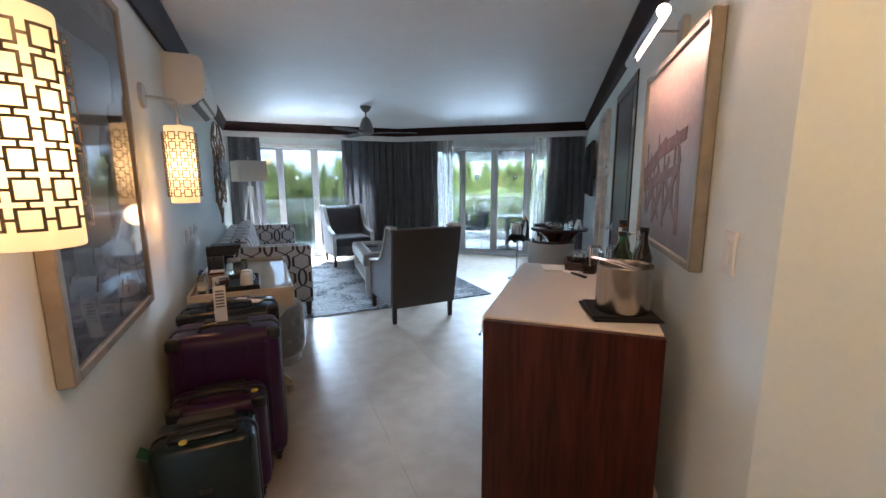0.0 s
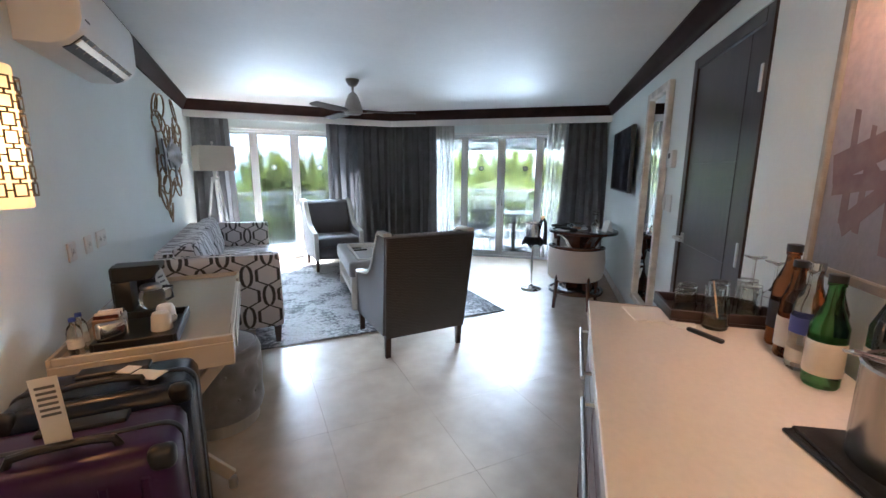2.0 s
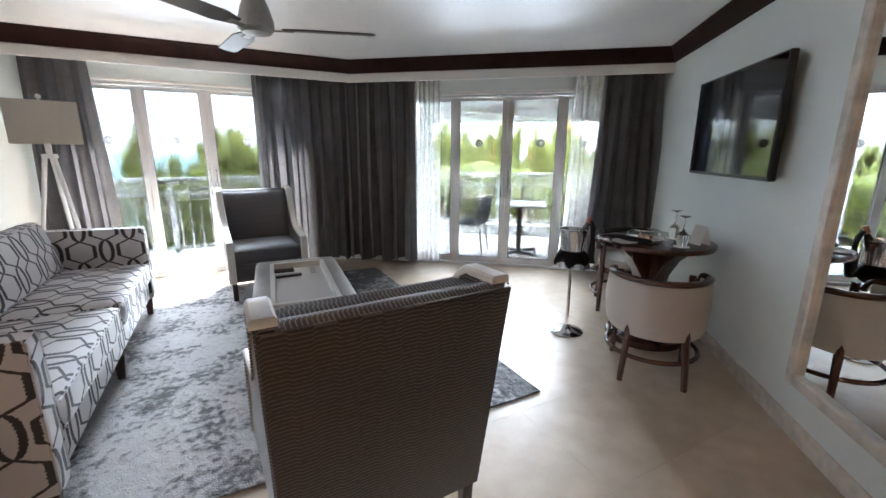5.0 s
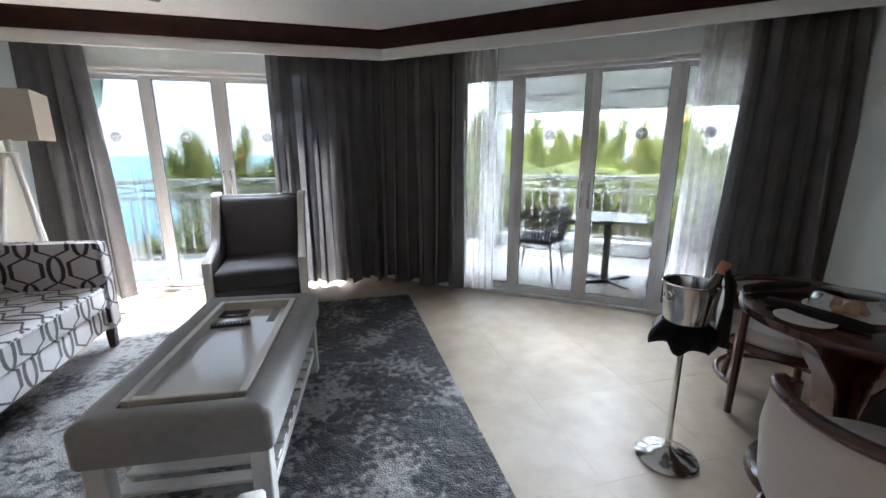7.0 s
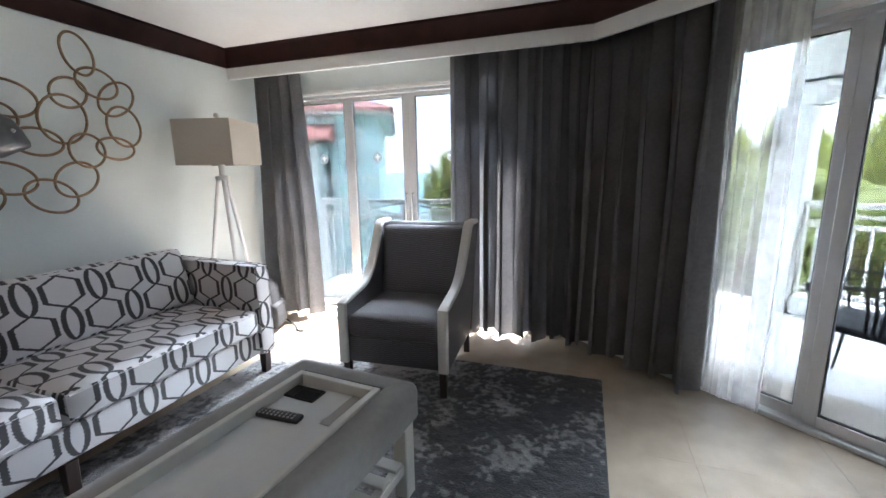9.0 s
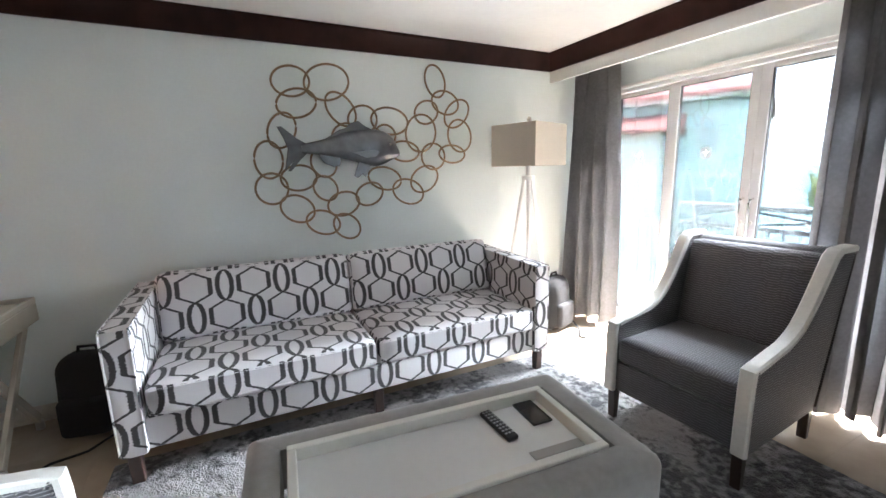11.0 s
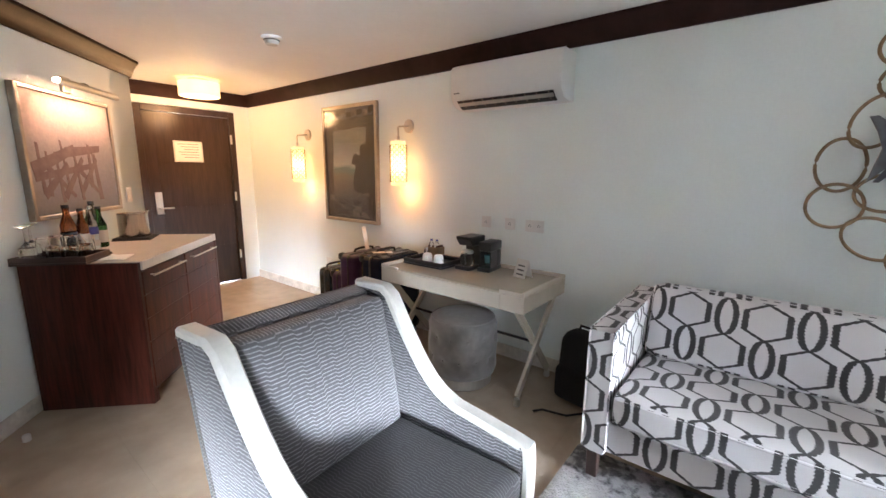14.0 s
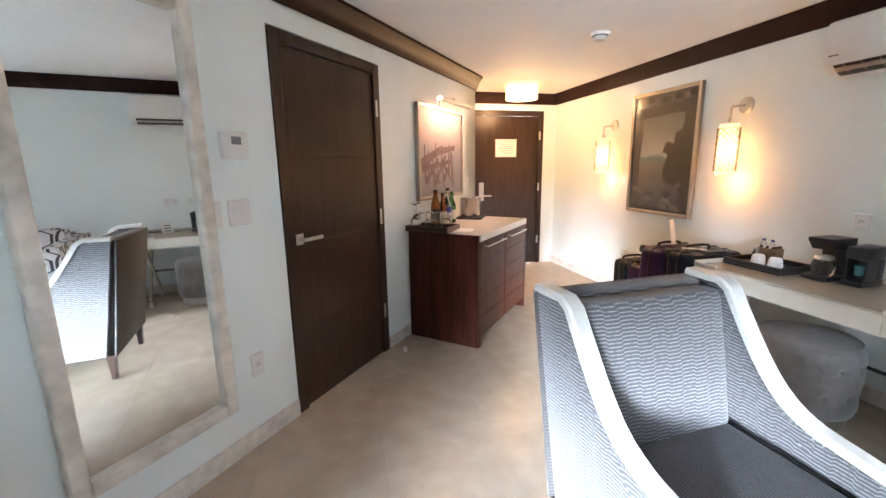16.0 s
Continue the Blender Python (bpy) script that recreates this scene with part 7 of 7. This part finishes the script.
def tub_chair(m, label):
    """Local: faces +y; curved upholstered back with a wooden top rail."""
    c = thing("tub_chair", m, label, "dining chair", "tub chairs")
    R, A = 0.285, 108
    angs = [radians(-90 - A + 2 * A * i / 36) for i in range(37)]

    def shell(r0, r1, z0, zt):
        bm = bmesh.new()
        rows = []
        for i, a in enumerate(angs):
            f = abs(i - 18) / 18
            top = zt(f)
            low = z0(f)
            rows.append([bm.verts.new((r * math.cos(a), r * math.sin(a) * 0.98, z)) for r, z in ((r0, low), (r1, low), (r1 + 0.012, (low + top) / 2), (r1, top), (r0, top), (r0 - 0.006, (low + top) / 2))])
        for ra, rb in zip(rows, rows[1:]):
            for j in range(6):
                bm.faces.new((ra[j], ra[(j + 1) % 6], rb[(j + 1) % 6], rb[j]))
        bm.faces.new(rows[0])
        bm.faces.new(rows[-1][::-1])
        return bm
    top = lambda f: 0.655 - 0.05 * max(0, f - 0.6) ** 1.3
    low = lambda f: 0.30 + 0.10 * f ** 3
    part("back_shell", shell(R - 0.035, R, low, lambda f: top(f) - 0.028), CREAMCL, c, smooth=60)
    pts = []
    for i, a in enumerate(angs):
        f = abs(i - 18) / 18
        pts.append((( R - 0.016) * math.cos(a), (R - 0.016) * math.sin(a) * 0.98, top(f) - 0.012))
    fx, fy, fz = pts[0]
    gx, gy, gz = pts[-1]
    pts = [(fx * 0.97, fy + 0.05, fz - 0.07), (fx, fy + 0.03, fz - 0.02)] + pts + [(gx, gy + 0.03, gz - 0.02), (gx * 0.97, gy + 0.05, gz - 0.07)]
    part("top_rail", tube(bmesh.new(), pts, 0.024, 10, flat=0.75), WALNUT, c, "curved polished wooden top rail", smooth=60)
    s = bmesh.new()
    lathe(s, [(0.0, 0.40), (0.235, 0.40), (0.25, 0.42), (0.25, 0.455), (0.235, 0.475), (0.0, 0.485)], 36)
    part("seat_cushion", s, CREAMCL, c)
    part("seat_frame", lathe(bmesh.new(), [(0.0, 0.36), (0.25, 0.36), (0.255, 0.37), (0.25, 0.398), (0.0, 0.399)], 36), WALNUT, c)
    for a, top_z, lean in ((-125, 0.42, 1.16), (-55, 0.42, 1.16), (35, 0.60, 1.0), (145, 0.60, 1.0)):
        l = bmesh.new()
        ca, sa = math.cos(radians(a)), math.sin(radians(a))
        r0 = 0.262
        tube(l, [(r0 * ca * lean, r0 * sa * lean, 0.0), (r0 * ca, r0 * sa, 0.36), (r0 * ca * 0.99, r0 * sa * 0.99, top_z)], [0.017, 0.024, 0.022], 8)
        part("leg", l, WALNUT, c)
    st = [(0.265 * math.cos(radians(a)), 0.265 * math.sin(radians(a)), 0.16) for a in range(-215, 36, 10)]
    part("stretcher", tube(bmesh.new(), st, 0.014, 8), WALNUT, c, "curved wooden foot stretcher")
    return c


def on_r(s, n, turn):
    return RWALL @ Matrix.Translation((s, n, 0)) @ Matrix.Rotation(radians(turn), 4, "Z")


tub_chair(on_r(2.55, 0.51, -90 - 10), "cream tub chair with curved walnut rail, back to the room")
tub_chair(on_r(3.66, 0.46, 90), "cream tub chair with curved walnut rail by the curtain")

CLOTHB = BLACKCLOTH


def ontable(s, n, z=0.0, turn=0.0):
    return RWALL @ Matrix.Translation((TS + s, TN + n, TZ + z)) @ Matrix.Rotation(radians(turn), 4, "Z")


for s, n, t, l in ((0.19, 0.23, -54, "black rolled napkin near the table's far edge"), (-0.13, 0.20, 48, "black rolled napkin beside the covered plate")):
    k = thing("rolled_napkin", ontable(s, n, 0, t), l, "napkin", "black napkins")
    b = bmesh.new()
    tube(b, [(-0.15, 0, 0.02), (-0.05, 0.004, 0.022), (0.06, -0.003, 0.022), (0.15, 0, 0.02)], [0.019, 0.022, 0.021, 0.018], 10, flat=0.9)
    part("roll", b, CLOTHB, k)
pl_ = thing("covered_plate", ontable(-0.02, 0.075), "white plate of food under a clear plastic dome", "plate")
part("plate", lathe(bmesh.new(), [(0.08, 0.0), (0.125, 0.012), (0.127, 0.016), (0.08, 0.006), (0.0, 0.006)], 36), WHITE, pl_)
part("dome", lathe(bmesh.new(), [(0.112, 0.0145), (0.108, 0.05), (0.095, 0.072), (0.085, 0.078), (0.0, 0.080), (0.0, 0.078), (0.084, 0.076), (0.106, 0.05), (0.110, 0.0145)], 32, cap=False), CLEAR, pl_, "clear plastic dome cover")
fd = bmesh.new()
rf = random.Random(6)
for i in range(14):
    a, r = rf.uniform(0, 6.28), rf.uniform(0, 0.05)
    bmesh.ops.create_icosphere(fd, subdivisions=2, radius=rf.uniform(0.012, 0.02), matrix=Matrix.Translation((r * math.cos(a), r * math.sin(a), 0.02)))
part("pastries", fd, mat("baked_pastry", (0.32, 0.13, 0.06), 0.6, grain=0.5, scale=60, bump=0.3, second=(0.55, 0.35, 0.25)), pl_)
sp_ = thing("side_plate", ontable(-0.17, 0.24), "small white side plate on the dining table", "plate")
part("plate", lathe(bmesh.new(), [(0.05, 0.0), (0.085, 0.010), (0.086, 0.013), (0.05, 0.005), (0.0, 0.005)], 30), WHITE, sp_)
for s, n in ((0.05, -0.14), (-0.24, -0.10)):
    cc = thing("paper_coaster", ontable(s, n), "round white paper coaster under a wine glass", "coaster")
    part("disc", lathe(bmesh.new(), [(0.048, 0.0005), (0.048, 0.003), (0.0, 0.0031)], 24), PAPER, cc)
    wineglass(ontable(s, n, 0.0034), "clear upturned wine glass on the dining table")
tcd = thing("tent_card", ontable(-0.12, -0.25, 0, 20), "white tent card on the dining table", "card")
for sgn in (-1, 1):
    part("sheet", abox(-0.055, 0.055, -0.001, 0.001, 0.001, 0.135, m=Matrix.Translation((0, sgn * 0.04, 0)) @ Matrix.Rotation(radians(sgn * 17), 4, "X")), PAPER, tcd)

# champagne bucket on a floor stand
cb = thing("champagne_stand", Matrix.Translation((3.80, 5.03, 0)), "chrome champagne bucket stand with bottle and black cloth", "wine bucket")
part("base", lathe(bmesh.new(), [(0.0, 0.0), (0.125, 0.0), (0.128, 0.006), (0.12, 0.014), (0.07, 0.028), (0.03, 0.045), (0.014, 0.06)], 40), CHROME, cb)
part("pole", lathe(bmesh.new(), [(0.012, 0.05), (0.012, 0.58)], 16), CHROME, cb)
part("ring", tube(bmesh.new(), [(0.088 * math.cos(2 * math.pi * i / 32), 0.088 * math.sin(2 * math.pi * i / 32), 0.63) for i in range(32)], 0.006, 8, closed=True), CHROME, cb)
part("bucket", lathe(bmesh.new(), [(0.0, 0.585), (0.07, 0.585), (0.076, 0.60), (0.098, 0.81), (0.104, 0.816), (0.1, 0.82), (0.094, 0.815), (0.072, 0.605), (0.0, 0.60)], 40), CHROME, cb, "hammered chrome ice bucket")
for sgn in (-1, 1):
    part("handle_ring", tube(bmesh.new(), [(sgn * (0.098 + 0.004), 0.02 * math.cos(2 * math.pi * i / 16), 0.765 + 0.02 * math.sin(2 * math.pi * i / 16)) for i in range(16)], 0.003, 6, closed=True), CHROME, cb)
b = bmesh.new()
tube(b, [(0.0, -0.02, 0.62), (0.05, -0.035, 0.76), (0.085, -0.045, 0.85), (0.098, -0.05, 0.89)], [0.038, 0.036, 0.016, 0.015], 14)
bt = part("bottle", b, DARKG, cb, "dark champagne bottle")
b = bmesh.new()
tube(b, [(0.088, -0.046, 0.858), (0.104, -0.052, 0.905)], 0.0185, 12)
part("foil", b, mat("copper_foil", (0.45, 0.2, 0.12), 0.35, 0.7, grain=0.2), bt)
# the cloth: gathered skirt under the bucket and a tail over the rim
b = bmesh.new()
rows = []
for j in range(9):
    f = j / 8
    row = []
    for i in range(48):
        a = 2 * math.pi * i / 48
        r = 0.085 + 0.035 * math.sin(f * 2.4) + 0.016 * f * math.sin(a * 7 + 0.8) + 0.01 * f * math.sin(a * 3)
        row.append(b.verts.new((r * math.cos(a), r * math.sin(a), 0.655 - 0.10 * f - 0.018 * f * math.sin(a * 5 + 1.3))))
    rows.append(row)
for ra, rb in zip(rows, rows[1:]):
    for i in range(48):
        b.faces.new((ra[i], ra[(i + 1) % 48], rb[(i + 1) % 48], rb[i]))
bmesh.ops.solidify(b, geom=b.faces[:], thickness=0.004)
part("black_cloth", b, BLACKCLOTH, cb, "gathered black cloth round the bucket", smooth=60)
b = bmesh.new()
tube(b, [(0.10, -0.06, 0.875), (0.125, -0.068, 0.82), (0.128, -0.07, 0.72), (0.12, -0.07, 0.62), (0.125, -0.07, 0.56)], [0.02, 0.03, 0.024, 0.032, 0.04], 12, flat=0.6)
part("black_towel", b, BLACKCLOTH, cb, "black towel hung from the bottle", smooth=60)

# ---- luggage ----
def suitcase(x0, x1, y0, y1, h, shellm, label, ribs, wheel=0.05, corner=True):
    """Hard-shell trolley case standing on four wheels; faces -y."""
    s = thing("suitcase", Matrix.Translation(((x0 + x1) / 2, (y0 + y1) / 2, 0)), label, "suitcase", "standing luggage")
    w, d = (x1 - x0) / 2, (y1 - y0) / 2
    b = bmesh.new()
    soft(b, -w, w, -d, d, wheel, h, 0.05, 0.006, axis=1)
    sh = part("shell", b, shellm, s, smooth=60)
    for sy in (-1, 1):
        for i in range(ribs):
            x = -w * 0.72 + 1.44 * w * i / max(1, ribs - 1)
            part("rib", abox(x - 0.012, x + 0.012, sy * d - 0.006, sy * d + 0.006, wheel + 0.07, h - 0.06, 0.005), shellm, sh)
    z = rim_loft(bmesh.new(), w + 0.003, (h - wheel) / 2 + 0.003, [(0.0, -0.010), (-0.003, 0.0), (0.0, 0.010), (0.02, 0.010), (0.02, -0.010)], 0.05, 6)
    bmesh.ops.transform(z, matrix=Matrix.Translation((0, 0.0, (h + wheel) / 2)) @ Matrix.Rotation(radians(90), 4, "X"), verts=z.verts[:])
    part("zip_band", z, BLACK, s, smooth=60)
    if corner:
        for sx in (-1, 1):
            g = bmesh.new()
            soft(g, sx * (w - 0.03) - 0.032, sx * (w - 0.03) + 0.032, -d - 0.003, -d + 0.045, h - 0.062, h + 0.002, 0.02)
            part("corner_guard", g, BLACK, s)
    hb = bmesh.new()
    tube(hb, [(-0.11, -d * 0.45, h - 0.004), (-0.10, -d * 0.45, h + 0.02), (-0.05, -d * 0.45, h + 0.028), (0.05, -d * 0.45, h + 0.028), (0.10, -d * 0.45, h + 0.02), (0.11, -d * 0.45, h - 0.004)], 0.011, 8)
    part("carry_handle", hb, BLACK, s)
    part("trolley_cup", abox(-0.10, 0.10, d * 0.35, d * 0.8, h - 0.006, h + 0.010, 0.004), BLACK, s)
    part("badge", abox(-0.02, 0.02, -d - 0.009, -d - 0.0065, h * 0.62, h * 0.62 + 0.02), BLACK, s)
    for sx in (-1, 1):
        for sy in (-1, 1):
            wb_ = bmesh.new()
            lathe(wb_, [(0.0, -0.011), (0.020, -0.011), (0.024, -0.006), (0.024, 0.006), (0.020, 0.011), (0.0, 0.011)], 18, m=Matrix.Translation((sx * (w - 0.045), sy * (d - 0.05), 0.024)) @ Matrix.Rotation(radians(90), 4, "Y"))
            wh = part("wheel", wb_, BLACK, s)
            part("fork", abox(sx * (w - 0.045) - 0.018, sx * (w - 0.045) + 0.018, sy * (d - 0.05) - 0.012, sy * (d - 0.05) + 0.012, 0.035, 0.062, 0.004), BLACK, wh)
    return s


PURPLE = mat("glossy_purple_shell", (0.034, 0.009, 0.050), 0.28, grain=0.15, scale=30, bump=0.05, bscale=400, Specular_IOR_Level=0.3)
NAVY = mat("glossy_navy_shell", (0.010, 0.016, 0.032), 0.25, grain=0.15, scale=30, Specular_IOR_Level=0.3)
TEAL = mat("glossy_dark_teal_shell", (0.007, 0.015, 0.019), 0.2, grain=0.15, scale=30, Specular_IOR_Level=0.35)
suitcase(0.05, 0.53, 2.475, 2.75, 0.75, NAVY, "large dark navy hard-shell suitcase behind the purple one", 4)
s1_ = suitcase(0.05, 0.525, 2.185, 2.455, 0.725, PURPLE, "large glossy purple hard-shell suitcase by the wall", 5)
suitcase(0.075, 0.445, 1.945, 2.155, 0.51, PURPLE, "small purple cabin suitcase before the large one", 4)
suitcase(0.055, 0.405, 1.685, 1.92, 0.50, TEAL, "small dark teal cabin suitcase before the purple cabin case", 0, corner=False)
lt = thing("luggage_tag", Matrix.Translation((0.27, 2.30, 0.755)) @ Matrix.Rotation(radians(8), 4, "Z"), "white barcode airline tag on the purple suitcase", "tag")
part("loop", abox(-0.026, 0.026, -0.002, 0.0, 0.0, 0.21, m=Matrix.Translation((0, -0.01, -0.02)) @ Matrix.Rotation(radians(12), 4, "X")), PAPER, lt)
for i in range(6):
    part("barcode", abox(-0.018, 0.018, -0.0035, -0.0022, 0.10 + i * 0.016, 0.107 + i * 0.016, m=Matrix.Translation((0, -0.01, -0.02)) @ Matrix.Rotation(radians(12), 4, "X")), INK, lt)
tg = thing("paper_tag", Matrix.Translation((0.40, 2.58, 0.762)) @ Matrix.Rotation(radians(-30), 4, "Z"), "cream paper tags lying on the navy suitcase", "tag")
part("card", abox(-0.05, 0.05, -0.03, 0.03, 0.0, 0.003), CREAMLBL, tg)
part("second_card", abox(-0.11, -0.06, 0.0, 0.05, 0.0, 0.003), PAPER, tg)
YEL = mat("yellow_sticker", (0.6, 0.5, 0.05), 0.5)
for x, y, z in ((0.17, 1.72, 0.501), (0.40, 2.0, 0.511)):
    k = thing("round_sticker", Matrix.Translation((x, y, z)), "small round yellow sticker on a suitcase", "sticker", "yellow stickers")
    part("disc", lathe(bmesh.new(), [(0.014, 0.0), (0.014, 0.006), (0.0, 0.0062)], 16), YEL, k)
gt = thing("green_tag", Matrix.Translation((0.06, 1.78, 0.44)) @ Matrix.Rotation(radians(40), 4, "Y"), "dark green luggage tag hanging from the teal case", "tag")
part("card", abox(-0.05, 0.05, -0.03, 0.03, -0.0015, 0.0015), mat("dark_green_card", (0.02, 0.10, 0.06), 0.5), gt)


def backpack(m, label, k=1.0):
    p = thing("backpack", m, label, "backpack", "black backpacks")
    b = bmesh.new()
    soft(b, -0.11, 0.11, -0.16, 0.16, 0.0, 0.46, 0.09, 0.025, axis=0)
    for v in b.verts:
        f = v.co.z / 0.46
        v.co.x *= 1.08 - 0.28 * f
        v.co.y *= 1.04 - 0.16 * f
        v.co += Vector((0.01, 0.01, 0.006)) * noise.noise(v.co * 14)
    part("body", b, BLACKCLOTH, p, smooth=70)
    b = bmesh.new()
    soft(b, 0.075, 0.145, -0.12, 0.12, 0.03, 0.25, 0.04, 0.012, axis=0)
    part("pocket", b, BLACKCLOTH, p, smooth=70)
    b = bmesh.new()
    tube(b, [(0.0, -0.05, 0.44), (0.0, -0.04, 0.49), (0.0, 0.04, 0.49), (0.0, 0.05, 0.44)], 0.009, 8)
    part("grab_loop", b, BLACKCLOTH, p)
    b = bmesh.new()
    tube(b, [(0.02, 0.10, 0.10), (0.13, 0.14, 0.03), (0.24, 0.05, 0.008), (0.30, -0.08, 0.008), (0.36, -0.10, 0.012)], 0.010, 8, flat=0.5)
    part("strap", b, BLACKCLOTH, p)
    return p


backpack(Matrix.Translation((0.25, 4.31, 0.0)) @ Matrix.Rotation(radians(-12), 4, "Z"), "black backpack slumped on the floor beside the sofa")
backpack(Matrix.Translation((0.29, 7.54, 0.0)) @ Matrix.Rotation(radians(20), 4, "Z"), "black backpack on the floor behind the lamp")

# ---- floor tiles, laid square to the sofa wall ----
def inside(x, y):
    if x < -0.03 or y < Y0 - 0.02 or y > YW + 0.03:
        return False
    v = Vector((x - OX, y - OY))
    s, n = v.x * UX + v.y * UY, v.x * NX + v.y * NY
    if s > SW + 0.03:
        return False
    if s > -1.86:
        return n > -0.08
    return x < HX + 0.1


tile_me = mesh_of(abox(-0.2997, 0.2997, -0.2997, 0.2997, -0.0115, 0.0, 0.0005), "floor_tile", FLOORM, 0)
TA = 0.0
for i in range(-3, 12):
    for j in range(-3, 17):
        lx, ly = i * 0.6 + 0.74, j * 0.6 + 0.467
        x, y = math.cos(TA) * lx - math.sin(TA) * ly, math.sin(TA) * lx + math.cos(TA) * ly
        cs_ = [(x + math.cos(TA) * a - math.sin(TA) * c, y + math.sin(TA) * a + math.cos(TA) * c) for a, c in ((0, 0), (0.29, 0.29), (-0.29, 0.29), (0.29, -0.29), (-0.29, -0.29))]
        if any(inside(*c) for c in cs_):
            o = new("floor_tile", tile_me)
            o.parent = floor
            o.matrix_basis = Matrix.Translation((x, y, 0)) @ Matrix.Rotation(TA, 4, "Z")
